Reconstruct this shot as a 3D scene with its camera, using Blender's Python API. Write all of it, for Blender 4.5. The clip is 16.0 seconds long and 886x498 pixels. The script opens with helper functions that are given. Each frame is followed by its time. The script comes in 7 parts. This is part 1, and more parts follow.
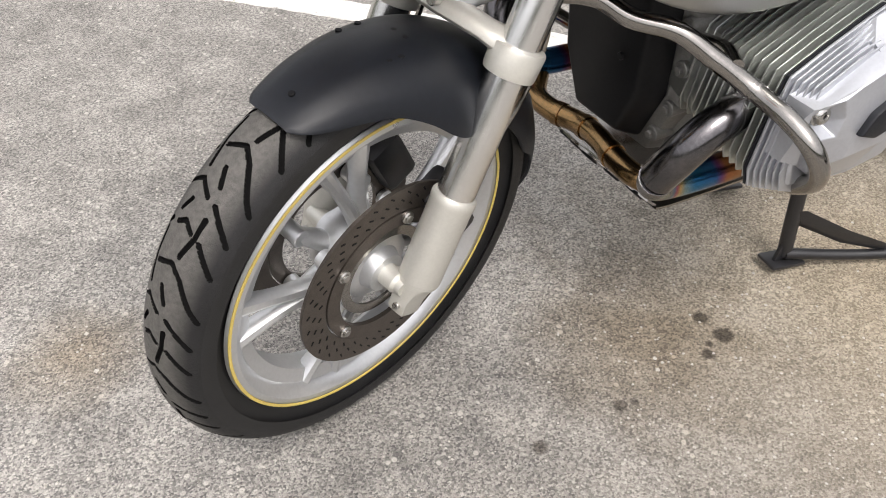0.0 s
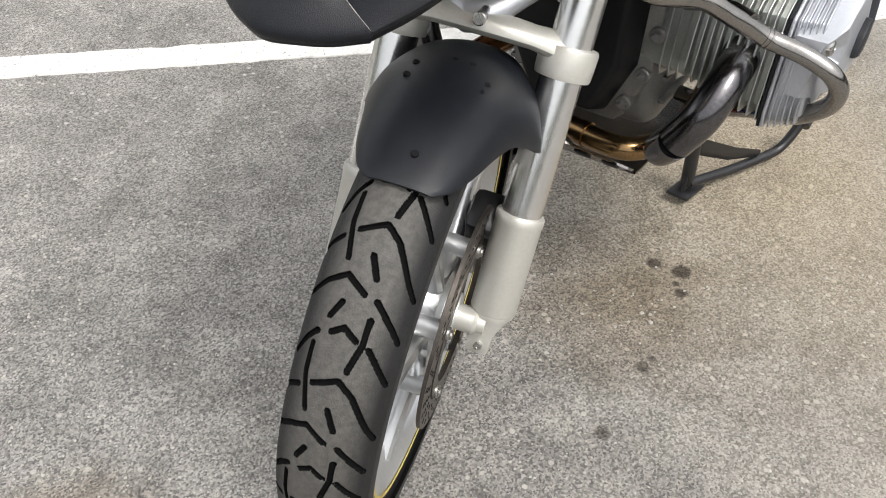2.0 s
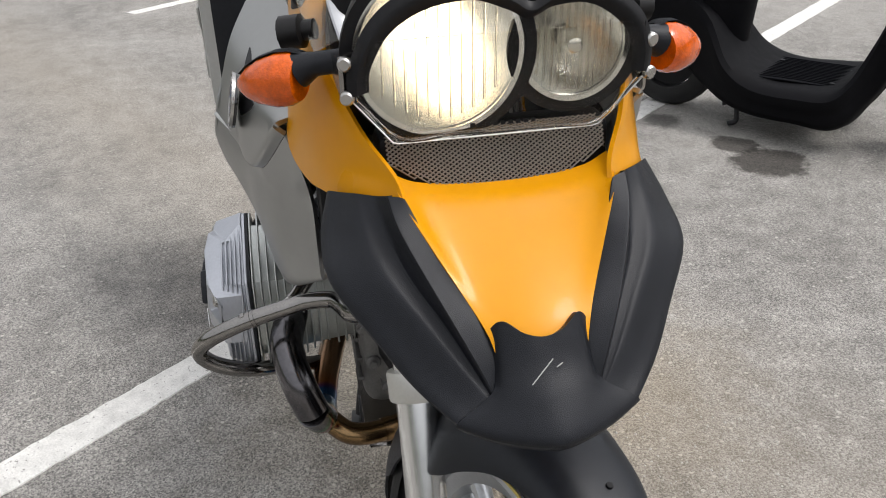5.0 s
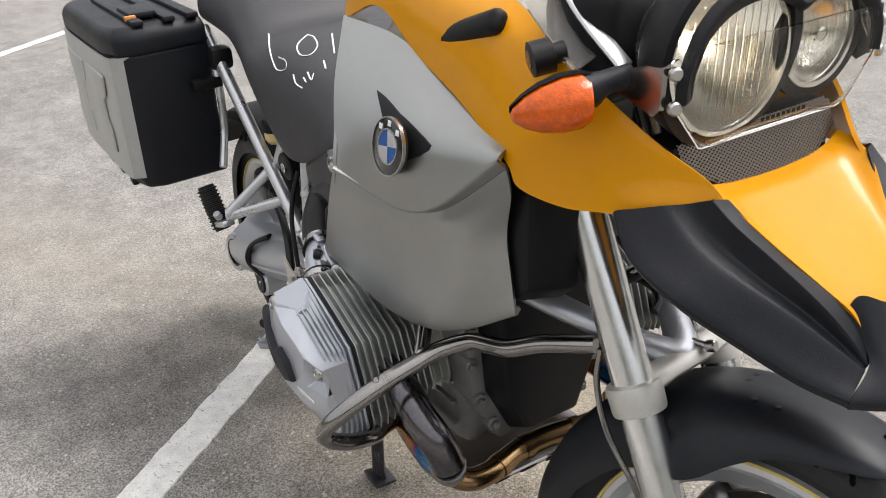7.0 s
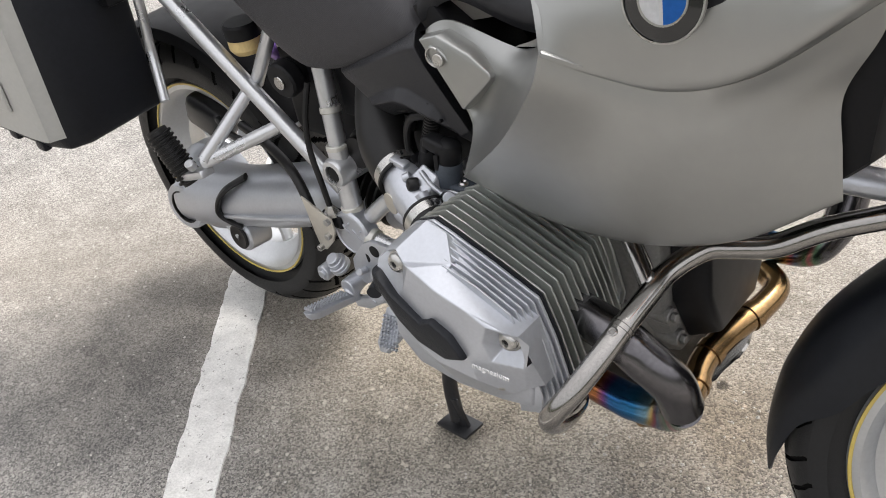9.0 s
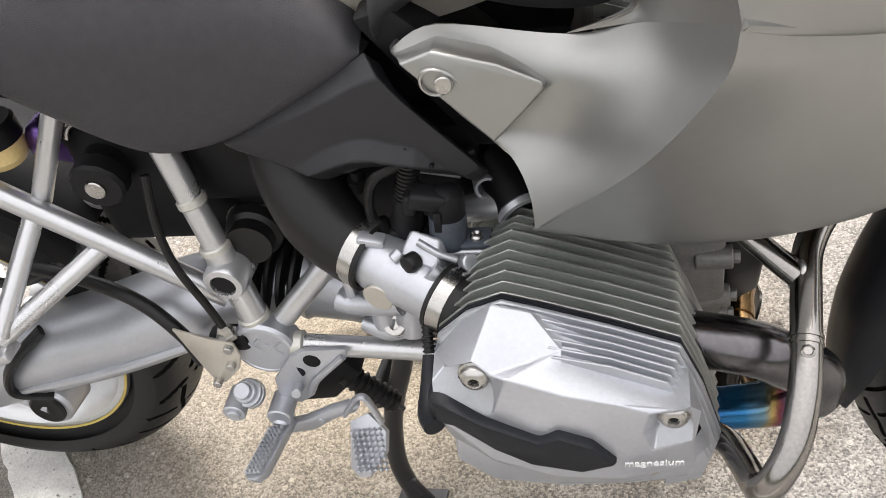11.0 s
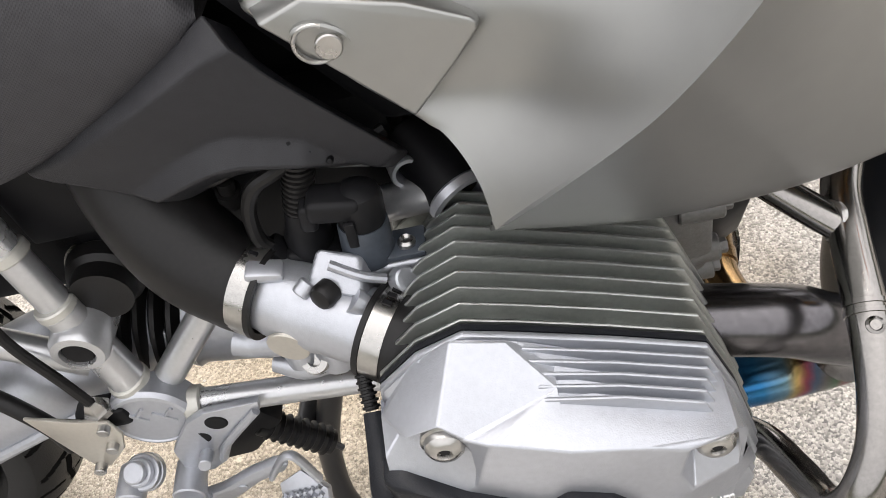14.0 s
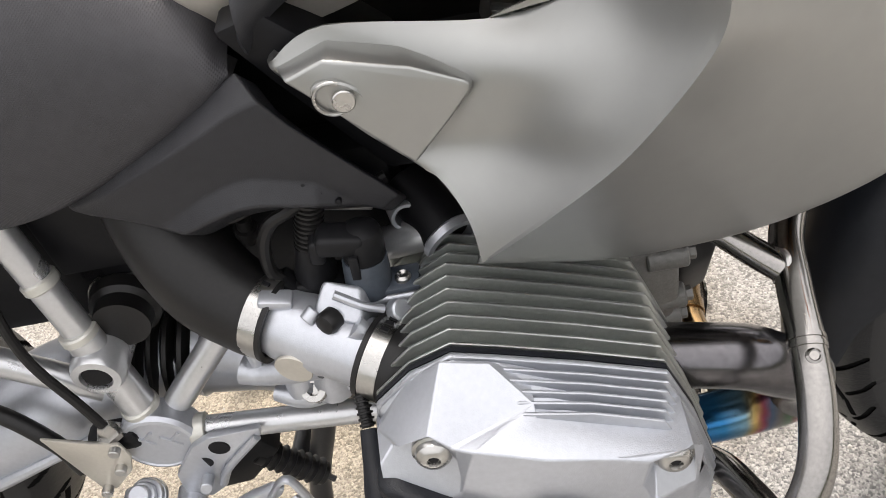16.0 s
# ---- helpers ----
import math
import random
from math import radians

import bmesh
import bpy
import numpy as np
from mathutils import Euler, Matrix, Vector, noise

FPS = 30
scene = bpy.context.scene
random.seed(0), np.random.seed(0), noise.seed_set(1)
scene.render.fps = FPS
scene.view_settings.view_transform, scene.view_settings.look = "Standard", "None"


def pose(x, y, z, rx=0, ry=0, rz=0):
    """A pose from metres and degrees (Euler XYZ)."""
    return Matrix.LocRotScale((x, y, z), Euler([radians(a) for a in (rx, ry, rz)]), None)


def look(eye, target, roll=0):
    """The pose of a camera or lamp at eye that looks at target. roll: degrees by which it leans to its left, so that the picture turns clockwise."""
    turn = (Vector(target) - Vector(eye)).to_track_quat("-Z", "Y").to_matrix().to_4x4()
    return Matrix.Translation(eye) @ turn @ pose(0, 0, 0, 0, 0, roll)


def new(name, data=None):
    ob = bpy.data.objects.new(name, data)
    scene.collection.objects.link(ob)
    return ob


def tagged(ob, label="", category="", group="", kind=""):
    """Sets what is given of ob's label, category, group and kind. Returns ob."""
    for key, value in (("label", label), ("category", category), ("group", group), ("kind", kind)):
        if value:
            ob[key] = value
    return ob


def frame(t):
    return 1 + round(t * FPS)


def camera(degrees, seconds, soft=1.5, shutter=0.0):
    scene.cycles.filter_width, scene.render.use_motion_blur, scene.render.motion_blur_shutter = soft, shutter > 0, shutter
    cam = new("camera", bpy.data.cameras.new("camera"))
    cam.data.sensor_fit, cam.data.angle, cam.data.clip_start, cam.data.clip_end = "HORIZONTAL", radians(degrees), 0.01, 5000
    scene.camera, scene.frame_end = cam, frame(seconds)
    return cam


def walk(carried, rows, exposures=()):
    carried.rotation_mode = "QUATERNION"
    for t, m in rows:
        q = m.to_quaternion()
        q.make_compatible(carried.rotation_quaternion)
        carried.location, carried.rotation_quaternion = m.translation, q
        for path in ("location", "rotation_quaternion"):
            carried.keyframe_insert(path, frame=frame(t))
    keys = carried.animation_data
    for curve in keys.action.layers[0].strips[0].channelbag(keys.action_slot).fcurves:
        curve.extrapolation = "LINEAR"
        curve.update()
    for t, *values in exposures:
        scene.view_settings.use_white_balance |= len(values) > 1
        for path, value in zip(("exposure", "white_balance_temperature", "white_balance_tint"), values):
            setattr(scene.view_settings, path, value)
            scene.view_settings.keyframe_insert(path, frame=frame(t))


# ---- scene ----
cam = camera(53.00, 16.0, soft=0.95)
PATH = [
    (0, (0.773, 0.909, 1.162), (0.047, -0.406, -0.158), -1.0),
    (0.5, (0.88, 0.837, 1.152), (0.058, -0.431, -0.158), -1.4),
    (1, (0.932, 0.69, 1.155), (-0.031, -0.454, -0.173), -0.9),
    (1.5, (0.97, 0.604, 1.14), (-0.133, -0.387, -0.202), 0.7),
    (2, (1.079, 0.497, 1.161), (-0.157, -0.319, -0.183), -0.2),
    (2.5, (1.157, 0.401, 1.16), (-0.142, -0.288, -0.197), -1.5),
    (3, (1.138, 0.252, 1.148), (-0.199, -0.286, -0.24), -3.2),
    (3.5, (1.103, 0.136, 1.157), (-0.319, -0.209, -0.206), -1.9),
    (4, (1.118, 0.03, 1.221), (-0.494, -0.048, 0.039), -1.2),
    (4.5, (1.179, -0.102, 1.284), (-0.535, 0.049, 0.265), -1.3),
    (4.7, (1.185, -0.137, 1.297), (-0.549, 0.068, 0.323), -1.7),
    (6.8, (0.989, -0.683, 1.324), (-0.607, 0.16, 0.463), -4.6),
    (7, (0.955, -0.72, 1.312), (-0.609, 0.16, 0.431), -4.5),
    (7.5, (0.798, -0.796, 1.284), (-0.683, 0.151, 0.33), -6.5),
    (8, (0.656, -0.856, 1.274), (-0.745, 0.116, 0.229), -8.8),
    (8.2, (0.611, -0.879, 1.265), (-0.756, 0.118, 0.199), -9.0),
    (10.3, (0.043, -0.843, 1.211), (-0.762, 0.425, -0.11), -15.0),
    (10.5, (0.007, -0.824, 1.208), (-0.726, 0.478, -0.122), -14.9),
    (11, (-0.108, -0.781, 1.2), (-0.584, 0.608, -0.159), -14.9),
    (11.5, (-0.169, -0.729, 1.157), (-0.475, 0.674, -0.236), -15.8),
    (12, (-0.178, -0.631, 1.105), (-0.446, 0.705, -0.359), -17.5),
    (12.5, (-0.17, -0.598, 1.081), (-0.407, 0.685, -0.435), -18.0),
    (13, (-0.174, -0.596, 1.082), (-0.425, 0.685, -0.433), -18.8),
    (13.5, (-0.177, -0.6, 1.089), (-0.447, 0.693, -0.413), -19.5),
    (14, (-0.168, -0.601, 1.09), (-0.434, 0.702, -0.404), -19.8),
    (14.5, (-0.163, -0.598, 1.091), (-0.419, 0.712, -0.399), -19.5),
    (15, (-0.164, -0.595, 1.097), (-0.42, 0.726, -0.383), -19.5),
    (15.5, (-0.16, -0.603, 1.102), (-0.42, 0.735, -0.361), -19.1),
    (16, (-0.167, -0.667, 1.13), (-0.376, 0.746, -0.27), -16.2),
]
EXPOSURES = [(0.0, 0.03, 6600, 13), (1.0, 0.0, 6500, 10.5), (2.5, -0.08, 6450, 10), (3.5, 0.0, 6350, 10), (4.5, -0.34, 6350, 11), (7.0, -0.04, 6450, 12), (10.5, 0.58, 6550, 12), (11.0, 0.64, 6650, 12.5), (16.0, 0.66, 6650, 12.5)]
walk(cam, [(t, look(e, g, r)) for t, e, g, r in PATH], EXPOSURES)

# ---- world and sun: bright overcast sky, soft sun from the bike's left ----
world = bpy.data.worlds.new("world")
scene.world = world
world.use_nodes = True
wn = world.node_tree
sky = wn.nodes.new("ShaderNodeTexSky")
sky.sky_type, sky.sun_disc = "NISHITA", False
sky.sun_elevation, sky.sun_rotation = radians(58), radians(20)
sky.air_density, sky.dust_density, sky.ozone_density = 1.0, 5.0, 1.0
soft_sky = wn.nodes.new("ShaderNodeHueSaturation")
soft_sky.inputs["Saturation"].default_value = 0.2
wn.links.new(sky.outputs[0], soft_sky.inputs["Color"])
# a thin white cloud veil, brighter towards the zenith
dome = wn.nodes.new("ShaderNodeTexCoord")
axes = wn.nodes.new("ShaderNodeSeparateXYZ")
wn.links.new(dome.outputs["Generated"], axes.inputs[0])
veil = wn.nodes.new("ShaderNodeMapRange")
veil.inputs["To Min"].default_value, veil.inputs["To Max"].default_value = 2.0, 6.5
wn.links.new(axes.outputs["Z"], veil.inputs["Value"])
sky_sum = wn.nodes.new("ShaderNodeMix")
sky_sum.data_type, sky_sum.blend_type = "RGBA", "ADD"
sky_sum.inputs["Factor"].default_value = 1.0
wn.links.new(soft_sky.outputs[0], sky_sum.inputs["A"])
wn.links.new(veil.outputs["Result"], sky_sum.inputs["B"])
wn.links.new(sky_sum.outputs["Result"], wn.nodes["Background"].inputs[0])
wn.nodes["Background"].inputs[1].default_value = 0.15
sun = new("sun", bpy.data.lights.new("sun", "SUN"))
sun.data.energy, sun.data.angle, sun.data.color = 2.0, radians(18), (1.0, 0.96, 0.9)
sun.matrix_basis = look((0.6, 2.2, 4.0), (0, 0, 0))

from mathutils.bvhtree import BVHTree
# ---- tools ----
def crom(p, n):
    """Catmull-Rom curve through the points p, n steps a span."""
    p = [Vector(q) for q in p]
    if len(p) < 3:
        return [p[0].lerp(p[1], i / n) for i in range(n + 1)]
    e = [p[0] * 2 - p[1]] + p + [p[-1] * 2 - p[-2]]
    out = []
    for i in range(1, len(e) - 2):
        a, b, c, d = e[i - 1:i + 3]
        for k in range(n):
            t = k / n
            out.append(0.5 * (2 * b + (c - a) * t + (2 * a - 5 * b + 4 * c - d) * t * t + (3 * b - a - 3 * c + d) * t ** 3))
    return out + [p[-1]]


def rings_to_faces(bm, rings, closed=True, cap=True):
    n = len(rings[0])
    for a, b in zip(rings, rings[1:]):
        for i in range(n if closed else n - 1):
            j = (i + 1) % n
            bm.faces.new((a[i], a[j], b[j], b[i]))
    if cap and closed:
        bm.faces.new(rings[0][::-1])
        bm.faces.new(rings[-1])


def add_tube(bm, pts, r, seg=14, n=6, flat=1.0, cap=True, straight=False):
    """A tube along a curve; r: a radius or one for each point; flat squashes it."""
    c = [Vector(q) for q in pts] if straight else crom(pts, n)
    rs = [r] * len(c) if isinstance(r, (int, float)) else [float(np.interp(i / (len(c) - 1), np.linspace(0, 1, len(r)), r)) for i in range(len(c))]
    rings, up = [], None
    for i, p in enumerate(c):
        d = (c[min(i + 1, len(c) - 1)] - c[max(i - 1, 0)]).normalized()
        if up is None:
            up = d.orthogonal().normalized() if abs(d.z) > 0.95 else (Vector((0, 0, 1)) - d * d.z).normalized()
        up = (up - d * up.dot(d)).normalized()
        side = d.cross(up)
        rings.append([bm.verts.new(p + rs[i] * (math.cos(a) * side + flat * math.sin(a) * up)) for a in (2 * math.pi * k / seg for k in range(seg))])
    rings_to_faces(bm, rings, True, cap)
    return bm


def add_lathe(bm, p, axis, profile, seg=32, closed=False, arc=None):
    """Turns the profile (along the axis, radius) round the axis through p."""
    axis = Vector(axis).normalized()
    u = axis.orthogonal().normalized()
    if abs(axis.y) > 0.7:
        u = Vector((1, 0, 0)) - axis * axis.x
        u.normalize()
    w = axis.cross(u)
    p = Vector(p)
    rings = []
    for d, r in profile:
        if r < 1e-5:
            rings.append([bm.verts.new(p + axis * d)])
        else:
            rings.append([bm.verts.new(p + axis * d + r * (math.cos(a) * u + math.sin(a) * w)) for a in (2 * math.pi * k / seg for k in range(seg))])
    if closed:
        rings.append(rings[0])
    for a, b in zip(rings, rings[1:]):
        for i in range(seg):
            j = (i + 1) % seg
            f = [v for v in (a[i % len(a)], a[j % len(a)], b[j % len(b)], b[i % len(b)])]
            g = []
            for v in f:
                if v not in g:
                    g.append(v)
            if len(g) > 2:
                bm.faces.new(g)
    return bm


def add_cyl(bm, p0, p1, r0, r1=None, seg=20, bev=0.0):
    p0, p1 = Vector(p0), Vector(p1)
    r1 = r0 if r1 is None else r1
    h = (p1 - p0).length
    b = bev or min(0.0015, r0 * 0.15, r1 * 0.15, h * 0.2)
    return add_lathe(bm, p0, p1 - p0, [(0, 0), (0, r0 - b), (b, r0), (h - b, r1), (h, r1 - b), (h, 0)], seg)


def add_box(bm, c, size, rot=None, bev=0.003, steps=2):
    tmp = bmesh.new()
    bmesh.ops.create_cube(tmp, size=1)
    bmesh.ops.scale(tmp, vec=Vector(size), verts=tmp.verts)
    if bev:
        bmesh.ops.bevel(tmp, geom=tmp.edges[:], offset=bev, segments=steps, profile=0.5, affect="EDGES")
    m = Matrix.Translation(Vector(c)) @ (rot.to_4x4() if rot is not None else Matrix())
    bmesh.ops.transform(tmp, matrix=m, verts=tmp.verts)
    join(bm, tmp)
    return bm


def join(bm, other):
    m = {v: bm.verts.new(v.co) for v in other.verts}
    for f in other.faces:
        try:
            bm.faces.new([m[v] for v in f.verts])
        except ValueError:
            pass
    other.free()


def add_prism(bm, outline, depth, bev=0.003, steps=2, inset=0.0):
    """Extrudes a planar outline (3D points) along the vector depth, with rounded edges."""
    tmp = bmesh.new()
    o = [Vector(q) for q in outline]
    d = Vector(depth)
    mid = sum(o, Vector()) / len(o)
    a = [tmp.verts.new(q) for q in o]
    b = [tmp.verts.new(mid + (q - mid) * (1 - inset) + d) for q in o]
    n = len(o)
    for i in range(n):
        tmp.faces.new((a[i], a[(i + 1) % n], b[(i + 1) % n], b[i]))
    tmp.faces.new(a[::-1])
    tmp.faces.new(b)
    bmesh.ops.recalc_face_normals(tmp, faces=tmp.faces)
    if bev:
        bmesh.ops.bevel(tmp, geom=tmp.edges[:], offset=bev, segments=steps, profile=0.5, affect="EDGES", clamp_overlap=True)
    join(bm, tmp)
    return bm


def add_sheet(bm, grid, nu=6, nv=6, thick=0.004, out=None, linear_u=False, linear_v=False):
    """A smooth sheet through a grid of points (rows of points), thick as given on its inner side."""
    def lin(p, n):
        p = [Vector(q) for q in p]
        return [p[i].lerp(p[i + 1], k / n) for i in range(len(p) - 1) for k in range(n)] + [p[-1]]
    rows = [(lin if linear_u else crom)(r, nu) for r in grid]
    cols = [(lin if linear_v else crom)([r[i] for r in rows], nv) for i in range(len(rows[0]))]
    P = [[c[j] for c in cols] for j in range(len(cols[0]))]
    H, W = len(P), len(P[0])
    N = [[None] * W for _ in range(H)]
    for j in range(H):
        for i in range(W):
            du = P[j][min(i + 1, W - 1)] - P[j][max(i - 1, 0)]
            dv = P[min(j + 1, H - 1)][i] - P[max(j - 1, 0)][i]
            n = du.cross(dv)
            N[j][i] = n.normalized() if n.length > 1e-12 else Vector((0, 0, 0))
    if out is not None:
        o = Vector(out)
        if sum(N[j][i].dot(o) for j in range(H) for i in range(W)) < 0:
            N = [[-n for n in r] for r in N]
    A = [[bm.verts.new(p) for p in r] for r in P]
    B = [[bm.verts.new(P[j][i] - N[j][i] * thick) for i in range(W)] for j in range(H)]
    for j in range(H - 1):
        for i in range(W - 1):
            bm.faces.new((A[j][i], A[j][i + 1], A[j + 1][i + 1], A[j + 1][i]))
            bm.faces.new((B[j][i], B[j + 1][i], B[j + 1][i + 1], B[j][i + 1]))
    edge = [(0, i) for i in range(W)] + [(j, W - 1) for j in range(1, H)] + [(H - 1, i) for i in range(W - 2, -1, -1)] + [(j, 0) for j in range(H - 2, 0, -1)]
    for k in range(len(edge)):
        (a, b), (c, d) = edge[k], edge[(k + 1) % len(edge)]
        bm.faces.new((A[a][b], B[a][b], B[c][d], A[c][d]))
    return bm


def mirrored(bm):
    bmesh.ops.transform(bm, matrix=Matrix.Diagonal((1, -1, 1, 1)), verts=bm.verts)
    bmesh.ops.reverse_faces(bm, faces=bm.faces)
    return bm


def moved(bm, m):
    bmesh.ops.transform(bm, matrix=m, verts=bm.verts)
    return bm


BASE = {}


def thing(name, at, label, category, group=""):
    """An Empty at a thing's base; its parts keep world coordinates."""
    e = new(name)
    e.empty_display_size = 0.05
    e.matrix_basis = Matrix.Translation(at)
    BASE[e] = Matrix.Translation(-Vector(at))
    return tagged(e, label, category, group)


def part(name, bm, material, parent, label="", angle=32, flat=False):
    bmesh.ops.recalc_face_normals(bm, faces=bm.faces)
    me = bpy.data.meshes.new(name)
    index = [f.material_index for f in bm.faces]
    bm.to_mesh(me)
    bm.free()
    if not flat:
        me.polygons.foreach_set("use_smooth", [True] * len(me.polygons))
        me.set_sharp_from_angle(angle=radians(angle))
    for m in (material if isinstance(material, (list, tuple)) else [material]):
        me.materials.append(m)
    if isinstance(material, (list, tuple)):
        me.polygons.foreach_set("material_index", index)
        me.update()
    ob = new(name, me)
    if parent is not None:
        ob.parent = parent
        ob.matrix_parent_inverse = BASE.get(parent, Matrix())
    if label:
        tagged(ob, label)
    return ob


def B():
    return bmesh.new()


# ---- materials ----
def mat(name, base, rough=0.5, metal=0.0, var=0.12, scale=30.0, bump=0.0, bscale=400.0, rvar=0.1, coat=0.0, spec=0.5, aniso=0.0, tint=None, wear=0.0):
    """A procedural surface: base colour with variation at two scales, roughness variation and fine relief."""
    m = bpy.data.materials.new(name)
    m.use_nodes = True
    nt = m.node_tree
    b = nt.nodes["Principled BSDF"]
    tc = nt.nodes.new("ShaderNodeTexCoord")
    n1 = nt.nodes.new("ShaderNodeTexNoise")
    n1.inputs["Scale"].default_value, n1.inputs["Detail"].default_value = scale, 6
    n2 = nt.nodes.new("ShaderNodeTexNoise")
    n2.inputs["Scale"].default_value, n2.inputs["Detail"].default_value = scale * 9, 4
    nt.links.new(tc.outputs["Object"], n1.inputs["Vector"])
    nt.links.new(tc.outputs["Object"], n2.inputs["Vector"])
    add = nt.nodes.new("ShaderNodeMath")
    add.operation = "MULTIPLY_ADD"
    nt.links.new(n2.outputs["Fac"], add.inputs[0])
    add.inputs[1].default_value = 0.5
    mul = nt.nodes.new("ShaderNodeMath")
    mul.operation = "MULTIPLY"
    nt.links.new(n1.outputs["Fac"], mul.inputs[0])
    mul.inputs[1].default_value = 0.5
    nt.links.new(mul.outputs[0], add.inputs[2])
    ramp = nt.nodes.new("ShaderNodeMapRange")
    ramp.inputs["From Min"].default_value, ramp.inputs["From Max"].default_value = 0.3, 0.7
    nt.links.new(add.outputs[0], ramp.inputs["Value"])
    mix = nt.nodes.new("ShaderNodeMix")
    mix.data_type = "RGBA"
    t = tint or base
    mix.inputs["A"].default_value = (*[max(0, c * (1 - var)) for c in base], 1)
    mix.inputs["B"].default_value = (*[min(1, c * (1 + var)) for c in t], 1)
    nt.links.new(ramp.outputs["Result"], mix.inputs["Factor"])
    nt.links.new(mix.outputs["Result"], b.inputs["Base Color"])
    rr = nt.nodes.new("ShaderNodeMapRange")
    rr.inputs["To Min"].default_value, rr.inputs["To Max"].default_value = max(0.02, rough - rvar), min(1, rough + rvar)
    nt.links.new(n1.outputs["Fac"], rr.inputs["Value"])
    nt.links.new(rr.outputs["Result"], b.inputs["Roughness"])
    b.inputs["Metallic"].default_value = metal
    b.inputs["Coat Weight"].default_value = coat
    b.inputs["Coat Roughness"].default_value = 0.06
    b.inputs["Specular IOR Level"].default_value = spec
    b.inputs["Anisotropic"].default_value = aniso
    if bump:
        n3 = nt.nodes.new("ShaderNodeTexNoise")
        n3.inputs["Scale"].default_value, n3.inputs["Detail"].default_value = bscale, 3
        nt.links.new(tc.outputs["Object"], n3.inputs["Vector"])
        bp = nt.nodes.new("ShaderNodeBump")
        bp.inputs["Strength"].default_value, bp.inputs["Distance"].default_value = bump, 0.002
        nt.links.new(n3.outputs["Fac"], bp.inputs["Height"])
        nt.links.new(bp.outputs["Normal"], b.inputs["Normal"])
    return m


BLACK_PLASTIC = mat("black_textured_plastic", (0.0085, 0.0095, 0.0125), 0.42, bump=0.25, bscale=1100, var=0.25, scale=14, spec=0.27)
FENDER_BLACK = mat("fender_satin_black", (0.0075, 0.009, 0.0125), 0.42, bump=0.15, bscale=1100, var=0.3, scale=12, spec=0.34)
# dark plastic parts; also solid fill painting the shade in holes, slots and sockets
DARK = mat("dark_plastic_shade_fill", (0.005, 0.005, 0.006), 0.5, var=0.3, spec=0.2)
RUBBER = mat("tyre_rubber", (0.013, 0.013, 0.0135), 0.55, bump=0.25, bscale=700, var=0.3, scale=20, spec=0.4)
GAITER = mat("soft_black_rubber", (0.009, 0.0085, 0.0085), 0.42, var=0.3, spec=0.3)
YELLOW = mat("yellow_gloss_paint", (0.62, 0.262, 0.001), 0.3, coat=0.15, spec=0.16, var=0.04, scale=6)
SILVER_MATT = mat("matt_silver_grey_paint", (0.345, 0.347, 0.335), 0.37, metal=0.95, var=0.03, scale=8, bump=0.03, bscale=1800, rvar=0.02)
ALU_CAST = mat("cast_aluminium_paint", (0.49, 0.505, 0.54), 0.36, metal=0.7, bump=0.12, bscale=900, var=0.07, scale=25)
ALU_FIN = mat("cast_aluminium_fin", (0.47, 0.485, 0.465), 0.32, metal=0.9, bump=0.15, bscale=800, var=0.12, scale=30)
ALU_RIM = mat("silver_wheel_paint", (0.6, 0.61, 0.62), 0.33, metal=0.75, var=0.07, scale=20)
ALU_TUBE = mat("silver_frame_paint", (0.57, 0.575, 0.585), 0.3, metal=0.75, var=0.06, scale=30)
CHROME_TUBE = mat("polished_fork_tube", (0.78, 0.78, 0.77), 0.22, metal=1.0, var=0.05, scale=20)
SLIDER = mat("champagne_fork_slider", (0.57, 0.56, 0.515), 0.42, metal=0.5, var=0.06, scale=30)
STEEL = mat("brushed_stainless_steel", (0.3, 0.287, 0.272), 0.19, metal=1.0, var=0.12, scale=40)
DISC = mat("brake_disc_steel", (0.135, 0.118, 0.105), 0.4, metal=0.9, var=0.25, scale=60)
BOLT = mat("zinc_bolt", (0.48, 0.47, 0.45), 0.28, metal=1.0, var=0.1)
BROWN_PIPE = mat("heat_browned_steel", (0.2, 0.135, 0.085), 0.27, metal=1.0, var=0.4, scale=20)
BLUE_PIPE = mat("heat_blued_steel", (0.03, 0.12, 0.25), 0.25, metal=1.0, var=0.4, scale=25)
ENGINE_BLACK = mat("black_engine_cover", (0.009, 0.009, 0.01), 0.45, spec=0.2, var=0.3, scale=20)
ENGINE_GREY = mat("grey_engine_casting", (0.25, 0.245, 0.235), 0.5, metal=0.6, bump=0.2, bscale=600, var=0.2, scale=30)
SEAT = mat("black_seat_vinyl", (0.032, 0.031, 0.034), 0.5, var=0.2, scale=10, spec=0.42)
SIDE_BLACK = mat("side_cover_black", (0.019, 0.019, 0.0215), 0.42, bump=0.2, bscale=1300, var=0.2, scale=14, spec=0.33)


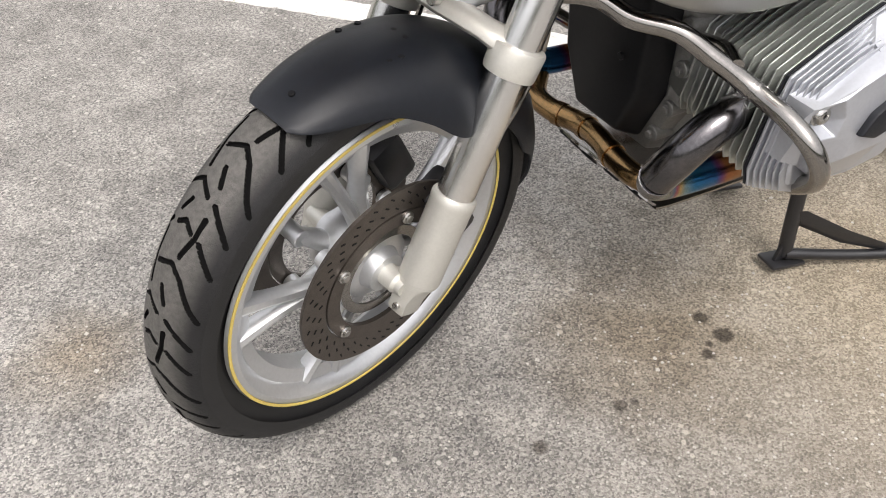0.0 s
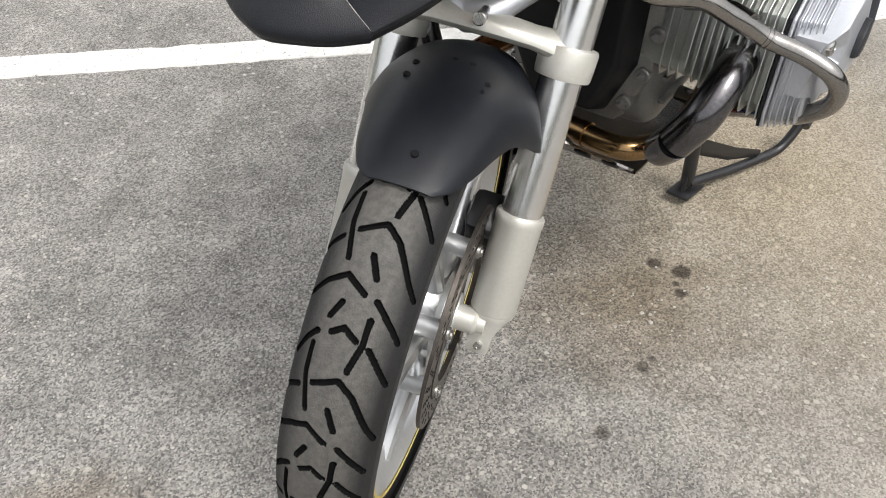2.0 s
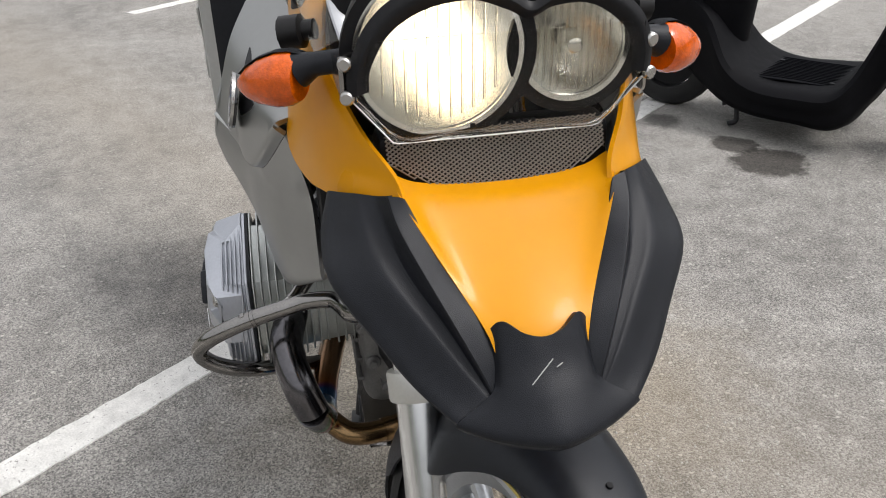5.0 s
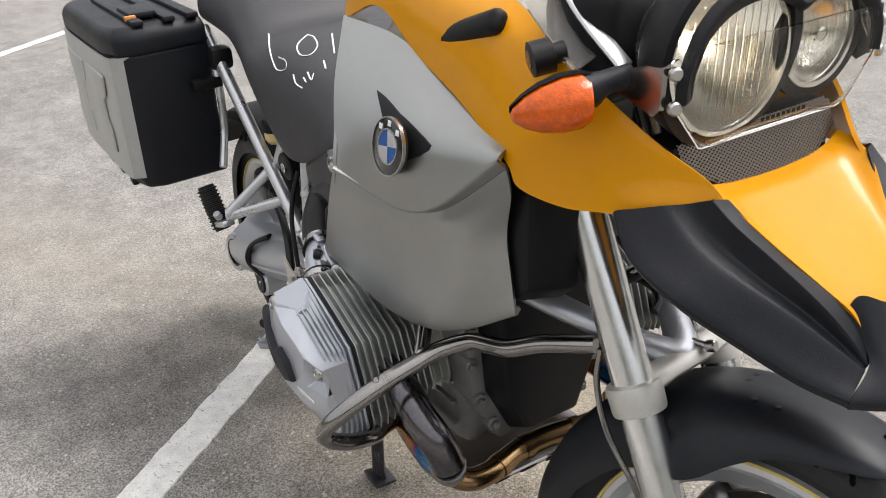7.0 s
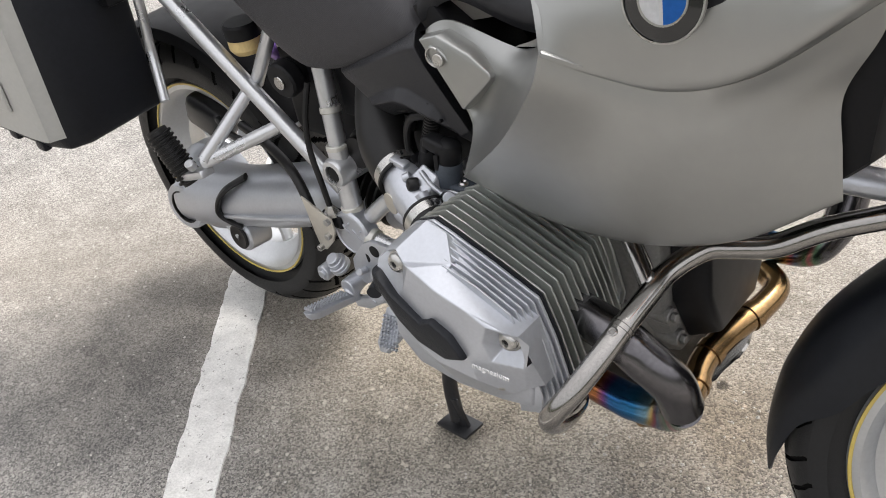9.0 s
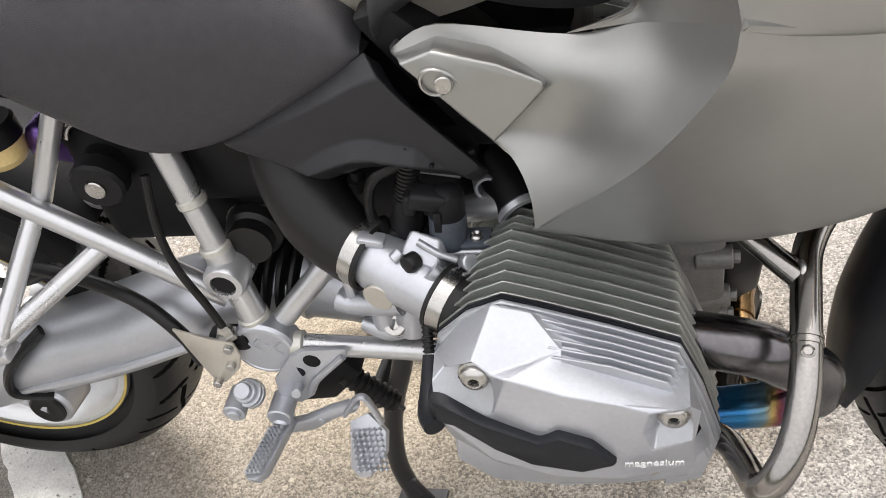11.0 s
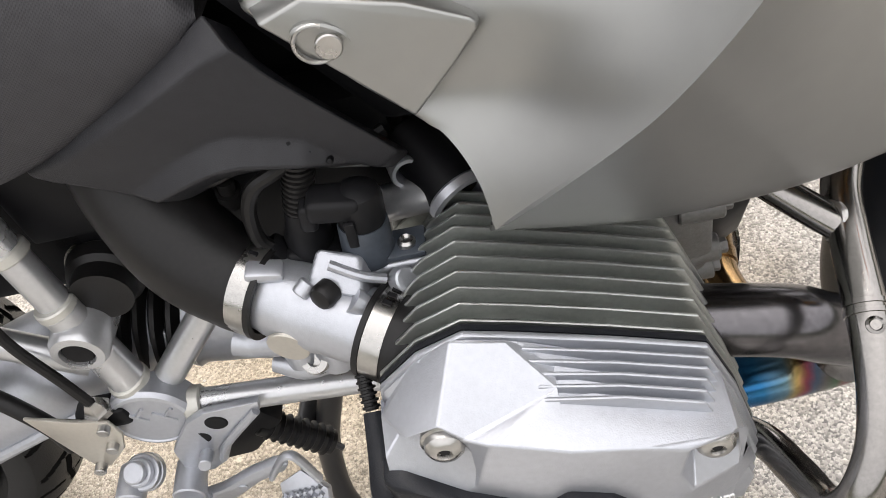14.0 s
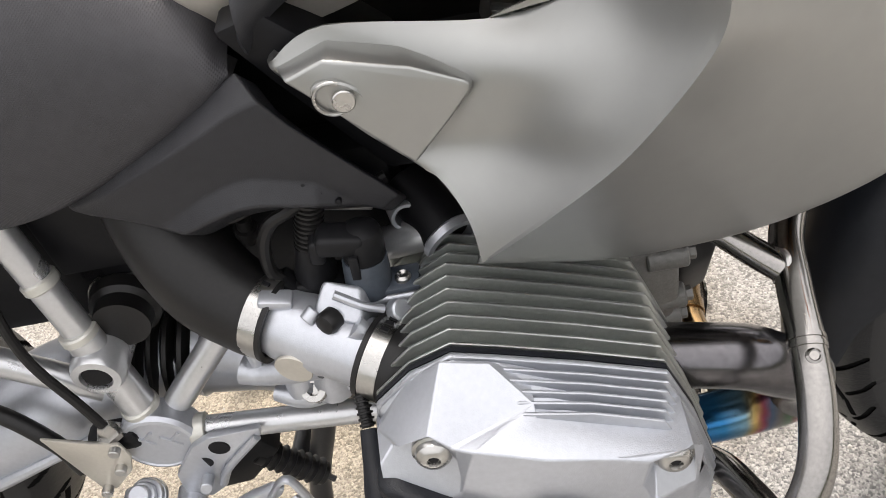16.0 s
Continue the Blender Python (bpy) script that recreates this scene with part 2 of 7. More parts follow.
def woven(m, period):
    """Presses a fine woven grain into a surface."""
    nt = m.node_tree
    tc = nt.nodes.new("ShaderNodeTexCoord")
    last = None
    for turn in (0.55, -0.9):
        mp = nt.nodes.new("ShaderNodeMapping")
        mp.inputs["Rotation"].default_value = (0, turn, 0)
        nt.links.new(tc.outputs["Object"], mp.inputs["Vector"])
        w = nt.nodes.new("ShaderNodeTexWave")
        w.inputs["Scale"].default_value = 0.314 / period
        w.inputs["Distortion"].default_value = 0.4
        nt.links.new(mp.outputs[0], w.inputs["Vector"])
        if last is None:
            last = w.outputs["Fac"]
        else:
            mu = nt.nodes.new("ShaderNodeMath")
            mu.operation = "MULTIPLY"
            nt.links.new(last, mu.inputs[0])
            nt.links.new(w.outputs["Fac"], mu.inputs[1])
            last = mu.outputs[0]
    bp = nt.nodes.new("ShaderNodeBump")
    bp.inputs["Strength"].default_value, bp.inputs["Distance"].default_value = 0.3, 0.0007
    nt.links.new(last, bp.inputs["Height"])
    nt.links.new(bp.outputs["Normal"], nt.nodes["Principled BSDF"].inputs["Normal"])


woven(SEAT, 0.0017)
BLACK_STEEL = mat("black_painted_steel", (0.016, 0.016, 0.018), 0.35, var=0.3, scale=30)
YELLOW_TAPE = mat("yellow_rim_stripe", (0.6, 0.46, 0.12), 0.4, var=0.1)
BEIGE = mat("tank_beige_silver", (0.5, 0.47, 0.42), 0.35, metal=0.5, var=0.06)
PANNIER_GREY = mat("pannier_silver_plastic", (0.42, 0.42, 0.4), 0.45, metal=0.3, var=0.06, scale=12)
ORANGE = mat("orange_indicator_lens", (0.6, 0.092, 0.001), 0.2, coat=0.4, spec=0.3, bump=0.5, bscale=260, var=0.4, scale=110)
WHITE_INK = mat("white_chalk_ink", (0.7, 0.7, 0.7), 0.8, var=0.1)
BADGE_BLUE = mat("badge_blue", (0.02, 0.16, 0.55), 0.2, coat=0.5)
BADGE_WHITE = mat("badge_white", (0.8, 0.8, 0.8), 0.2, coat=0.5)
BADGE_BLACK = mat("badge_black", (0.01, 0.01, 0.01), 0.2, coat=0.5)
RESERVOIR = mat("yellowed_fluid_plastic", (0.6, 0.45, 0.2), 0.4)


# the broad neutral grey patches at the bike's right paint in its soft shadow
SPOTS = [(-0.176, 0.152, 0.013, (0.3, 0.29, 0.28), 0.25), (-0.181, 0.205, 0.017, (0.25, 0.24, 0.23), 0.25), (-0.127, 0.225, 0.011, (0.3, 0.29, 0.28), 0.25), (-0.145, 0.208, 0.007, (0.35, 0.34, 0.33), 0.3),
         (0.075, 0.238, 0.011, (0.35, 0.34, 0.33), 0.3), (0.236, 0.241, 0.012, (0.4, 0.38, 0.36), 0.35), (0.05, 0.245, 0.007, (0.4, 0.4, 0.4), 0.3), (-0.05, 0.13, 0.16, (0.8, 0.74, 0.66), 0.7),
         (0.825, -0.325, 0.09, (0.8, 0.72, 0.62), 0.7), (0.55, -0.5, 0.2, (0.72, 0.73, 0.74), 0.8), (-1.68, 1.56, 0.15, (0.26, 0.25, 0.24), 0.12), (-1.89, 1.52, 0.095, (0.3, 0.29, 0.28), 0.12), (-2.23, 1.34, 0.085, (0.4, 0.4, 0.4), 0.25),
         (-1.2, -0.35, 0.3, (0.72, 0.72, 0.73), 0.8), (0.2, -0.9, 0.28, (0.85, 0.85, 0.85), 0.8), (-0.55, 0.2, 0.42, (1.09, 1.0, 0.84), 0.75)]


def asphalt():
    m = bpy.data.materials.new("worn_asphalt")
    m.use_nodes = True
    nt = m.node_tree
    b = nt.nodes["Principled BSDF"]
    tc = nt.nodes.new("ShaderNodeTexCoord")
    L = nt.links.new

    def node(kind, **kw):
        n = nt.nodes.new(kind)
        for k, v in kw.items():
            n.inputs[k].default_value = v
        return n
    big = node("ShaderNodeTexNoise", Scale=1.1, Detail=5, Roughness=0.6)
    mid = node("ShaderNodeTexNoise", Scale=9.0, Detail=6, Roughness=0.65)
    fine = node("ShaderNodeTexNoise", Scale=170.0, Detail=8, Roughness=0.85)
    vor = node("ShaderNodeTexVoronoi", Scale=310.0)
    vor2 = node("ShaderNodeTexVoronoi", Scale=75.0)
    for n in (big, mid, fine, vor, vor2):
        L(tc.outputs["Object"], n.inputs["Vector"])
    ramp = nt.nodes.new("ShaderNodeValToRGB")
    ramp.color_ramp.elements[0].position, ramp.color_ramp.elements[0].color = 0.34, (0.075, 0.0725, 0.0685, 1)
    ramp.color_ramp.elements[1].position, ramp.color_ramp.elements[1].color = 0.64, (0.325, 0.314, 0.297, 1)
    s1 = nt.nodes.new("ShaderNodeMath")
    s1.operation = "MULTIPLY_ADD"
    L(big.outputs["Fac"], s1.inputs[0])
    s1.inputs[1].default_value = 0.3
    s2 = nt.nodes.new("ShaderNodeMath")
    s2.operation = "MULTIPLY_ADD"
    L(mid.outputs["Fac"], s2.inputs[0])
    s2.inputs[1].default_value = 0.3
    s3 = nt.nodes.new("ShaderNodeMath")
    s3.operation = "MULTIPLY"
    L(fine.outputs["Fac"], s3.inputs[0])
    s3.inputs[1].default_value = 0.45
    L(s3.outputs[0], s2.inputs[2])
    L(s2.outputs[0], s1.inputs[2])
    L(s1.outputs[0], ramp.inputs["Fac"])
    # pale and dark chips of stone
    chips = nt.nodes.new("ShaderNodeMix")
    chips.data_type, chips.blend_type = "RGBA", "MULTIPLY"
    cr = nt.nodes.new("ShaderNodeValToRGB")
    cr.color_ramp.elements[0].color, cr.color_ramp.elements[1].color = (0.41, 0.41, 0.42, 1), (1.66, 1.64, 1.59, 1)
    sep = nt.nodes.new("ShaderNodeSeparateColor")
    L(vor.outputs["Color"], sep.inputs[0])
    L(sep.outputs[0], cr.inputs["Fac"])
    chips.inputs["Factor"].default_value = 0.95
    L(ramp.outputs[0], chips.inputs["A"])
    L(cr.outputs[0], chips.inputs["B"])
    pale = nt.nodes.new("ShaderNodeMix")
    pale.data_type = "RGBA"
    sep2 = nt.nodes.new("ShaderNodeSeparateColor")
    L(vor2.outputs["Color"], sep2.inputs[0])
    pk = nt.nodes.new("ShaderNodeMapRange")
    pk.inputs["From Min"].default_value, pk.inputs["From Max"].default_value, pk.inputs["To Max"].default_value = 0.93, 0.96, 0.7
    L(sep2.outputs[1], pk.inputs["Value"])
    near = nt.nodes.new("ShaderNodeMapRange")
    near.inputs["From Min"].default_value, near.inputs["From Max"].default_value = 0.42, 0.3
    L(vor2.outputs["Distance"], near.inputs["Value"])
    both_ = nt.nodes.new("ShaderNodeMath")
    both_.operation = "MULTIPLY"
    L(pk.outputs["Result"], both_.inputs[0])
    L(near.outputs["Result"], both_.inputs[1])
    L(both_.outputs[0], pale.inputs["Factor"])
    L(chips.outputs["Result"], pale.inputs["A"])
    pale.inputs["B"].default_value = (0.5, 0.47, 0.43, 1)
    # warm sandy dust, thickest in a strip along the bike's left
    side = nt.nodes.new("ShaderNodeSeparateXYZ")
    L(tc.outputs["Object"], side.inputs[0])
    across = nt.nodes.new("ShaderNodeMath")
    across.operation = "MULTIPLY_ADD"
    L(side.outputs["X"], across.inputs[0])
    across.inputs[1].default_value = -0.6
    L(side.outputs["Y"], across.inputs[2])
    drift = nt.nodes.new("ShaderNodeMath")
    drift.operation = "MULTIPLY_ADD"
    L(mid.outputs["Fac"], drift.inputs[0])
    drift.inputs[1].default_value = 1.0
    L(across.outputs[0], drift.inputs[2])
    dusty = nt.nodes.new("ShaderNodeMapRange")
    dusty.inputs["From Min"].default_value, dusty.inputs["From Max"].default_value, dusty.inputs["To Max"].default_value = 0.45, 1.3, 0.38
    L(drift.outputs[0], dusty.inputs["Value"])
    band = nt.nodes.new("ShaderNodeMapRange")
    band.inputs["From Min"].default_value, band.inputs["From Max"].default_value = 0.75, 1.5
    band.inputs["To Min"].default_value, band.inputs["To Max"].default_value = 1.0, 0.1
    L(across.outputs[0], band.inputs["Value"])
    dust = nt.nodes.new("ShaderNodeMath")
    dust.operation = "MULTIPLY"
    L(dusty.outputs["Result"], dust.inputs[0])
    L(band.outputs["Result"], dust.inputs[1])
    sand = nt.nodes.new("ShaderNodeMix")
    sand.data_type = "RGBA"
    L(dust.outputs[0], sand.inputs["Factor"])
    L(pale.outputs["Result"], sand.inputs["A"])
    sand.inputs["B"].default_value = (0.29, 0.25, 0.195, 1)
    # oil drips, damp patches, brown dirt, a warm tint and painted soft shade, each with its own ragged edge
    last = sand.outputs["Result"]
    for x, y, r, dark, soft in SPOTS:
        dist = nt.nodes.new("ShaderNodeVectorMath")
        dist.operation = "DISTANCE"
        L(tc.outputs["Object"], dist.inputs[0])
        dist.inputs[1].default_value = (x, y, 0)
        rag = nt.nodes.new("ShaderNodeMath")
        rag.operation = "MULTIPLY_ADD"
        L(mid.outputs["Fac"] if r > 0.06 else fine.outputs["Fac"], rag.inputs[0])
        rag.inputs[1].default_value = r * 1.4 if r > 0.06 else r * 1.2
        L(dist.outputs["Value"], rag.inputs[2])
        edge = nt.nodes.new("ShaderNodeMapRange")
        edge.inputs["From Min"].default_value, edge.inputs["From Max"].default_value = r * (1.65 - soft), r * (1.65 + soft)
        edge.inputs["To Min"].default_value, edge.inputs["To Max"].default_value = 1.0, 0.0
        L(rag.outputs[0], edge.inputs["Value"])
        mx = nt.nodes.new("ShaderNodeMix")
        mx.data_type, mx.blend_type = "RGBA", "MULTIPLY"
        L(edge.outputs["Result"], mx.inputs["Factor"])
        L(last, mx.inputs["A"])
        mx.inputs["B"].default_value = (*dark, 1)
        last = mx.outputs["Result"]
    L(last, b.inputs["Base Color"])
    b.inputs["Roughness"].default_value = 0.85
    b.inputs["Specular IOR Level"].default_value = 0.3
    hsum = nt.nodes.new("ShaderNodeMath")
    hsum.operation = "MULTIPLY_ADD"
    L(vor2.outputs["Distance"], hsum.inputs[0])
    hsum.inputs[1].default_value = 0.4
    L(vor.outputs["Distance"], hsum.inputs[2])
    bp = nt.nodes.new("ShaderNodeBump")
    bp.inputs["Strength"].default_value, bp.inputs["Distance"].default_value = 0.7, 0.0022
    bp.invert = True
    L(hsum.outputs[0], bp.inputs["Height"])
    L(bp.outputs["Normal"], b.inputs["Normal"])
    return m


ASPHALT = asphalt()


def heat_tint(name, lo, hi, ramp, axis="X"):
    """Steel with heat colours in bands along its height, bent by noise."""
    m = bpy.data.materials.new(name)
    m.use_nodes = True
    nt = m.node_tree
    L = nt.links.new
    b = nt.nodes["Principled BSDF"]
    tc = nt.nodes.new("ShaderNodeTexCoord")
    sp = nt.nodes.new("ShaderNodeSeparateXYZ")
    L(tc.outputs["Object"], sp.inputs[0])
    no = nt.nodes.new("ShaderNodeTexNoise")
    no.inputs["Scale"].default_value = 22
    L(tc.outputs["Object"], no.inputs["Vector"])
    ma = nt.nodes.new("ShaderNodeMath")
    ma.operation = "MULTIPLY_ADD"
    L(no.outputs["Fac"], ma.inputs[0])
    ma.inputs[1].default_value = 0.02
    L(sp.outputs[axis], ma.inputs[2])
    mr = nt.nodes.new("ShaderNodeMapRange")
    mr.inputs["From Min"].default_value, mr.inputs["From Max"].default_value = lo + 0.01, hi + 0.01
    L(ma.outputs[0], mr.inputs["Value"])
    r = nt.nodes.new("ShaderNodeValToRGB")
    e = r.color_ramp.elements
    e[0].position, e[0].color = 0.0, (*ramp[0][1], 1)
    e[1].position, e[1].color = 1.0, (*ramp[-1][1], 1)
    for p, c in ramp[1:-1]:
        x = e.new(p)
        x.color = (*c, 1)
    L(mr.outputs["Result"], r.inputs["Fac"])
    L(r.outputs[0], b.inputs["Base Color"])
    b.inputs["Metallic"].default_value, b.inputs["Roughness"].default_value = 1.0, 0.24
    return m


ACTUATOR = mat("blue_grey_plastic", (0.05, 0.06, 0.075), 0.45, var=0.2)
GLASS = bpy.data.materials.new("clear_acrylic")
GLASS.use_nodes = True
_b = GLASS.node_tree.nodes["Principled BSDF"]
_b.inputs["Transmission Weight"].default_value, _b.inputs["Roughness"].default_value, _b.inputs["IOR"].default_value = 1.0, 0.03, 1.2
_b.inputs["Base Color"].default_value = (0.93, 0.92, 0.88, 1)
REFLECTOR = mat("lamp_reflector", (0.85, 0.84, 0.8), 0.24, metal=1.0, var=0.03)
LAMP = bpy.data.materials.new("lit_lamp")
LAMP.use_nodes = True
_b = LAMP.node_tree.nodes["Principled BSDF"]
_b.inputs["Emission Color"].default_value, _b.inputs["Emission Strength"].default_value = (1.0, 0.84, 0.58, 1), 5.0
SCREEN = bpy.data.materials.new("smoked_screen")
SCREEN.use_nodes = True
_b = SCREEN.node_tree.nodes["Principled BSDF"]
_b.inputs["Transmission Weight"].default_value, _b.inputs["Roughness"].default_value, _b.inputs["IOR"].default_value = 0.9, 0.08, 1.15
_b.inputs["Base Color"].default_value = (0.75, 0.74, 0.7, 1)
MESHWIRE = mat("mesh_wire_steel", (0.24, 0.21, 0.18), 0.35, metal=1.0)
PURPLE = mat("violet_anodised", (0.16, 0.09, 0.3), 0.3, metal=0.9)
BRIGHT_PLATE = mat("dull_bright_plate", (0.6, 0.57, 0.51), 0.4, metal=0.8, var=0.06)
CHIP = mat("pale_stone_chip", (0.42, 0.4, 0.36), 0.85, var=0.35, scale=60)
# groove floors: dust-free rubber, with their shade put into a blacker colour
GROOVE = mat("tyre_groove_shaded_black", (0.006, 0.006, 0.006), 0.9, var=0.2, spec=0.05)
TREAD_RUBBER = mat("dusty_worn_tread", (0.013, 0.013, 0.0135), 0.62, bump=0.5, bscale=500, var=0.3, scale=22, spec=0.35)
nt = TREAD_RUBBER.node_tree
wear = nt.nodes.new("ShaderNodeAttribute")
wear.attribute_name = "wear"
grit = nt.nodes.new("ShaderNodeTexNoise")
grit.inputs["Scale"].default_value, grit.inputs["Detail"].default_value, grit.inputs["Roughness"].default_value = 140, 7, 0.7
tc_ = nt.nodes.new("ShaderNodeTexCoord")
nt.links.new(tc_.outputs["Object"], grit.inputs["Vector"])
gr = nt.nodes.new("ShaderNodeMapRange")
gr.inputs["From Min"].default_value, gr.inputs["From Max"].default_value, gr.inputs["To Min"].default_value = 0.3, 0.65, 0.45
nt.links.new(grit.outputs["Fac"], gr.inputs["Value"])
amount = nt.nodes.new("ShaderNodeMath")
amount.operation = "MULTIPLY"
nt.links.new(wear.outputs["Fac"], amount.inputs[0])
nt.links.new(gr.outputs["Result"], amount.inputs[1])
dusted = nt.nodes.new("ShaderNodeMix")
dusted.data_type = "RGBA"
nt.links.new(amount.outputs[0], dusted.inputs["Factor"])
nt.links.new(nt.nodes["Principled BSDF"].inputs["Base Color"].links[0].from_socket, dusted.inputs["A"])
dusted.inputs["B"].default_value = (0.105, 0.1, 0.092, 1)
nt.links.new(dusted.outputs["Result"], nt.nodes["Principled BSDF"].inputs["Base Color"])
# ---- ground ----
bm = B()
bmesh.ops.create_grid(bm, x_segments=8, y_segments=8, size=60)
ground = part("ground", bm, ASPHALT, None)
tagged(ground, "worn grey asphalt car park with pale stone chips", "ground", kind="structure")

LINE_A, LINE_B = Vector((0.9, -2.49, 0)), Vector((-5.5, 4.95, 0))


def road_line(name, a, b, width, label):
    bm = B()
    d = (b - a).normalized()
    s = Vector((-d.y, d.x, 0))
    n = int((b - a).length / 0.02)
    rows = []
    for i in range(n + 1):
        p = a.lerp(b, i / n)
        e1 = 0.006 * noise.noise(p * 22) + 0.004 * noise.noise(p * 70)
        e2 = 0.006 * noise.noise(p * 22 + Vector((5, 3, 1))) + 0.004 * noise.noise(p * 70 + Vector((9, 1, 4)))
        rows.append([bm.verts.new(p + s * (width / 2 * k + (e1 if k > 0 else e2 if k < 0 else 0)) + Vector((0, 0, h)))
                     for k, h in ((-1, 0.0005), (-0.97, 0.0035), (0, 0.004), (0.97, 0.0035), (1, 0.0005))])
    for p, q in zip(rows, rows[1:]):
        for i in range(4):
            bm.faces.new((p[i], q[i], q[i + 1], p[i + 1]))
    return tagged(part(name, bm, LINE_PAINT, None), label, "road marking", kind="structure")


LINE_PAINT = mat("worn_white_road_paint", (0.62, 0.61, 0.58), 0.75, var=0.25, scale=25, bump=0.7, bscale=160)
nt = LINE_PAINT.node_tree
tc_ = nt.nodes.new("ShaderNodeTexCoord")
pits = nt.nodes.new("ShaderNodeTexNoise")
pits.inputs["Scale"].default_value, pits.inputs["Detail"].default_value, pits.inputs["Roughness"].default_value = 85, 8, 0.72
nt.links.new(tc_.outputs["Object"], pits.inputs["Vector"])
cut = nt.nodes.new("ShaderNodeMapRange")
cut.inputs["From Min"].default_value, cut.inputs["From Max"].default_value = 0.59, 0.65
nt.links.new(pits.outputs["Fac"], cut.inputs["Value"])
worn = nt.nodes.new("ShaderNodeMix")
worn.data_type = "RGBA"
nt.links.new(cut.outputs["Result"], worn.inputs["Factor"])
nt.links.new(nt.nodes["Principled BSDF"].inputs["Base Color"].links[0].from_socket, worn.inputs["A"])
worn.inputs["B"].default_value = (0.2, 0.19, 0.175, 1)
nt.links.new(worn.outputs["Result"], nt.nodes["Principled BSDF"].inputs["Base Color"])
road_line("road_line", LINE_A, LINE_B, 0.105, "worn white painted parking bay line")
road_line("road_line", Vector((-5.2, -1.2, 0)), Vector((-8.6, 2.8, 0)), 0.1, "worn white painted parking bay line")

# a plain unseen ring, added far round the car park to close it and dim low sky light
bm = B()
for k in range(48):
    a, b = 2 * math.pi * k / 48, 2 * math.pi * (k + 1) / 48
    q = [bm.verts.new((30 * math.cos(t), 30 * math.sin(t), z)) for t, z in ((a, 0), (b, 0), (b, 5), (a, 5))]
    bm.faces.new(q)
tagged(part("backdrop", bm, mat("dull_horizon_ring", (0.07, 0.08, 0.05), 0.9, var=0.4, scale=0.8), None), "unseen dull green ring far round the car park, added to darken the horizon", "backdrop", kind="structure")
# ---- motorcycle ----
bike = thing("motorcycle", (-0.35, 0, 0), "yellow and silver adventure motorcycle on its centre stand, front wheel turned", "motorcycle")

RAKE = 0.432
AXIS = Vector((-math.sin(RAKE), 0, math.cos(RAKE)))
HEAD = Vector((0.353, 0, 0.329))
STEER = Matrix.Translation(HEAD + Vector((0, -0.005, 0))) @ Matrix.Rotation(-0.0158, 4, "X") @ Matrix.Rotation(0.2987, 4, AXIS) @ Matrix.Translation(-HEAD)
AXLE = Vector((0.421, 0, 0.3276))


# -- wheels --
TREAD = [  # grooves of one repeat, as lines of points: u along the repeat, v across
    ((0.925, -0.34), (1.0, 0.065), (0.914, 0.32), (0.694, 0.66), (0.6, 0.85)), ((0.793, 0.012), (0.66, 0.166)), ((1.166, -0.515), (0.967, -0.51), (0.738, -0.36)),
    ((0.867, -0.6), (0.805, -0.864), (0.72, -1.05)), ((0.553, 0.07), (0.64, -0.26), (0.57, -0.595), (0.454, -0.95)), ((0.532, 0.287), (0.38, 0.65), (0.31, 0.8)),
    ((0.471, -0.217), (0.366, -0.353)), ((0.278, -0.245), (0.327, -0.065), (0.267, 0.15)), ((0.412, 0.275), (0.248, 0.263), (0.069, 0.145)),
    ((0.234, 0.372), (0.095, 0.65), (0.02, 0.8)), ((0.253, -0.487), (0.185, -0.673), (0.05, -0.9))]


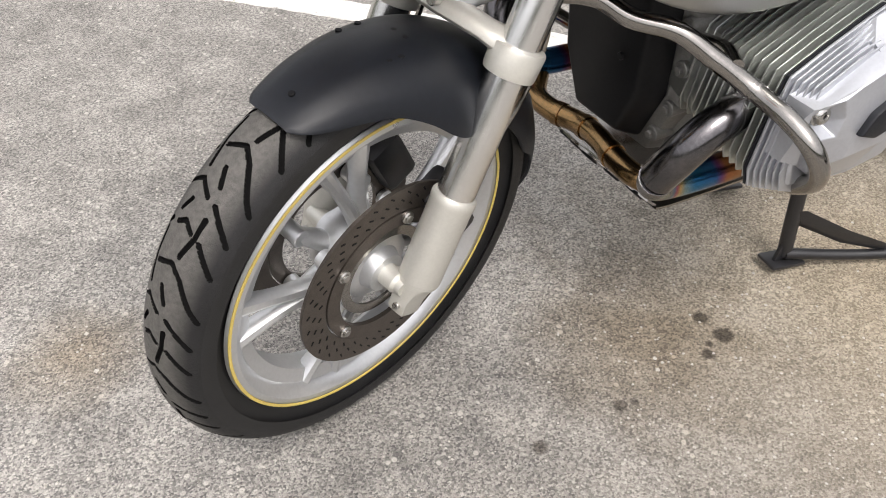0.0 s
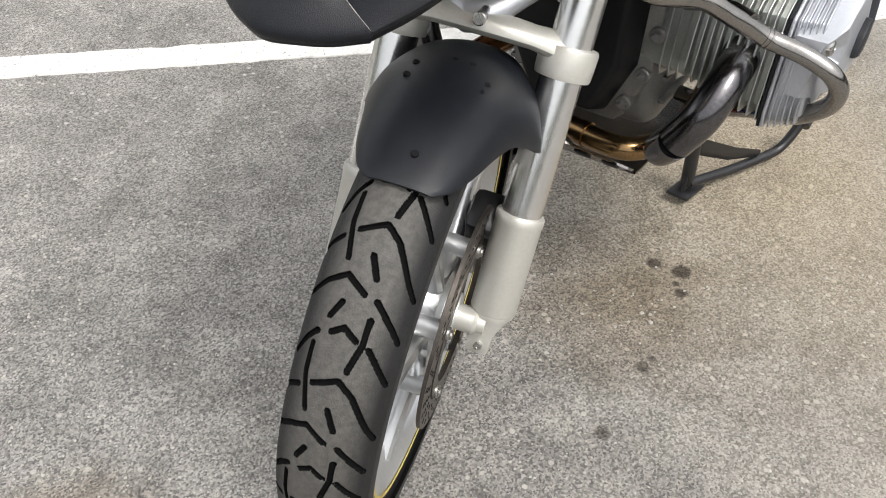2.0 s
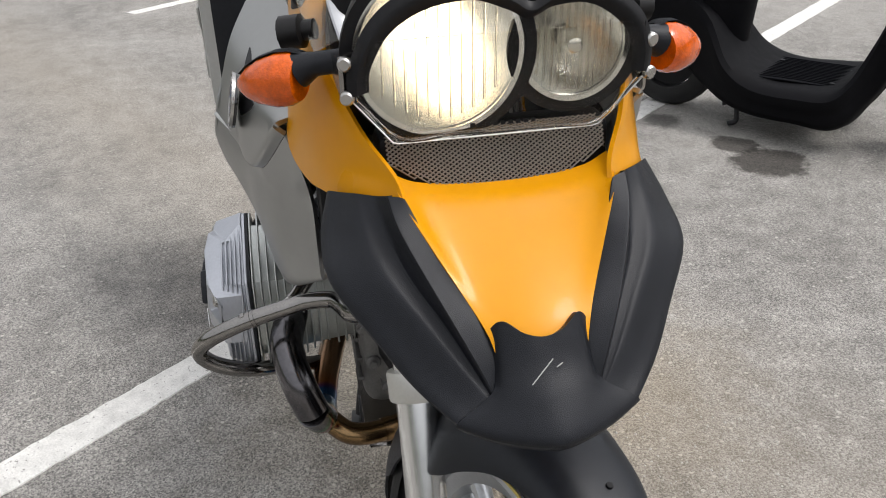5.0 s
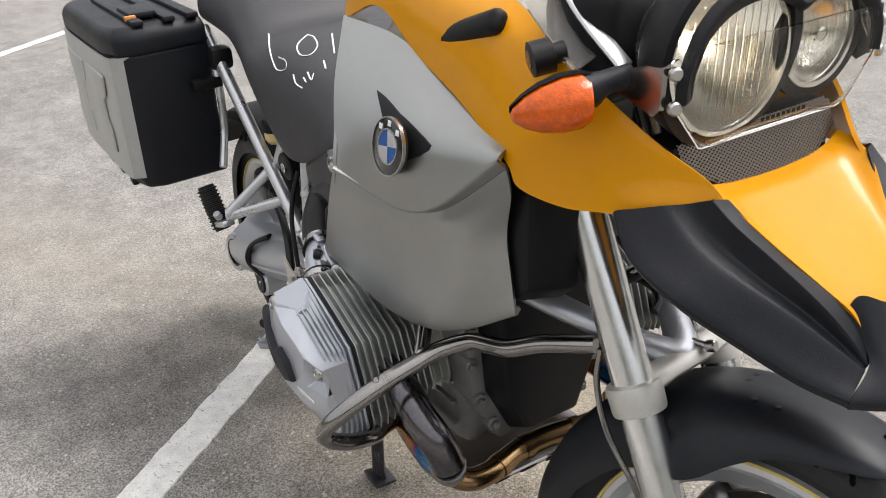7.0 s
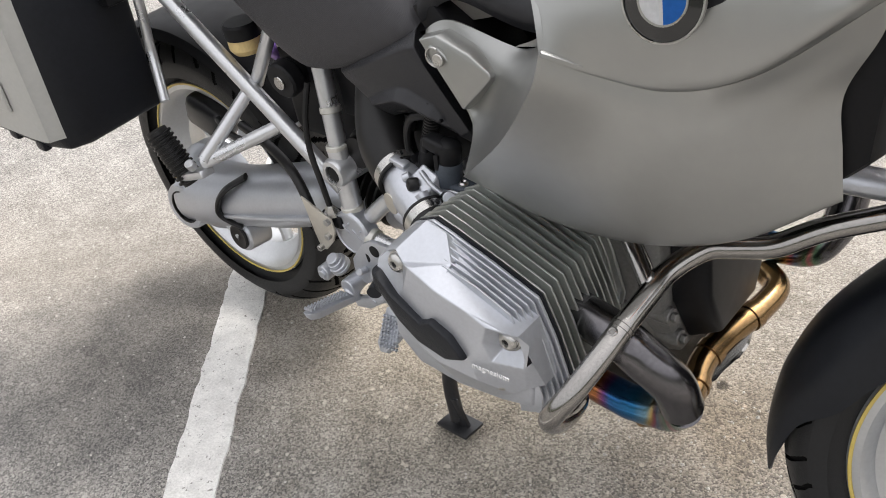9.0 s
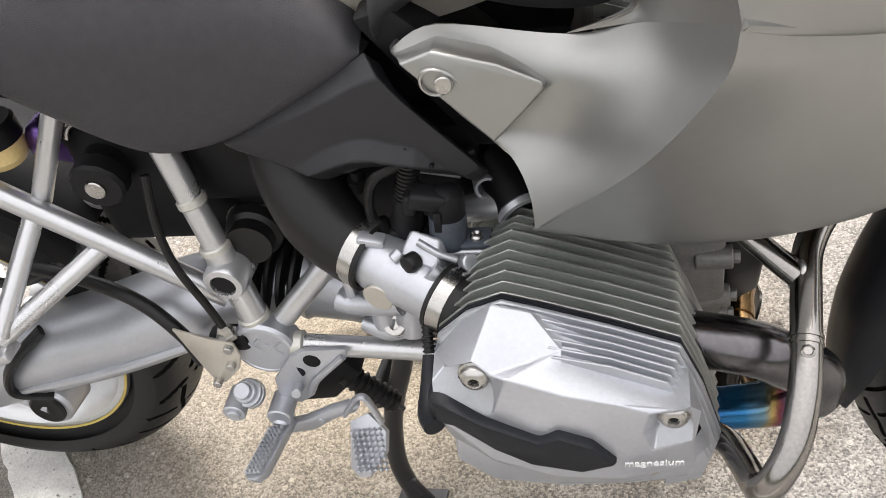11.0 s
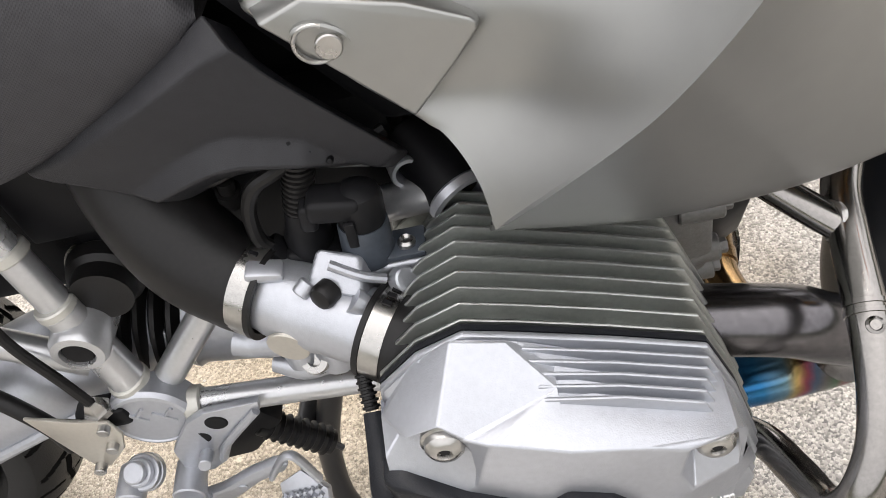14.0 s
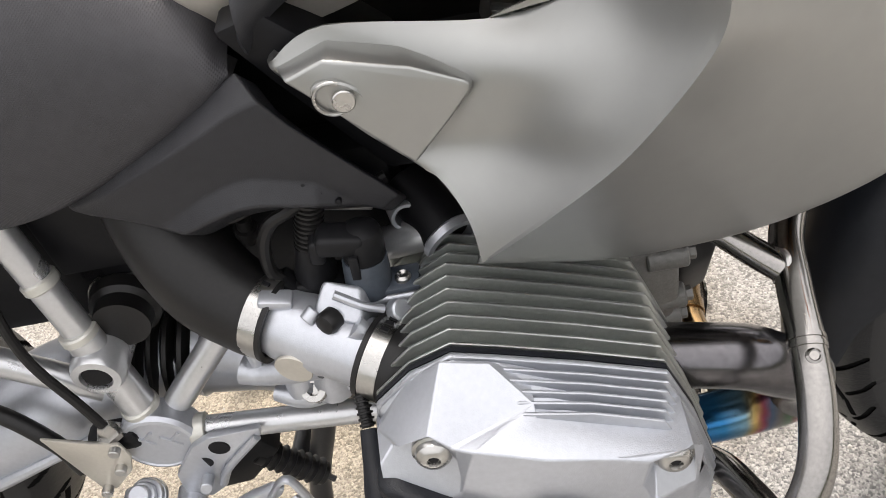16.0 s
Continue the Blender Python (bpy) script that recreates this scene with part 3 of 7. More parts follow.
def tyre(bm, c, R, half, rim_r, repeats, nu, nv, depth=0.005):
    """A tyre with recessed tread grooves, its axle along y."""
    prof = []
    for j in range(nv + 1):
        s = -1 + 2 * j / nv
        a = s * radians(62)
        prof.append((s, half * 1.0 * math.sin(a) / math.sin(radians(62)), R - half * 0.62 * (1 - math.cos(a)) / (1 - math.cos(radians(62)))))
    L = 2 * math.pi * R / repeats
    W = half * 1.15
    segs = []
    for line in TREAD:
        for (u0, v0), (u1, v1) in zip(line, line[1:]):
            for k in (-1, 0, 1):
                segs.append(((u0 + k) * L, v0 * W, (u1 + k) * L, v1 * W, 0.0023))
    sg = np.array(segs)
    rows = []
    worn = bm.verts.layers.float.new("wear")
    us = (np.arange(nu) / nu * 2 * math.pi - 0.0925) * R
    vs = np.array([p[0] for p in prof]) * W
    U, S = np.meshgrid(us % L, vs, indexing="ij")
    D = np.full(U.shape, 9.0)
    for x0, y0, x1, y1, w in sg:
        dx, dy = x1 - x0, y1 - y0
        t = np.clip(((U - x0) * dx + (S - y0) * dy) / (dx * dx + dy * dy), 0, 1)
        D = np.minimum(D, np.hypot(U - x0 - t * dx, S - y0 - t * dy) / w)
    G = np.clip((1.25 - D) / 0.35, 0, 1) * depth
    side = [(half * 1.02, R - half * 0.78), (half * 1.0, R - half * 1.05), (half * 0.86, (R + rim_r) / 2 - 0.006), (half * 0.7, rim_r + 0.006), (half * 0.62, rim_r - 0.004)]
    for i in range(nu):
        a = 2 * math.pi * i / nu
        row = [(-y, r, 0, 0.0) for y, r in side[::-1]] + [(y, r, G[i][j], min(1.0, max(0.0, (0.78 - abs(s)) / 0.4))) for j, (s, y, r) in enumerate(prof)] + [(y, r, 0, 0.0) for y, r in side]
        ring = []
        for y, r, g, w in row:
            ring.append(bm.verts.new(c + Vector(((r - g) * math.cos(a), y, (r - g) * math.sin(a)))))
            ring[-1][worn] = w
        rows.append(ring)
    n, m = len(rows[0]), len(side)
    for i in range(nu):
        p, q = rows[i], rows[(i + 1) % nu]
        for k in range(n - 1):
            f = bm.faces.new((p[k], p[k + 1], q[k + 1], q[k]))
            j = k - m
            if 0 <= j < nv:
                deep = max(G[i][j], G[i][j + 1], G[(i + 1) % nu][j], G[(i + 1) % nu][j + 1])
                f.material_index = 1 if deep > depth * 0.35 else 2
    return bm


def rim(bm, c, r, w):
    """A rim barrel with flanges and a well, its axle along y."""
    prof = [(-w, r + 0.009), (-w + 0.004, r + 0.012), (-w + 0.007, r + 0.008), (-w + 0.009, r - 0.004), (-w + 0.02, r - 0.01), (-0.014, r - 0.03), (0.014, r - 0.03),
            (w - 0.02, r - 0.01), (w - 0.009, r - 0.004), (w - 0.007, r + 0.008), (w - 0.004, r + 0.012), (w, r + 0.009), (w + 0.001, r - 0.004), (w - 0.006, r - 0.014), (w - 0.016, r - 0.02),
            (0.018, r - 0.04), (-0.018, r - 0.04), (-w + 0.016, r - 0.02), (-w + 0.006, r - 0.014), (-w - 0.001, r - 0.004)]
    return add_lathe(bm, c, (0, 1, 0), prof, 120, closed=True)


def stripe(bm, c, r, y, s):
    return add_lathe(bm, c, (0, 1, 0), [(y, r - 0.001), (y + s * 0.0012, r - 0.0005), (y + s * 0.0012, r + 0.0035), (y, r + 0.004)], 120)


def spoke(bm, c, ang, r0, r1, y0, y1, split):
    """One cast spoke: a stem that forks towards the rim."""
    ca, sa = math.cos(ang), math.sin(ang)

    def at(rad, off, y):
        return c + Vector((ca * rad - sa * off, y, sa * rad + ca * off))
    add_tube(bm, [at(r0, 0, y0), at((r0 + r1) / 2, split * 0.35, (y0 + y1) / 2), at(r1, split, y1)], [0.017, 0.014, 0.013, 0.018], seg=10, n=5, flat=0.75)
    return bm


wheel = part("front_wheel", rim(B(), AXLE, 0.2415, 0.041), ALU_RIM, bike, "silver cast wheel with yellow rim stripes")
wheel.data.transform(STEER)


def wpart(name, bm, m, parent=None, label=""):
    return part(name, moved(bm, STEER), m, parent or wheel, label)


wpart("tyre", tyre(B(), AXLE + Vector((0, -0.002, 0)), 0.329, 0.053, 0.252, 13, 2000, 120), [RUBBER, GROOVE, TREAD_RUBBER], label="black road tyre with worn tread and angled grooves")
for s in (1, -1):
    wpart("rim_stripe", stripe(B(), AXLE, 0.2475, s * 0.0425, s), YELLOW_TAPE, label="yellow rim stripe")
for k in range(5):
    a = radians(72 * k + 7)
    bm = B()
    spoke(bm, AXLE, a, 0.05, 0.225, 0.024, 0.012, 0.033)
    spoke(bm, AXLE, a, 0.05, 0.225, 0.024, 0.012, -0.033)
    wpart("spoke", bm, ALU_RIM)
    bm = B()
    for y in (1, -1):
        p = AXLE + Vector((0.099 * math.cos(a + 0.51), 0, 0.099 * math.sin(a + 0.51)))
        add_cyl(bm, p + Vector((0, 0.02 * y, 0)), p + Vector((0, 0.057 * y, 0)), 0.0135)
        add_tube(bm, [AXLE + Vector((0.045 * math.cos(a + 0.5), 0.018 * y, 0.045 * math.sin(a + 0.5))), p + Vector((0, 0.034 * y, 0))], [0.02, 0.0135], flat=0.8)
    wpart("disc_boss", bm, ALU_RIM)
wpart("hub", add_lathe(B(), AXLE, (0, 1, 0), [(-0.06, 0), (-0.06, 0.03), (-0.045, 0.034), (-0.04, 0.055), (-0.02, 0.06), (0.02, 0.06), (0.04, 0.055), (0.045, 0.036), (0.062, 0.03), (0.062, 0)], 40), ALU_RIM)


def disc(s):
    y = 0.062 * s
    bm = B()
    # friction ring with rows of small slots
    add_lathe(bm, AXLE, (0, 1, 0), [(y - 0.0025, 0.112), (y + 0.0025, 0.112), (y + 0.0025, 0.152), (y - 0.0025, 0.152)], 96, closed=True)
    d = wpart("brake_disc", bm, DISC, label="worn brown steel brake disc with small slots")
    bm = B()
    for k in range(30):
        for q, rr in enumerate((0.122, 0.132, 0.142)):
            a = 2 * math.pi * (k + q * 0.33) / 30
            p = AXLE + Vector((rr * math.cos(a), y + s * 0.0028, rr * math.sin(a)))
            add_box(bm, p, (0.0072, 0.0008, 0.0024), Matrix.Rotation(-a + 0.9, 3, "Y"), 0)
    wpart("slot_pattern", bm, DARK, d)
    bm = B()
    add_lathe(bm, AXLE, (0, 1, 0), [(y - 0.003, 0.088), (y + 0.004, 0.088), (y + 0.004, 0.11), (y - 0.003, 0.11)], 72, closed=True)
    wpart("disc_carrier", bm, DISC, d)
    for k in range(5):
        a = radians(72 * k + 36)
        p = AXLE + Vector((0.1 * math.cos(a), y, 0.1 * math.sin(a)))
        bm = B()
        add_cyl(bm, p, p + Vector((0, s * 0.008, 0)), 0.0095, seg=14)
        add_cyl(bm, p + Vector((0, s * 0.008, 0)), p + Vector((0, s * 0.011, 0)), 0.006, seg=10)
        wpart("disc_bolt", bm, BOLT, d)


disc(1)
disc(-1)
bm = add_lathe(B(), AXLE + Vector((0, 0.05, 0)), (0, 1, 0), [(0.0, 0.06), (0.004, 0.06), (0.004, 0.075), (0.0, 0.075)], 100, closed=True)
wpart("sensor_ring", bm, STEEL)
bm = add_lathe(B(), AXLE, (0, 1, 0), [(-0.1, 0), (-0.1, 0.014), (-0.06, 0.016), (0.06, 0.017), (0.085, 0.017), (0.09, 0.013), (0.1, 0.013), (0.1, 0)], 24)
wpart("axle", bm, SLIDER)

# rear wheel
RAXLE = Vector((-1.1, 0.0, 0.333))
rwheel = part("rear_wheel", rim(B(), RAXLE, 0.216, 0.06), ALU_RIM, bike, "silver cast wheel with yellow rim stripes")
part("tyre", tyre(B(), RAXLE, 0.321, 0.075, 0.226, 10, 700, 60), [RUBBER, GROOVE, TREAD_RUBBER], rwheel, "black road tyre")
for s in (1, -1):
    part("rim_stripe", stripe(B(), RAXLE, 0.222, s * 0.0615, s), YELLOW_TAPE, rwheel)
for k in range(5):
    bm = B()
    a = radians(72 * k + 10)
    spoke(bm, RAXLE, a, 0.06, 0.2, 0.03, 0.03, 0.03)
    spoke(bm, RAXLE, a, 0.06, 0.2, -0.0, 0.0, -0.03)
    part("spoke", bm, ALU_RIM, rwheel)

# -- fork --
FY = 0.1027


def on_fork(z, y, off=0.0):
    """A point on a fork leg's axis at the height z, before the handlebar is turned."""
    t = (z - 0.656) / math.cos(RAKE)
    p = Vector((0.252, y, 0.65)) + AXIS * t
    return p + Vector((math.cos(RAKE), 0, math.sin(RAKE))) * off


for s in (1, -1):
    y = FY * s
    leg = part("fork_leg", moved(add_cyl(B(), on_fork(0.44, y), on_fork(0.96, y), 0.0262, seg=32), STEER), CHROME_TUBE, bike, "polished metal fork tube with fine scratches")
    L0 = on_fork(0.30, y)
    prof = [(0.044, 0), (0.044, 0.027), (0.046, 0.0296), (0.049, 0.0305), (0.168, 0.0305), (0.172, 0.0315), (0.18, 0.0315), (0.183, 0.03), (0.184, 0.026), (0.184, 0)]
    wpart("slider", add_lathe(B(), L0, AXIS, prof, 36), SLIDER, leg, "matt champagne fork slider")
    bm = B()
    q = on_fork(0.30, y)
    fw = Vector((math.cos(RAKE), 0, math.sin(RAKE)))
    rings = []
    for d, wy, wf, o in ((-0.045, 0.028, 0.028, 0.0), (-0.042, 0.0285, 0.0285, 0.0), (-0.036, 0.0265, 0.027, 0.001), (-0.02, 0.021, 0.0245, 0.0035), (-0.008, 0.0185, 0.0235, 0.005), (0.011, 0.0178, 0.0215, 0.005), (0.014, 0.016, 0.0195, 0.005)):
        sq = min(1.0, max(0.0, (d + 0.042) / 0.026))
        ring = []
        for a in (2 * math.pi * k / 32 for k in range(32)):
            c_, s_ = math.cos(a), math.sin(a)
            f = 1 + sq * (0.82 / max(abs(c_), abs(s_)) - 1) * 0.8
            ring.append(bm.verts.new(q - AXIS * d + Vector((0, wy * c_ * f - o * s, 0)) + fw * (wf * s_ * f)))
        rings.append(ring)
    rings_to_faces(bm, rings)
    add_cyl(bm, q + AXIS * 0.022 + Vector((0, -0.04 * s, 0)), q + AXIS * 0.022, 0.0165, seg=24)
    wpart("axle_clamp", bm, SLIDER, leg)
    bm = B()
    p = q + fw * 0.019 - AXIS * 0.002 + Vector((0, -0.004 * s, 0))
    add_lathe(bm, p, fw, [(0, 0), (0, 0.0055), (0.0035, 0.0055), (0.0045, 0.0048), (0.0045, 0.003), (0.003, 0.0025), (0.003, 0)], 18)
    wpart("pinch_bolt", bm, BOLT, leg)
    top = [(0, 0.029), (0.001, 0.0335), (0.005, 0.0345), (0.034, 0.0355), (0.038, 0.034), (0.039, 0.026)]
    wpart("fork_clamp", add_lathe(B(), on_fork(0.625, y), AXIS, [(0, 0.026)] + top, 36), SLIDER, leg)

# bridge between the legs
bm = B()
pts = [on_fork(0.655, FY, 0.004), on_fork(0.66, 0.06, 0.02), on_fork(0.662, 0, 0.026), on_fork(0.66, -0.06, 0.02), on_fork(0.655, -FY, 0.004)]
add_tube(bm, pts, [0.026, 0.02, 0.022, 0.02, 0.026], seg=14, flat=0.62)
bridge = part("fork_bridge", moved(bm, STEER), SLIDER, bike, "matt silver lower fork bridge")
bm = B()
p = on_fork(0.668, 0, 0.05)
add_cyl(bm, p, p + Vector((0.012, 0, 0.004)), 0.008)
add_cyl(bm, p - Vector((0.02, 0, 0)), p, 0.005)
wpart("bridge_bolt", bm, BOLT, bridge)

# calipers
for s in (1, -1):
    bm = B()
    c = AXLE + Vector((-0.098, 0.072 * s, 0.072))
    for k, a in enumerate((-0.35, 0.1)):
        add_box(bm, c + Vector((0.03 * a, s * 0.004, 0.06 * a)), (0.05, 0.045, 0.055), Matrix.Rotation(0.5, 3, "Y"), 0.01)
    add_box(bm, c + Vector((-0.01, -s * 0.012, 0.0)), (0.06, 0.05, 0.1), Matrix.Rotation(0.45, 3, "Y"), 0.012)
    cal = part("brake_caliper", moved(bm, STEER), BLACK_STEEL, bike, "black four-piston brake caliper")
    for k in range(4):
        wpart("caliper_mark", add_box(B(), c + Vector((-0.012 - 0.004 * k, s * 0.0272, -0.018 + 0.0095 * k)), (0.009, 0.0008, 0.006), Matrix.Rotation(0.5, 3, "Y"), 0), BADGE_WHITE, cal)
    for dz in (-0.04, 0.045):
        bm = B()
        q = c + Vector((0.022 - dz * 0.4, s * 0.02, dz))
        add_cyl(bm, q, q + Vector((0, s * 0.014, 0)), 0.008, seg=12)
        wpart("caliper_bolt", bm, BOLT, cal)

# front mudguard, following the wheel
def fender_grid():
    rows = []
    for ang, half, drop, R in ((193, 0.022, 0.004, 0.352), (184, 0.044, 0.02, 0.35), (174, 0.056, 0.036, 0.348), (165, 0.07, 0.066, 0.347), (152, 0.077, 0.076, 0.345), (136, 0.084, 0.082, 0.343), (124, 0.092, 0.09, 0.342), (114, 0.107, 0.098, 0.342),
                               (106, 0.108, 0.092, 0.342), (98, 0.097, 0.072, 0.342), (90, 0.084, 0.052, 0.342), (83, 0.074, 0.04, 0.341), (77, 0.066, 0.03, 0.34), (72, 0.056, 0.02, 0.339), (69, 0.046, 0.011, 0.338), (67.4, 0.034, 0.005, 0.337)):
        a = radians(ang)
        row = []
        for k in (-1, -0.9, -0.7, -0.42, -0.2, 0, 0.2, 0.42, 0.7, 0.9, 1):
            w = half * math.sin(k * 1.2) / math.sin(1.2)
            r = R - drop * (abs(k) ** 2.4)
            row.append(AXLE + Vector((r * math.cos(a), w - 0.002, r * math.sin(a))))
        rows.append(row)
    return rows


fender = part("front_mudguard", moved(add_sheet(B(), fender_grid(), 4, 5, 0.004, out=(0, 0, 1)), STEER), FENDER_BLACK, bike, "satin black plastic front mudguard with screw holes")
for ang, w in ((96, 0.037), (93, 0.035), (101, -0.008), (101, 0.012), (97, -0.045), (92, -0.046), (73.5, 0.002)):
    a = radians(ang)
    n = Vector((math.cos(a), 0, math.sin(a)))
    p = AXLE + n * (0.341 - (0.004 if abs(w) > 0.03 else 0)) + Vector((0, w, 0))
    wpart("screw_hole", add_cyl(B(), p - n * 0.003, p + n * 0.0012, 0.0042, seg=12), DARK, fender)

# brake hose down to each caliper
for s in (1, -1):
    f = [on_fork(0.70, FY * s, -0.035), on_fork(0.66, FY * s, -0.055), on_fork(0.6, FY * s, -0.06), on_fork(0.53, FY * s, -0.04), on_fork(0.46, FY * s, -0.03), AXLE + Vector((-0.09, 0.085 * s, 0.11))]
    wpart("brake_hose", add_tube(B(), f, 0.0042, seg=10, n=8), STEEL, cal)
# -- engine --
SEAM = [(-0.310, 0.56), (-0.297, 0.629), (-0.267, 0.657), (-0.236, 0.670), (-0.205, 0.659), (-0.150, 0.637), (-0.094, 0.612), (-0.076, 0.560), (-0.060, 0.49), (-0.066, 0.462), (-0.12, 0.446), (-0.20, 0.448), (-0.27, 0.456), (-0.303, 0.49)]
RIDGE = [(-0.29, 0.555), (-0.275, 0.598), (-0.255, 0.607), (-0.222, 0.618), (-0.192, 0.642), (-0.150, 0.632), (-0.107, 0.611), (-0.090, 0.565), (-0.076, 0.505), (-0.082, 0.475), (-0.13, 0.460), (-0.20, 0.460), (-0.265, 0.466), (-0.296, 0.50)]


def section(o, y, k=1.0, dx=0.0, cut=0.0, cx=-0.185, cz=0.56):
    """An outline in a plane across the cylinder; k grows it, cut draws its finned front in."""
    out = []
    for x, z in o:
        c = cut if x > -0.2 else 0.0
        d = Vector((x - cx, 0, z - cz))
        d *= k * (1 - c / max(d.length, 1e-6))
        out.append(Vector((cx + d.x + dx, y, cz + d.z)))
    return out


def add_loft(bm, sections, cap=True):
    rings = [[bm.verts.new(p) for p in s] for s in sections]
    rings_to_faces(bm, rings, True, cap)
    return bm


def rounded(bm, off=0.003, seg=2, angle=25):
    bmesh.ops.recalc_face_normals(bm, faces=bm.faces)
    e = [x for x in bm.edges if len(x.link_faces) == 2 and x.calc_face_angle(0) > radians(angle)]
    bmesh.ops.bevel(bm, geom=e, offset=off, segments=seg, profile=0.5, affect="EDGES", clamp_overlap=True)
    return bm


def cylinder(s, dx):
    """One cylinder with its finned head and cover; s is the side."""
    def side(bm):
        return mirrored(bm) if s > 0 else bm
    bm = B()
    add_loft(bm, [section(SEAM, -0.10, 0.7, dx), section(SEAM, -0.17, 0.74, dx), section(SEAM, -0.29, 0.82, dx), section(SEAM, -0.296, 0.95, dx)])
    head = part("cylinder_head", side(bm), ALU_FIN, bike, "cast aluminium cylinder head with cooling fins")
    for k in range(10):
        y = -0.178 - k * 0.0124
        g = 0.93 + 0.07 * min(1, k / 3)
        back = 0.018 * max(0.0, 1 - k / 8.5)
        low = 0.032 * (1 - k / 12)
        o = [(x + back * min(1, max(0, (-0.23 - x) / 0.06)), z + low * min(1, max(0, (0.53 - z) / 0.07))) for x, z in SEAM]
        bm = rounded(add_loft(B(), [section(o, y, g, dx), section(o, y - 0.0030, g, dx)]), 0.0012, 2)
        part("fin", side(bm), ALU_FIN, head)
    for k in range(3):
        y = -0.135 - k * 0.0135
        bm = rounded(add_loft(B(), [section(SEAM, y, 0.84, dx - 0.01), section(SEAM, y - 0.003, 0.84, dx - 0.01)]), 0.001, 1)
        part("fin", side(bm), ALU_FIN, head)
    bm = add_loft(B(), [section(SEAM, -0.2945, 1.0, dx), section(SEAM, -0.2985, 1.0, dx)])
    part("gasket", side(bm), BLACK_PLASTIC, head)
    # cover: core, fins over its front, outer slab with bolt pockets
    bm = rounded(add_loft(B(), [section(SEAM, -0.2988, 1.0, dx, 0.0), section(SEAM, -0.304, 1.0, dx, 0.0)]), 0.0015, 2)
    cover = part("valve_cover", side(bm), ALU_CAST, bike, "silver cast valve cover with black protector strip")
    core = rounded(add_loft(B(), [section(SEAM, -0.3042, 0.995, dx, 0.009), section(RIDGE, -0.345, 1.0, dx, 0.01)]), 0.003, 2)
    part("cover_core", side(core), ALU_CAST, cover)
    for k in range(5):
        t = (k + 0.6) / 5.6
        y = -0.304 - 0.041 * t
        o = [tuple(np.array(a) * (1 - t) + np.array(b) * t) for a, b in zip(SEAM, RIDGE)]
        o = [(-0.203, o[4][1] - 0.004), o[4]] + o[5:10] + [(-0.11, o[10][1] + 0.002), (-0.11, o[10][1] + 0.03), (-0.12, 0.56), (-0.2, 0.62)]
        bm = rounded(add_loft(B(), [section(o, y, 1.0, dx), section(o, y - 0.0028, 1.0, dx)]), 0.0011, 2)
        part("cover_fin", side(bm), ALU_CAST, cover)
    C = dict(a0=(-0.3015, -0.304, 0.612), a1=(-0.2716, -0.305, 0.6508), a2=(-0.2437, -0.306, 0.6689), a3=(-0.2287, -0.308, 0.6667), a4=(-0.2120, -0.308, 0.6618), w3=(-0.1963, -0.338, 0.6444), w4=(-0.2441, -0.355, 0.6411),
             e0=(-0.2955, -0.322, 0.6290), e1=(-0.2960, -0.346, 0.6220), e2=(-0.2975, -0.357, 0.5976), b0=(-0.2790, -0.347, 0.6400), b1=(-0.2576, -0.350, 0.6510), f0=(-0.2294, -0.362, 0.6440), f1=(-0.1872, -0.344, 0.6394), f2=(-0.0975, -0.356, 0.5986),
             f3=(-0.1858, -0.3685, 0.6326), f4=(-0.1432, -0.366, 0.6168), g0=(-0.0888, -0.350, 0.5941), g1=(-0.0792, -0.343, 0.5531), g2=(-0.0720, -0.335, 0.5176), g3=(-0.0873, -0.349, 0.5147),
             p0=(-0.2860, -0.338, 0.6310), p1=(-0.2560, -0.339, 0.6440), p2=(-0.2400, -0.356, 0.6200), p3=(-0.2467, -0.366, 0.5991), s0=(-0.2955, -0.360, 0.5880), s1=(-0.2058, -0.374, 0.5781), s2=(-0.1469, -0.373, 0.5497),
             q0=(-0.1200, -0.3655, 0.6050), q1=(-0.1265, -0.368, 0.5815), q2=(-0.1190, -0.367, 0.5560), q3=(-0.0860, -0.350, 0.5460), q4=(-0.0815, -0.345, 0.5800), q5=(-0.105, -0.342, 0.6005), q6=(-0.1145, -0.343, 0.565), q7=(-0.084, -0.342, 0.580),
             m0=(-0.2919, -0.348, 0.5418), m1=(-0.2621, -0.343, 0.4961), m2=(-0.2088, -0.342, 0.4609), m3=(-0.1467, -0.345, 0.4696), m4=(-0.1079, -0.349, 0.4956), n1=(-0.255, -0.366, 0.535), n2=(-0.2, -0.3735, 0.523), n3=(-0.14, -0.3715, 0.52))
    bm = B()
    v = {k: bm.verts.new((x + dx, y, z)) for k, (x, y, z) in C.items()}
    for f in ("a0 a1 e0", "a1 a2 b1 b0 e0", "a2 a3 w4 b1", "e0 b0 p0 e1", "b0 b1 p1 p0", "b1 w4 p2 p1", "a3 a4 w3 w4", "w4 w3 f0", "w3 f1 f3 f0", "f1 f2 f4 f3", "f2 g0 q4 q0", "f2 q0 f4",
              "w4 f0 p3 p2", "p0 p1 p2 p3", "e1 p0 p3 e2", "e2 p3 s0", "f0 f3 s1 p3", "p3 s1 n1 s0", "f3 f4 q0 q1 s2 s1", "q1 q2 s2", "q0 q5 q6 q1", "q1 q6 q2", "q0 q4 q7 q5", "q5 q7 q6", "q6 q7 q3 q2", "q7 q4 q3",
              "q2 q3 g3 s2", "q4 g0 g1 q3", "q3 g1 g2 g3", "s1 s2 n3 n2", "s1 n2 n1", "s2 g3 m4 n3", "s0 n1 m0", "n1 m1 m0", "n1 n2 m2 m1", "n2 n3 m3 m2", "n3 m4 m3"):
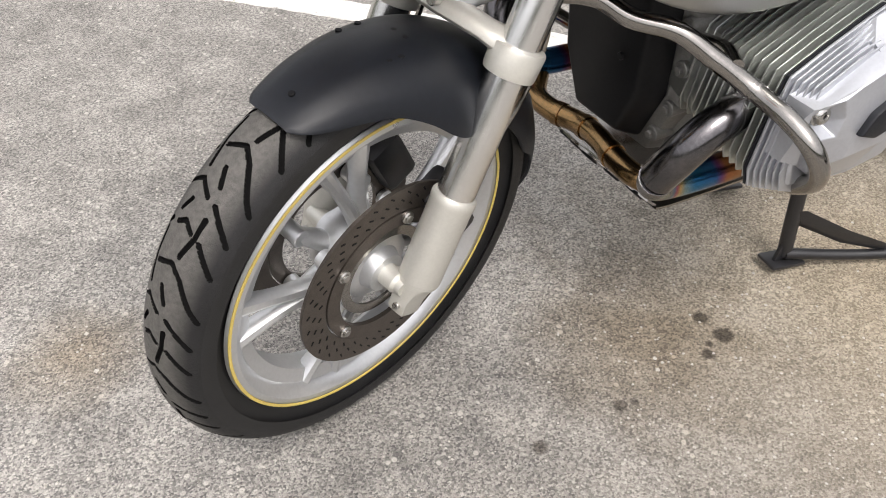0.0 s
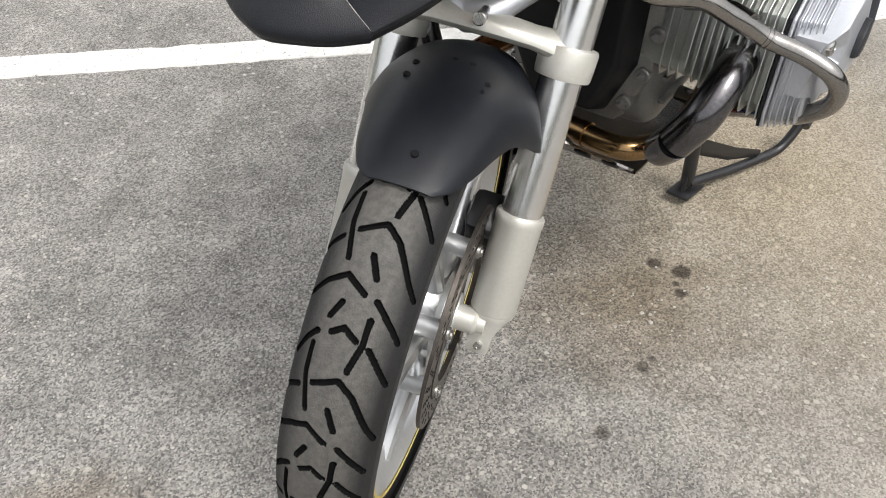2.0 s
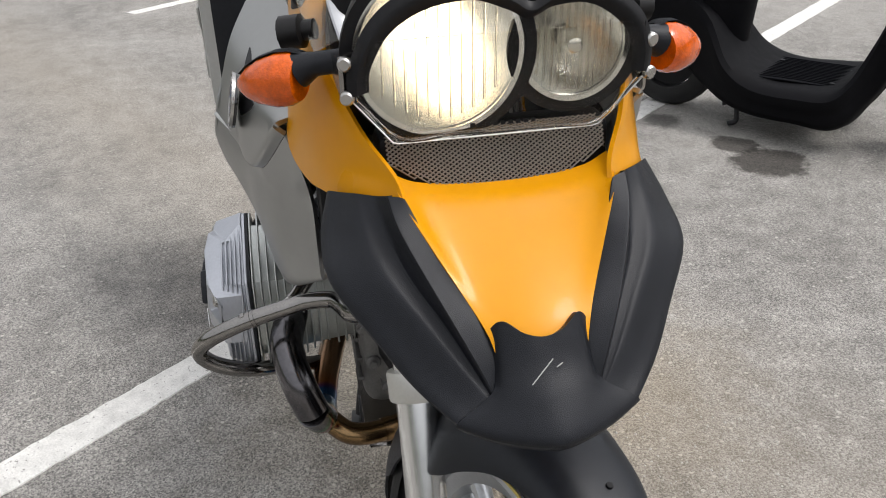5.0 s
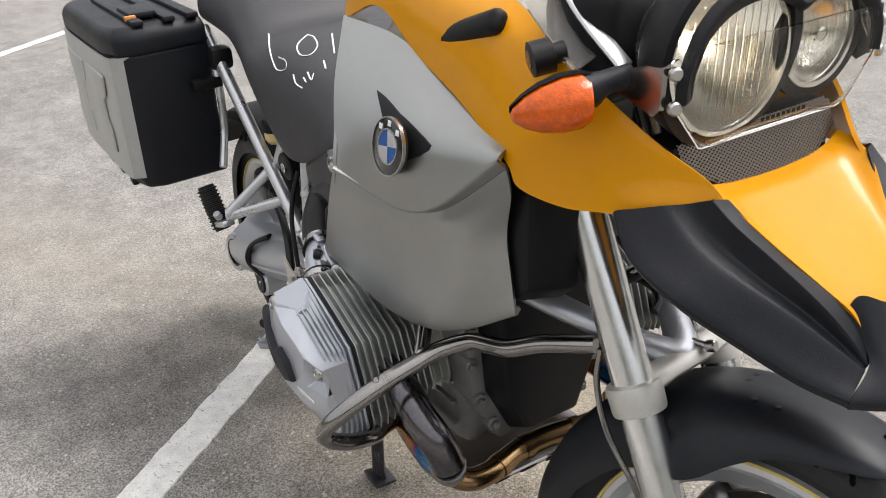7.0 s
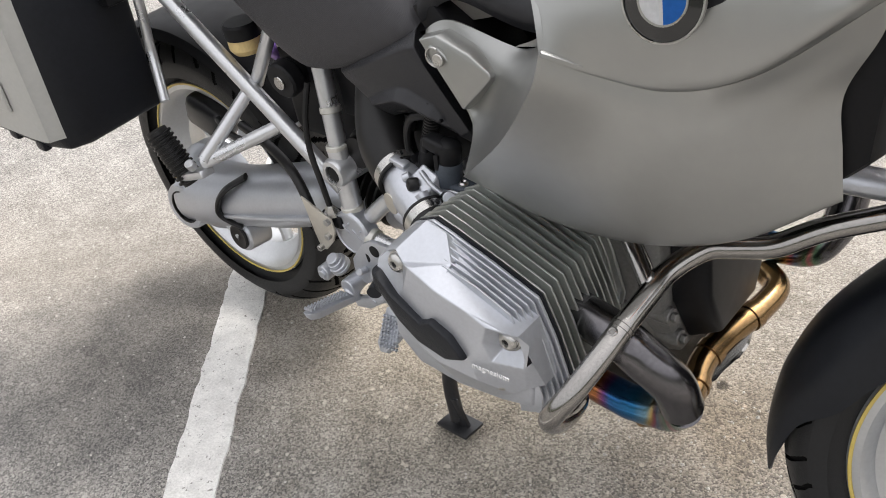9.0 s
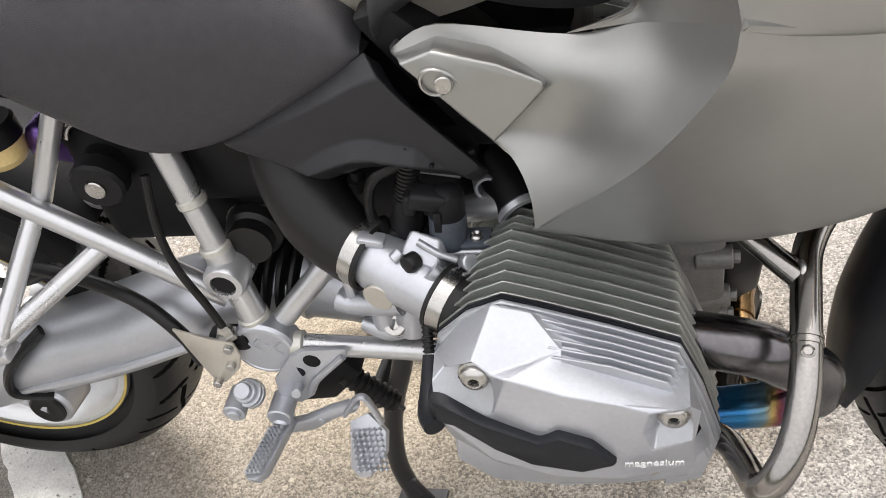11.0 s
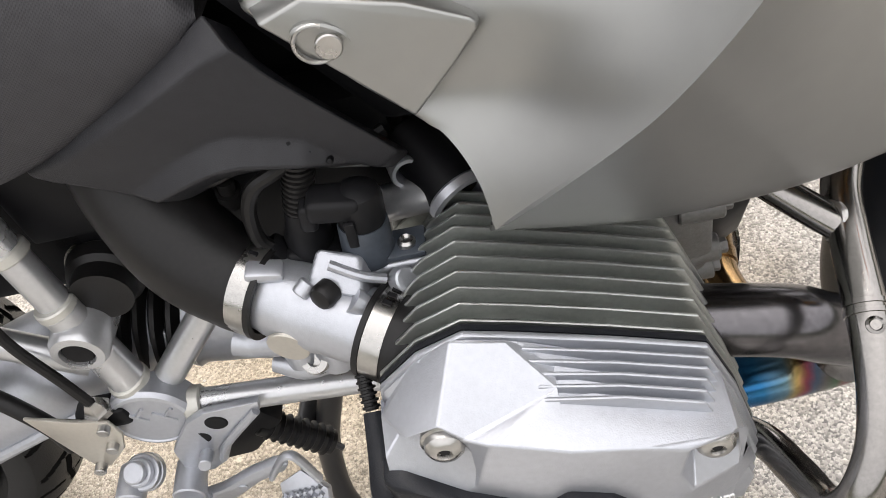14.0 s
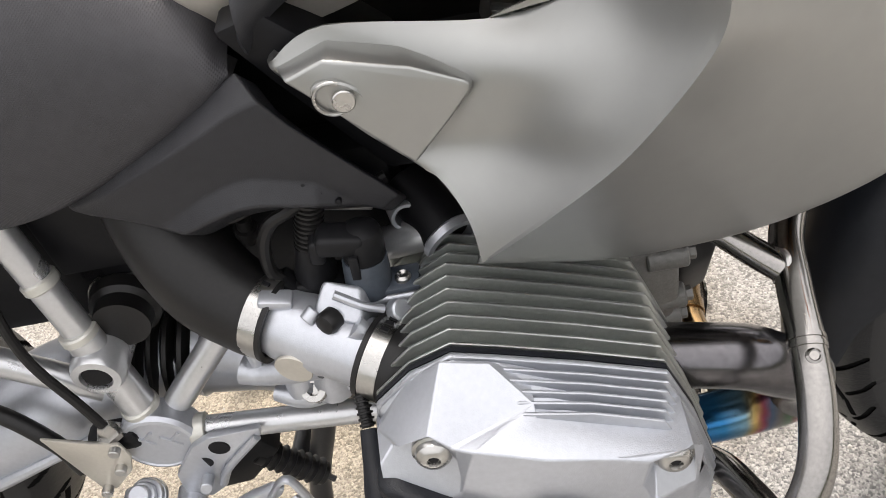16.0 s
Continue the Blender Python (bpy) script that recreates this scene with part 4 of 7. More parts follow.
        bm.faces.new([v[k] for k in f.split()])
    bmesh.ops.recalc_face_normals(bm, faces=bm.faces)
    e = [x for x in bm.edges if len(x.link_faces) == 2 and x.calc_face_angle(0) > radians(14)]
    bmesh.ops.bevel(bm, geom=e, offset=0.0022, segments=4, profile=0.5, affect="EDGES", clamp_overlap=True)
    open_edges = [x for x in bm.edges if len(x.link_faces) == 1]
    for x in bmesh.ops.extrude_edge_only(bm, edges=open_edges)["geom"]:
        if isinstance(x, bmesh.types.BMVert):
            x.co.y = max(x.co.y + 0.002, -0.309)
    part("cover_face", side(bm), ALU_CAST, cover, angle=16)
    for x, z in ((-0.102, 0.583), (-0.2575, 0.632), (-0.124, 0.51)):
        bm = B()
        add_lathe(bm, (x + dx, -0.344, z), (0, -1, 0.12), [(0, 0), (0, 0.0145), (0.005, 0.0145), (0.006, 0.0125), (0.010, 0.0118), (0.0128, 0.0092), (0.014, 0.006), (0.014, 0.0048), (0.0115, 0.004), (0.0115, 0)], 28)
        bolt = part("cover_bolt", side(bm), BOLT, cover, "silver torx bolt")
        part("bolt_socket", side(add_cyl(B(), (x + dx, -0.353, z + 0.0012), (x + dx, -0.3562, z + 0.0015), 0.0039, seg=6)), DARK, bolt)
    strip = [(-0.3015, 0.612), (-0.2885, 0.613), (-0.2588, 0.6012), (-0.2094, 0.5834), (-0.1932, 0.5922), (-0.1664, 0.5785), (-0.1471, 0.5531), (-0.1766, 0.5406), (-0.2196, 0.5502), (-0.2514, 0.5674), (-0.2859, 0.5867), (-0.3015, 0.585)]
    bm = rounded(add_loft(B(), [section(strip, -0.340, 1.0, dx), [p + Vector((0, 0.02 * max(0, (-0.235 + dx - p.x) / 0.065), 0)) for p in section(strip, -0.377, 0.995, dx, cz=0.575)], [p + Vector((0, 0.02 * max(0, (-0.235 + dx - p.x) / 0.065), 0)) for p in section(strip, -0.3815, 0.94, dx, cz=0.575)]]), 0.003, 2)
    part("protector_strip", side(bm), BLACK_PLASTIC, cover, "black plastic protector strip")
    tail = part("strip_tail", side(add_tube(B(), [(-0.312 + dx, -0.297, 0.594), (-0.311 + dx, -0.322, 0.58), (-0.309 + dx, -0.345, 0.575), (-0.300 + dx, -0.362, 0.578)], [0.0065, 0.0085, 0.01, 0.01], seg=12, flat=0.8)), BLACK_PLASTIC, cover, "black plastic tail of the protector strip")
    c0, c1 = Vector((-0.314 + dx, -0.274, 0.612)), Vector((-0.312 + dx, -0.296, 0.595))
    part("plug_cable", side(add_tube(B(), [(-0.30 + dx, -0.25, 0.618), c0 + Vector((0.004, 0.012, 0.004)), c0, c1], 0.0046, seg=12)), GAITER, tail)
    for k in range(7):
        part("cable_rib", side(add_lathe(B(), c0.lerp(c1, k / 6.5), c1 - c0, [(-0.0014, 0.004), (-0.0007, 0.0062), (0.0007, 0.0062), (0.0014, 0.004)], 14, closed=True)), GAITER, tail)
    return head


cylinder(-1, 0.0)
cylinder(1, 0.055)
text = bpy.data.curves.new("lettering", "FONT")
text.body, text.size, text.extrude = "magnesium", 0.011, 0.0006
lettering = new("lettering", text)
lettering.data.materials.append(BADGE_WHITE)
lettering.parent = [o for o in bike.children if o.name.startswith("valve_cover")][0]
lettering.matrix_basis = Matrix.Translation((-0.143, -0.3738, 0.5425)) @ Euler((radians(90), radians(3), radians(6))).to_matrix().to_4x4()

# crankcase, gearbox, airbox
bm = B()
add_box(bm, (-0.2, 0, 0.5), (0.26, 0.26, 0.3), None, 0.03, 3)
add_box(bm, (-0.36, 0, 0.5), (0.12, 0.2, 0.22), None, 0.03, 3)
crank = part("crankcase", bm, ENGINE_GREY, bike, "grey cast engine block")
for z in (0.4, 0.44, 0.48):
    for s in (1, -1):
        bm = B()
        add_box(bm, (-0.2, 0.132 * s, z), (0.22, 0.012, 0.008), None, 0.003)
        part("case_rib", bm, ENGINE_GREY, crank)
bm = rounded(add_loft(B(), [[Vector((-0.045, y, z)) for y, z in ((-0.095, 0.71), (0.095, 0.71), (0.112, 0.62), (0.105, 0.48), (0.062, 0.385), (-0.062, 0.385), (-0.105, 0.48), (-0.112, 0.62))],
                            [Vector((0.0, y, z)) for y, z in ((-0.075, 0.69), (0.075, 0.69), (0.092, 0.61), (0.086, 0.49), (0.05, 0.405), (-0.05, 0.405), (-0.086, 0.49), (-0.092, 0.61))]]), 0.008, 3)
add_cyl(bm, (-0.01, 0.045, 0.53), (0.004, 0.045, 0.53), 0.006)
part("front_cover", bm, ENGINE_BLACK, crank, "black plastic engine front cover")
bm = rounded(add_loft(B(), [[Vector((-0.12, y, z)) for y, z in ((-0.12, 0.72), (0.12, 0.72), (0.14, 0.62), (0.135, 0.47), (0.085, 0.355), (-0.085, 0.355), (-0.135, 0.47), (-0.14, 0.62))],
                            [Vector((-0.045, y, z)) for y, z in ((-0.105, 0.71), (0.105, 0.71), (0.13, 0.62), (0.125, 0.475), (0.075, 0.37), (-0.075, 0.37), (-0.125, 0.475), (-0.13, 0.62))]]), 0.006, 2)
case = part("timing_case", bm, ENGINE_GREY, crank)
for s in (1, -1):
    for y, z in ((0.116, 0.665), (0.125, 0.6), (0.125, 0.535), (0.113, 0.465), (0.09, 0.41)):
        bm = B()
        add_cyl(bm, (-0.075, y * s, z), (-0.038, y * s, z), 0.0125, seg=16)
        add_cyl(bm, (-0.038, y * s, z), (-0.031, y * s, z), 0.007, seg=6)
        part("case_bolt", bm, ENGINE_GREY, case)
bm = B()
add_box(bm, (-0.42, 0, 0.53), (0.14, 0.2, 0.15), None, 0.03, 3)
part("gearbox", bm, ALU_CAST, bike, "cast aluminium gearbox housing")
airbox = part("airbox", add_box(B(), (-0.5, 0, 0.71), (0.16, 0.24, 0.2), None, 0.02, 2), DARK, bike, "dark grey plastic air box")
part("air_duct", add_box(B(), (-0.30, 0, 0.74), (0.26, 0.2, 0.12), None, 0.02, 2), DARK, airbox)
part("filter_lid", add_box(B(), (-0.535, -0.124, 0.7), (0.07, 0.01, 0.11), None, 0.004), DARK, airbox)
# rearward extension of the air box that hides the ground behind
part("airbox_extension", add_box(B(), (-0.62, -0.02, 0.66), (0.2, 0.2, 0.17), None, 0.02, 2), DARK, airbox)
# dark blocks added to keep the space behind the connectors black
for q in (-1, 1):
    part("dark_filler", add_box(B(), (-0.345, 0.115 * q, 0.665), (0.16, 0.05, 0.13), None, 0.015, 2), DARK, airbox)
for s in (-1, 1):
    # intake elbow, throttle body, clamps and rubber boot
    def sd(bm):
        return mirrored(bm) if s > 0 else bm
    dx = 0 if s < 0 else 0.05
    D = Vector((dx, 0, 0))
    a, b = Vector((-0.376, -0.213, 0.640)) + D, Vector((-0.302, -0.25, 0.620)) + D
    d = (b - a).normalized()
    bm = add_tube(B(), [a, a - d * 0.02, a + Vector((-0.05, 0.03, 0.03)), a + Vector((-0.075, 0.07, 0.075)), a + Vector((-0.07, 0.1, 0.13))], [0.0328, 0.0352, 0.039, 0.042, 0.043], seg=28, n=8)
    elbow = part("intake_elbow", sd(bm), GAITER, bike, "black rubber intake elbow")
    prof = [(0, 0), (0, 0.0275), (0.006, 0.028), (0.012, 0.0295), (0.05, 0.0295), (0.053, 0.0285), (0.078, 0.0275), (0.09, 0.027), (0.09, 0)]
    tb = part("throttle_body", sd(add_lathe(B(), a, d, prof, 36)), ALU_CAST, bike, "cast aluminium throttle body with steel hose clamps")
    for q, r in ((-0.004, 0.0345), (0.094, 0.0325)):
        bm = add_lathe(B(), a + d * q, d, [(-0.007, r - 0.002), (-0.007, r), (0.007, r), (0.007, r - 0.002)], 40, closed=True)
        u = d.cross(Vector((0, 0, 1))).normalized()
        add_box(bm, a + d * q + (u * 0.7 * (-1) - Vector((0, 0, 0.7))) * r * 1.02, (0.012, 0.014, 0.008), None, 0.002)
        cl = part("hose_clamp", sd(bm), BOLT, tb, "bright steel hose clamp")
        bm = B()
        for k in range(9):
            an = radians(150 + k * 14)
            w = d.cross(u)
            p = a + d * q + (u * math.cos(an) + w * math.sin(an)) * (r + 0.0002)
            add_box(bm, p, (0.006, 0.003, 0.0035), d.to_track_quat("X", "Z").to_matrix(), 0)
        part("slot_pattern", sd(bm), DARK, cl)
        part("seal_ring", sd(add_lathe(B(), a + d * (q + (0.0095 if q < 0.05 else -0.0095)), d, [(-0.002, r - 0.004), (-0.002, r + 0.0005), (0.002, r + 0.0005), (0.002, r - 0.004)], 36, closed=True)), GAITER, tb)
    bm = add_tube(B(), [a + d * 0.1, a + d * 0.11, a + d * 0.122, a + d * 0.15], [0.0318, 0.0328, 0.031, 0.032], seg=28)
    part("intake_boot", sd(bm), GAITER, tb)
    q = Vector((-0.3615, -0.252, 0.624)) + D
    ax = Vector((-0.25, -0.9, 0.0)).normalized()
    bm = add_cyl(B(), q - ax * 0.03, q, 0.0125, seg=26)
    add_cyl(bm, q, q + ax * 0.003, 0.0152, seg=30)
    part("shaft_cap", sd(bm), BRIGHT_PLATE, tb, "dull round metal shaft cap")
    # cast injector seat with ribs
    p = Vector((-0.312, -0.235, 0.648)) + D
    bm = rounded(add_loft(B(), [[p + Vector(v) for v in ((-0.03, 0.02, -0.006), (0.018, 0.01, -0.018), (0.024, 0.028, -0.016), (-0.02, 0.03, -0.002))],
                                [p + Vector(v) for v in ((-0.026, -0.004, 0.012), (0.01, -0.012, 0.003), (0.014, 0.012, 0.02), (-0.014, 0.018, 0.028))]]), 0.004, 3)
    add_tube(bm, [p + Vector((0.004, -0.012, 0.004)), p + Vector((0.024, -0.018, -0.02))], [0.009, 0.006], seg=14)
    add_cyl(bm, p + Vector((-0.022, 0.0, 0.016)), p + Vector((-0.03, -0.006, 0.012)), 0.006, seg=14)
    add_box(bm, Vector((-0.364, -0.222, 0.668)) + D, (0.026, 0.016, 0.009), Matrix.Rotation(0.25, 3, "Y"), 0.003)
    add_tube(bm, [p + Vector((-0.006, 0.004, 0.024)), p + Vector((0.012, 0.0, 0.012)), p + Vector((0.026, 0.002, 0.002))], 0.0035, seg=10)
    add_cyl(bm, p + Vector((0.032, 0.006, -0.006)), p + Vector((0.04, 0.0, 0.0)), 0.0085, seg=18)
    part("injector_seat", sd(bm), ALU_CAST, tb)
    p = Vector((-0.322, -0.238, 0.656)) + D
    bm = add_lathe(B(), p, (-0.5, -0.8, 0.25), [(0, 0), (0, 0.009), (0.009, 0.0092), (0.012, 0.0075), (0.0135, 0.004), (0.0135, 0)], 22)
    part("rubber_plug", sd(bm), GAITER, tb, "black rubber plug")
    # upright actuator on a cast flange
    p = Vector((-0.297, -0.207, 0.648)) + D
    ax = Vector((0.12, 0.1, 1)).normalized()
    bm = add_lathe(B(), p, ax, [(0, 0), (0, 0.0175), (0.004, 0.018), (0.030, 0.0172), (0.032, 0.0165), (0.032, 0)], 36)
    add_box(bm, p + Vector((0.012, 0.0, 0.003)), (0.056, 0.026, 0.006), None, 0.0028)
    act = part("idle_actuator", sd(bm), ACTUATOR, bike, "dark blue-grey plastic idle actuator with black cap")
    bm = add_lathe(B(), p + ax * 0.031, ax, [(0, 0), (0, 0.0155), (0.006, 0.0165), (0.02, 0.0165), (0.026, 0.0145), (0.03, 0.009), (0.031, 0)], 32)
    add_box(bm, p + ax * 0.05 + Vector((-0.014, -0.004, 0.004)), (0.036, 0.024, 0.018), Matrix.Rotation(0.2, 3, "Y"), 0.005, 3)
    add_box(bm, p + ax * 0.046 + Vector((-0.032, -0.003, 0.004)), (0.012, 0.02, 0.022), Matrix.Rotation(0.2, 3, "Y"), 0.004, 3)
    add_box(bm, p + ax * 0.036 + Vector((-0.006, -0.0165, 0)), (0.007, 0.004, 0.022), Matrix.Rotation(0.1, 3, "Y"), 0.001)
    part("actuator_cap", sd(bm), ENGINE_BLACK, act, "black plastic connector cap")
    bm = add_box(B(), p + Vector((0.014, 0.0, -0.005)), (0.06, 0.03, 0.01), None, 0.004, 3)
    add_tube(bm, [p + Vector((-0.02, -0.006, -0.006)), p + Vector((-0.02, -0.012, -0.03))], [0.014, 0.012], seg=16)
    part("actuator_seat", sd(bm), ALU_CAST, act)
    part("actuator_screw", sd(add_lathe(B(), p + Vector((0.027, -0.002, 0.005)), ax, [(0, 0), (0, 0.0065), (0.003, 0.0062), (0.005, 0.0045), (0.003, 0.0025), (0.003, 0)], 18)), BOLT, act)
    part("side_block", sd(add_box(B(), Vector((-0.275, -0.205, 0.615)) + D, (0.036, 0.03, 0.032), Matrix.Rotation(0.2, 3, "Y"), 0.004)), DARK, act)
    # connector block with a pleated cable sleeve rising out of it
    p = Vector((-0.334, -0.195, 0.65)) + D
    bm = add_box(B(), p, (0.04, 0.03, 0.022), Matrix.Rotation(0.15, 3, "Y"), 0.004, 3)
    add_lathe(bm, p + Vector((-0.002, 0, 0.008)), (0.12, 0.06, 1), [(0, 0.0), (0, 0.016), (0.01, 0.0165), (0.022, 0.013), (0.034, 0.0115), (0.034, 0)], 24)
    add_box(bm, Vector((-0.36, -0.2, 0.652)) + D, (0.026, 0.022, 0.03), Matrix.Rotation(-0.6, 3, "Y"), 0.004)
    con = part("cable_connector", sd(bm), ENGINE_BLACK, bike, "black plastic cable connector")
    c0, c1 = p + Vector((0.002, 0.002, 0.042)), p + Vector((0.015, 0.004, 0.085))
    for k in range(11):
        part("cable_rib", sd(add_lathe(B(), c0.lerp(c1, k / 10), c1 - c0, [(-0.0021, 0.0085), (-0.001, 0.0112), (0.001, 0.0112), (0.0021, 0.0085)], 20, closed=True)), GAITER, con)
    part("cable_sleeve", sd(add_cyl(B(), c0 - (c1 - c0) * 0.1, c1, 0.0088, seg=18)), GAITER, con)
    part("wire_clip", sd(add_tube(B(), [p + Vector((0.012, -0.016, -0.012)), p + Vector((0.022, -0.016, -0.01)), p + Vector((0.026, -0.014, 0.002)), p + Vector((0.027, -0.012, 0.014))], 0.0012, seg=8)), BOLT, con)
    for k, q in enumerate(((-0.343, -0.17, 0.72), (-0.335, -0.165, 0.735), (-0.38, -0.175, 0.7))):
        part("pipe_stub", sd(add_lathe(B(), Vector(q) + D, (0.2, -0.2, 1), [(-0.014, 0), (-0.014, 0.006), (-0.004, 0.006), (-0.004, 0.009), (0.004, 0.009), (0.004, 0.006), (0.016, 0.006), (0.016, 0)], 16)), BOLT if k == 0 else GAITER, con)
    for j, c in enumerate(([(-0.315, -0.19, 0.735), (-0.335, -0.198, 0.73), (-0.351, -0.2, 0.723), (-0.362, -0.2, 0.704), (-0.366, -0.2, 0.677), (-0.358, -0.2, 0.662)], [(-0.33, -0.17, 0.71), (-0.3, -0.16, 0.7), (-0.27, -0.15, 0.705)], [(-0.40, -0.18, 0.74), (-0.39, -0.185, 0.722), (-0.37, -0.185, 0.725), (-0.352, -0.18, 0.742)])):
        part("cable", sd(add_tube(B(), [Vector(q) + D for q in c], (0.0052, 0.0055, 0.0028)[j], seg=10)), GAITER, bike, "thin black cable")
    part("fuel_rail", sd(add_cyl(B(), (-0.30, -0.162, 0.646), (-0.245, -0.172, 0.66), 0.0135, seg=24)), ALU_TUBE, bike, "silver tube under the tank")
    part("upper_tube", sd(add_tube(B(), [(-0.345, -0.15, 0.7), (-0.285, -0.155, 0.69)], 0.0085, seg=16)), ALU_TUBE, bike, "silver frame tube under the tank")
    part("small_hose", sd(add_lathe(B(), (-0.262, -0.165, 0.675), (0.25, -0.95, 0.1), [(-0.05, 0), (-0.05, 0.012), (0, 0.0125), (0.002, 0.0115), (0.002, 0.009), (-0.02, 0.0085), (-0.02, 0)], 26)), ALU_CAST, bike, "open end of a silver tube")
    part("oil_hose", sd(add_cyl(B(), (-0.26, -0.13, 0.68), (-0.232, -0.176, 0.658), 0.0215, seg=28)), DARK, bike, "black oil hose end")
    part("hose_end", sd(add_lathe(B(), (-0.2335, -0.174, 0.659), (0.46, -0.77, -0.37), [(0, 0.0205), (0.003, 0.0235), (0.009, 0.0235), (0.010, 0.019), (0.0, 0.019)], 32, closed=True)), ALU_CAST, bike)
    # gearbox side castings
    bm = add_tube(B(), [(-0.447, -0.165, 0.528), (-0.43, -0.17, 0.525), (-0.392, -0.178, 0.532), (-0.375, -0.178, 0.536)], [0.0145, 0.0125, 0.0135, 0.016], seg=20)
    add_box(bm, (-0.43, -0.165, 0.548), (0.012, 0.02, 0.03), None, 0.005)
    add_tube(bm, [(-0.43, -0.165, 0.487), (-0.40, -0.172, 0.482), (-0.36, -0.165, 0.489)], [0.009, 0.012, 0.013], seg=16)
    add_tube(bm, [(-0.405, -0.165, 0.525), (-0.402, -0.168, 0.49)], [0.012, 0.015], seg=14)
    add_tube(bm, [(-0.37, -0.165, 0.53), (-0.375, -0.165, 0.48)], [0.016, 0.02], seg=14)
    add_box(bm, (-0.35, -0.14, 0.505), (0.05, 0.03, 0.05), None, 0.01)
    slave = part("clutch_slave", sd(bm), ALU_CAST, bike, "cast aluminium clutch housing piece")
    ax = Vector((-0.02, -0.7, 0.7))
    q = Vector((-0.39, -0.172, 0.492))
    bm = add_lathe(B(), q, ax, [(0, 0), (0, 0.0135), (0.007, 0.0135), (0.009, 0.0125), (0.0105, 0.0118), (0.0105, 0.0062), (0.006, 0.0055), (0.006, 0)], 32)
    part("casting_bolt", sd(bm), BOLT, slave)
    part("bolt_seal", sd(add_lathe(B(), q - ax * 0.0005, ax, [(-0.002, 0.012), (-0.002, 0.0148), (0.002, 0.0148), (0.002, 0.012)], 30, closed=True)), GAITER, slave)
    part("blue_hose", sd(add_tube(B(), [(-0.45, -0.1, 0.47), (-0.42, -0.11, 0.462), (-0.38, -0.1, 0.465)], 0.006)), BLUE_PIPE, slave)

# exhaust
def exhaust(s):
    d = 0.0 if s > 0 else -0.022
    pts = [(-0.10, 0.235 * s, 0.545), (-0.03, 0.247 * s, 0.54), (0.02 + d, 0.246 * s, 0.522), (0.05 + d, 0.235 * s, 0.487), (0.055 + d, 0.22 * s, 0.44), (0.03 + d, 0.207 * s, 0.405), (-0.015 + d, 0.204 * s, 0.39), (-0.06, 0.202 * s, 0.386), (-0.15, 0.19 * s, 0.384), (-0.3, 0.16 * s, 0.38)]
    if s > 0:
        pts[4:] = [(0.052, 0.208, 0.44), (0.028, 0.182, 0.402), (-0.015, 0.178, 0.388), (-0.06, 0.18, 0.384), (-0.15, 0.18, 0.38), (-0.3, 0.16, 0.38)]
    hp = part("header_pipe", add_tube(B(), pts[:5], 0.0262, seg=28, n=10), SMOKY, bike, "smoky steel exhaust header pipe, blued past its bend")
    part("return_pipe", add_tube(B(), pts[4:], [0.0262, 0.025, 0.0235, 0.023, 0.023, 0.023], seg=28, n=10), HEADER, hp, "exhaust pipe with rainbow heat tint turning blue")


HEADER = heat_tint("heat_tinted_header", -0.2, 0.06, ((0, (0.2, 0.11, 0.05)), (0.3, (0.26, 0.13, 0.055)), (0.42, (0.34, 0.13, 0.05)), (0.47, (0.14, 0.05, 0.17)), (0.51, (0.03, 0.11, 0.28)), (0.65, (0.03, 0.16, 0.34)), (0.72, (0.16, 0.27, 0.33)), (0.755, (0.45, 0.33, 0.12)), (0.783, (0.34, 0.08, 0.12)), (0.806, (0.1, 0.16, 0.25)), (0.834, (0.2, 0.18, 0.17)), (0.865, (0.09, 0.2, 0.1)), (0.892, (0.33, 0.09, 0.11)), (0.915, (0.1, 0.19, 0.11)), (0.945, (0.13, 0.125, 0.13)), (1, (0.13, 0.125, 0.13))), "X")
GOLD_PIPE = mat("heat_gilded_steel", (0.31, 0.21, 0.1), 0.24, metal=1.0, var=0.35, scale=20, tint=(0.26, 0.16, 0.075))
SMOKY = mat("smoky_exhaust_steel", (0.13, 0.125, 0.13), 0.22, metal=1.0, var=0.25, scale=25)
for s in (1, -1):
    exhaust(s)
CROSS = [(-0.035, -0.2, 0.372), (-0.008, -0.165, 0.354), (-0.008, -0.12, 0.348), (-0.022, -0.06, 0.35), (-0.015, 0, 0.358), (0.0, 0.07, 0.36), (0.0, 0.12, 0.362), (-0.03, 0.15, 0.36)]
cross = part("crossover_pipe", add_tube(B(), CROSS, 0.019, seg=20, n=8), GOLD_PIPE, bike, "golden heat-stained exhaust crossover pipe with clamps")
run = crom(CROSS, 6)
for k in (14, 20, 28):
    part("pipe_clamp", add_lathe(B(), run[k], run[k + 1] - run[k - 1], [(-0.007, 0.019), (-0.007, 0.021), (0.007, 0.021), (0.007, 0.019)], 24, closed=True), GOLD_PIPE, cross)
g = [[(0.012 - abs(y) * 0.3, y, 0.342 - 0.3 * abs(y)), (-0.012 - abs(y) * 0.2, y * 1.05, 0.315 - 0.15 * abs(y)), (-0.06, y * 1.1, 0.29), (-0.3, y * 1.1, 0.275)] for y in (-0.12, -0.06, 0, 0.06, 0.12)]
guard = part("sump_guard", add_sheet(B(), g, 5, 5, 0.004, out=(0, 0, -1)), STEEL, bike, "thin metal engine guard with oval slots")
for y in (-0.09, -0.045, 0.0, 0.045, 0.09):
    bm = B()
    add_box(bm, (-0.001 - abs(y) * 0.25, y, 0.326 - abs(y) * 0.22), (0.022, 0.026, 0.006), Matrix.Rotation(-0.85, 3, "Y"), 0.0025)
    part("guard_slot", bm, DARK, guard)

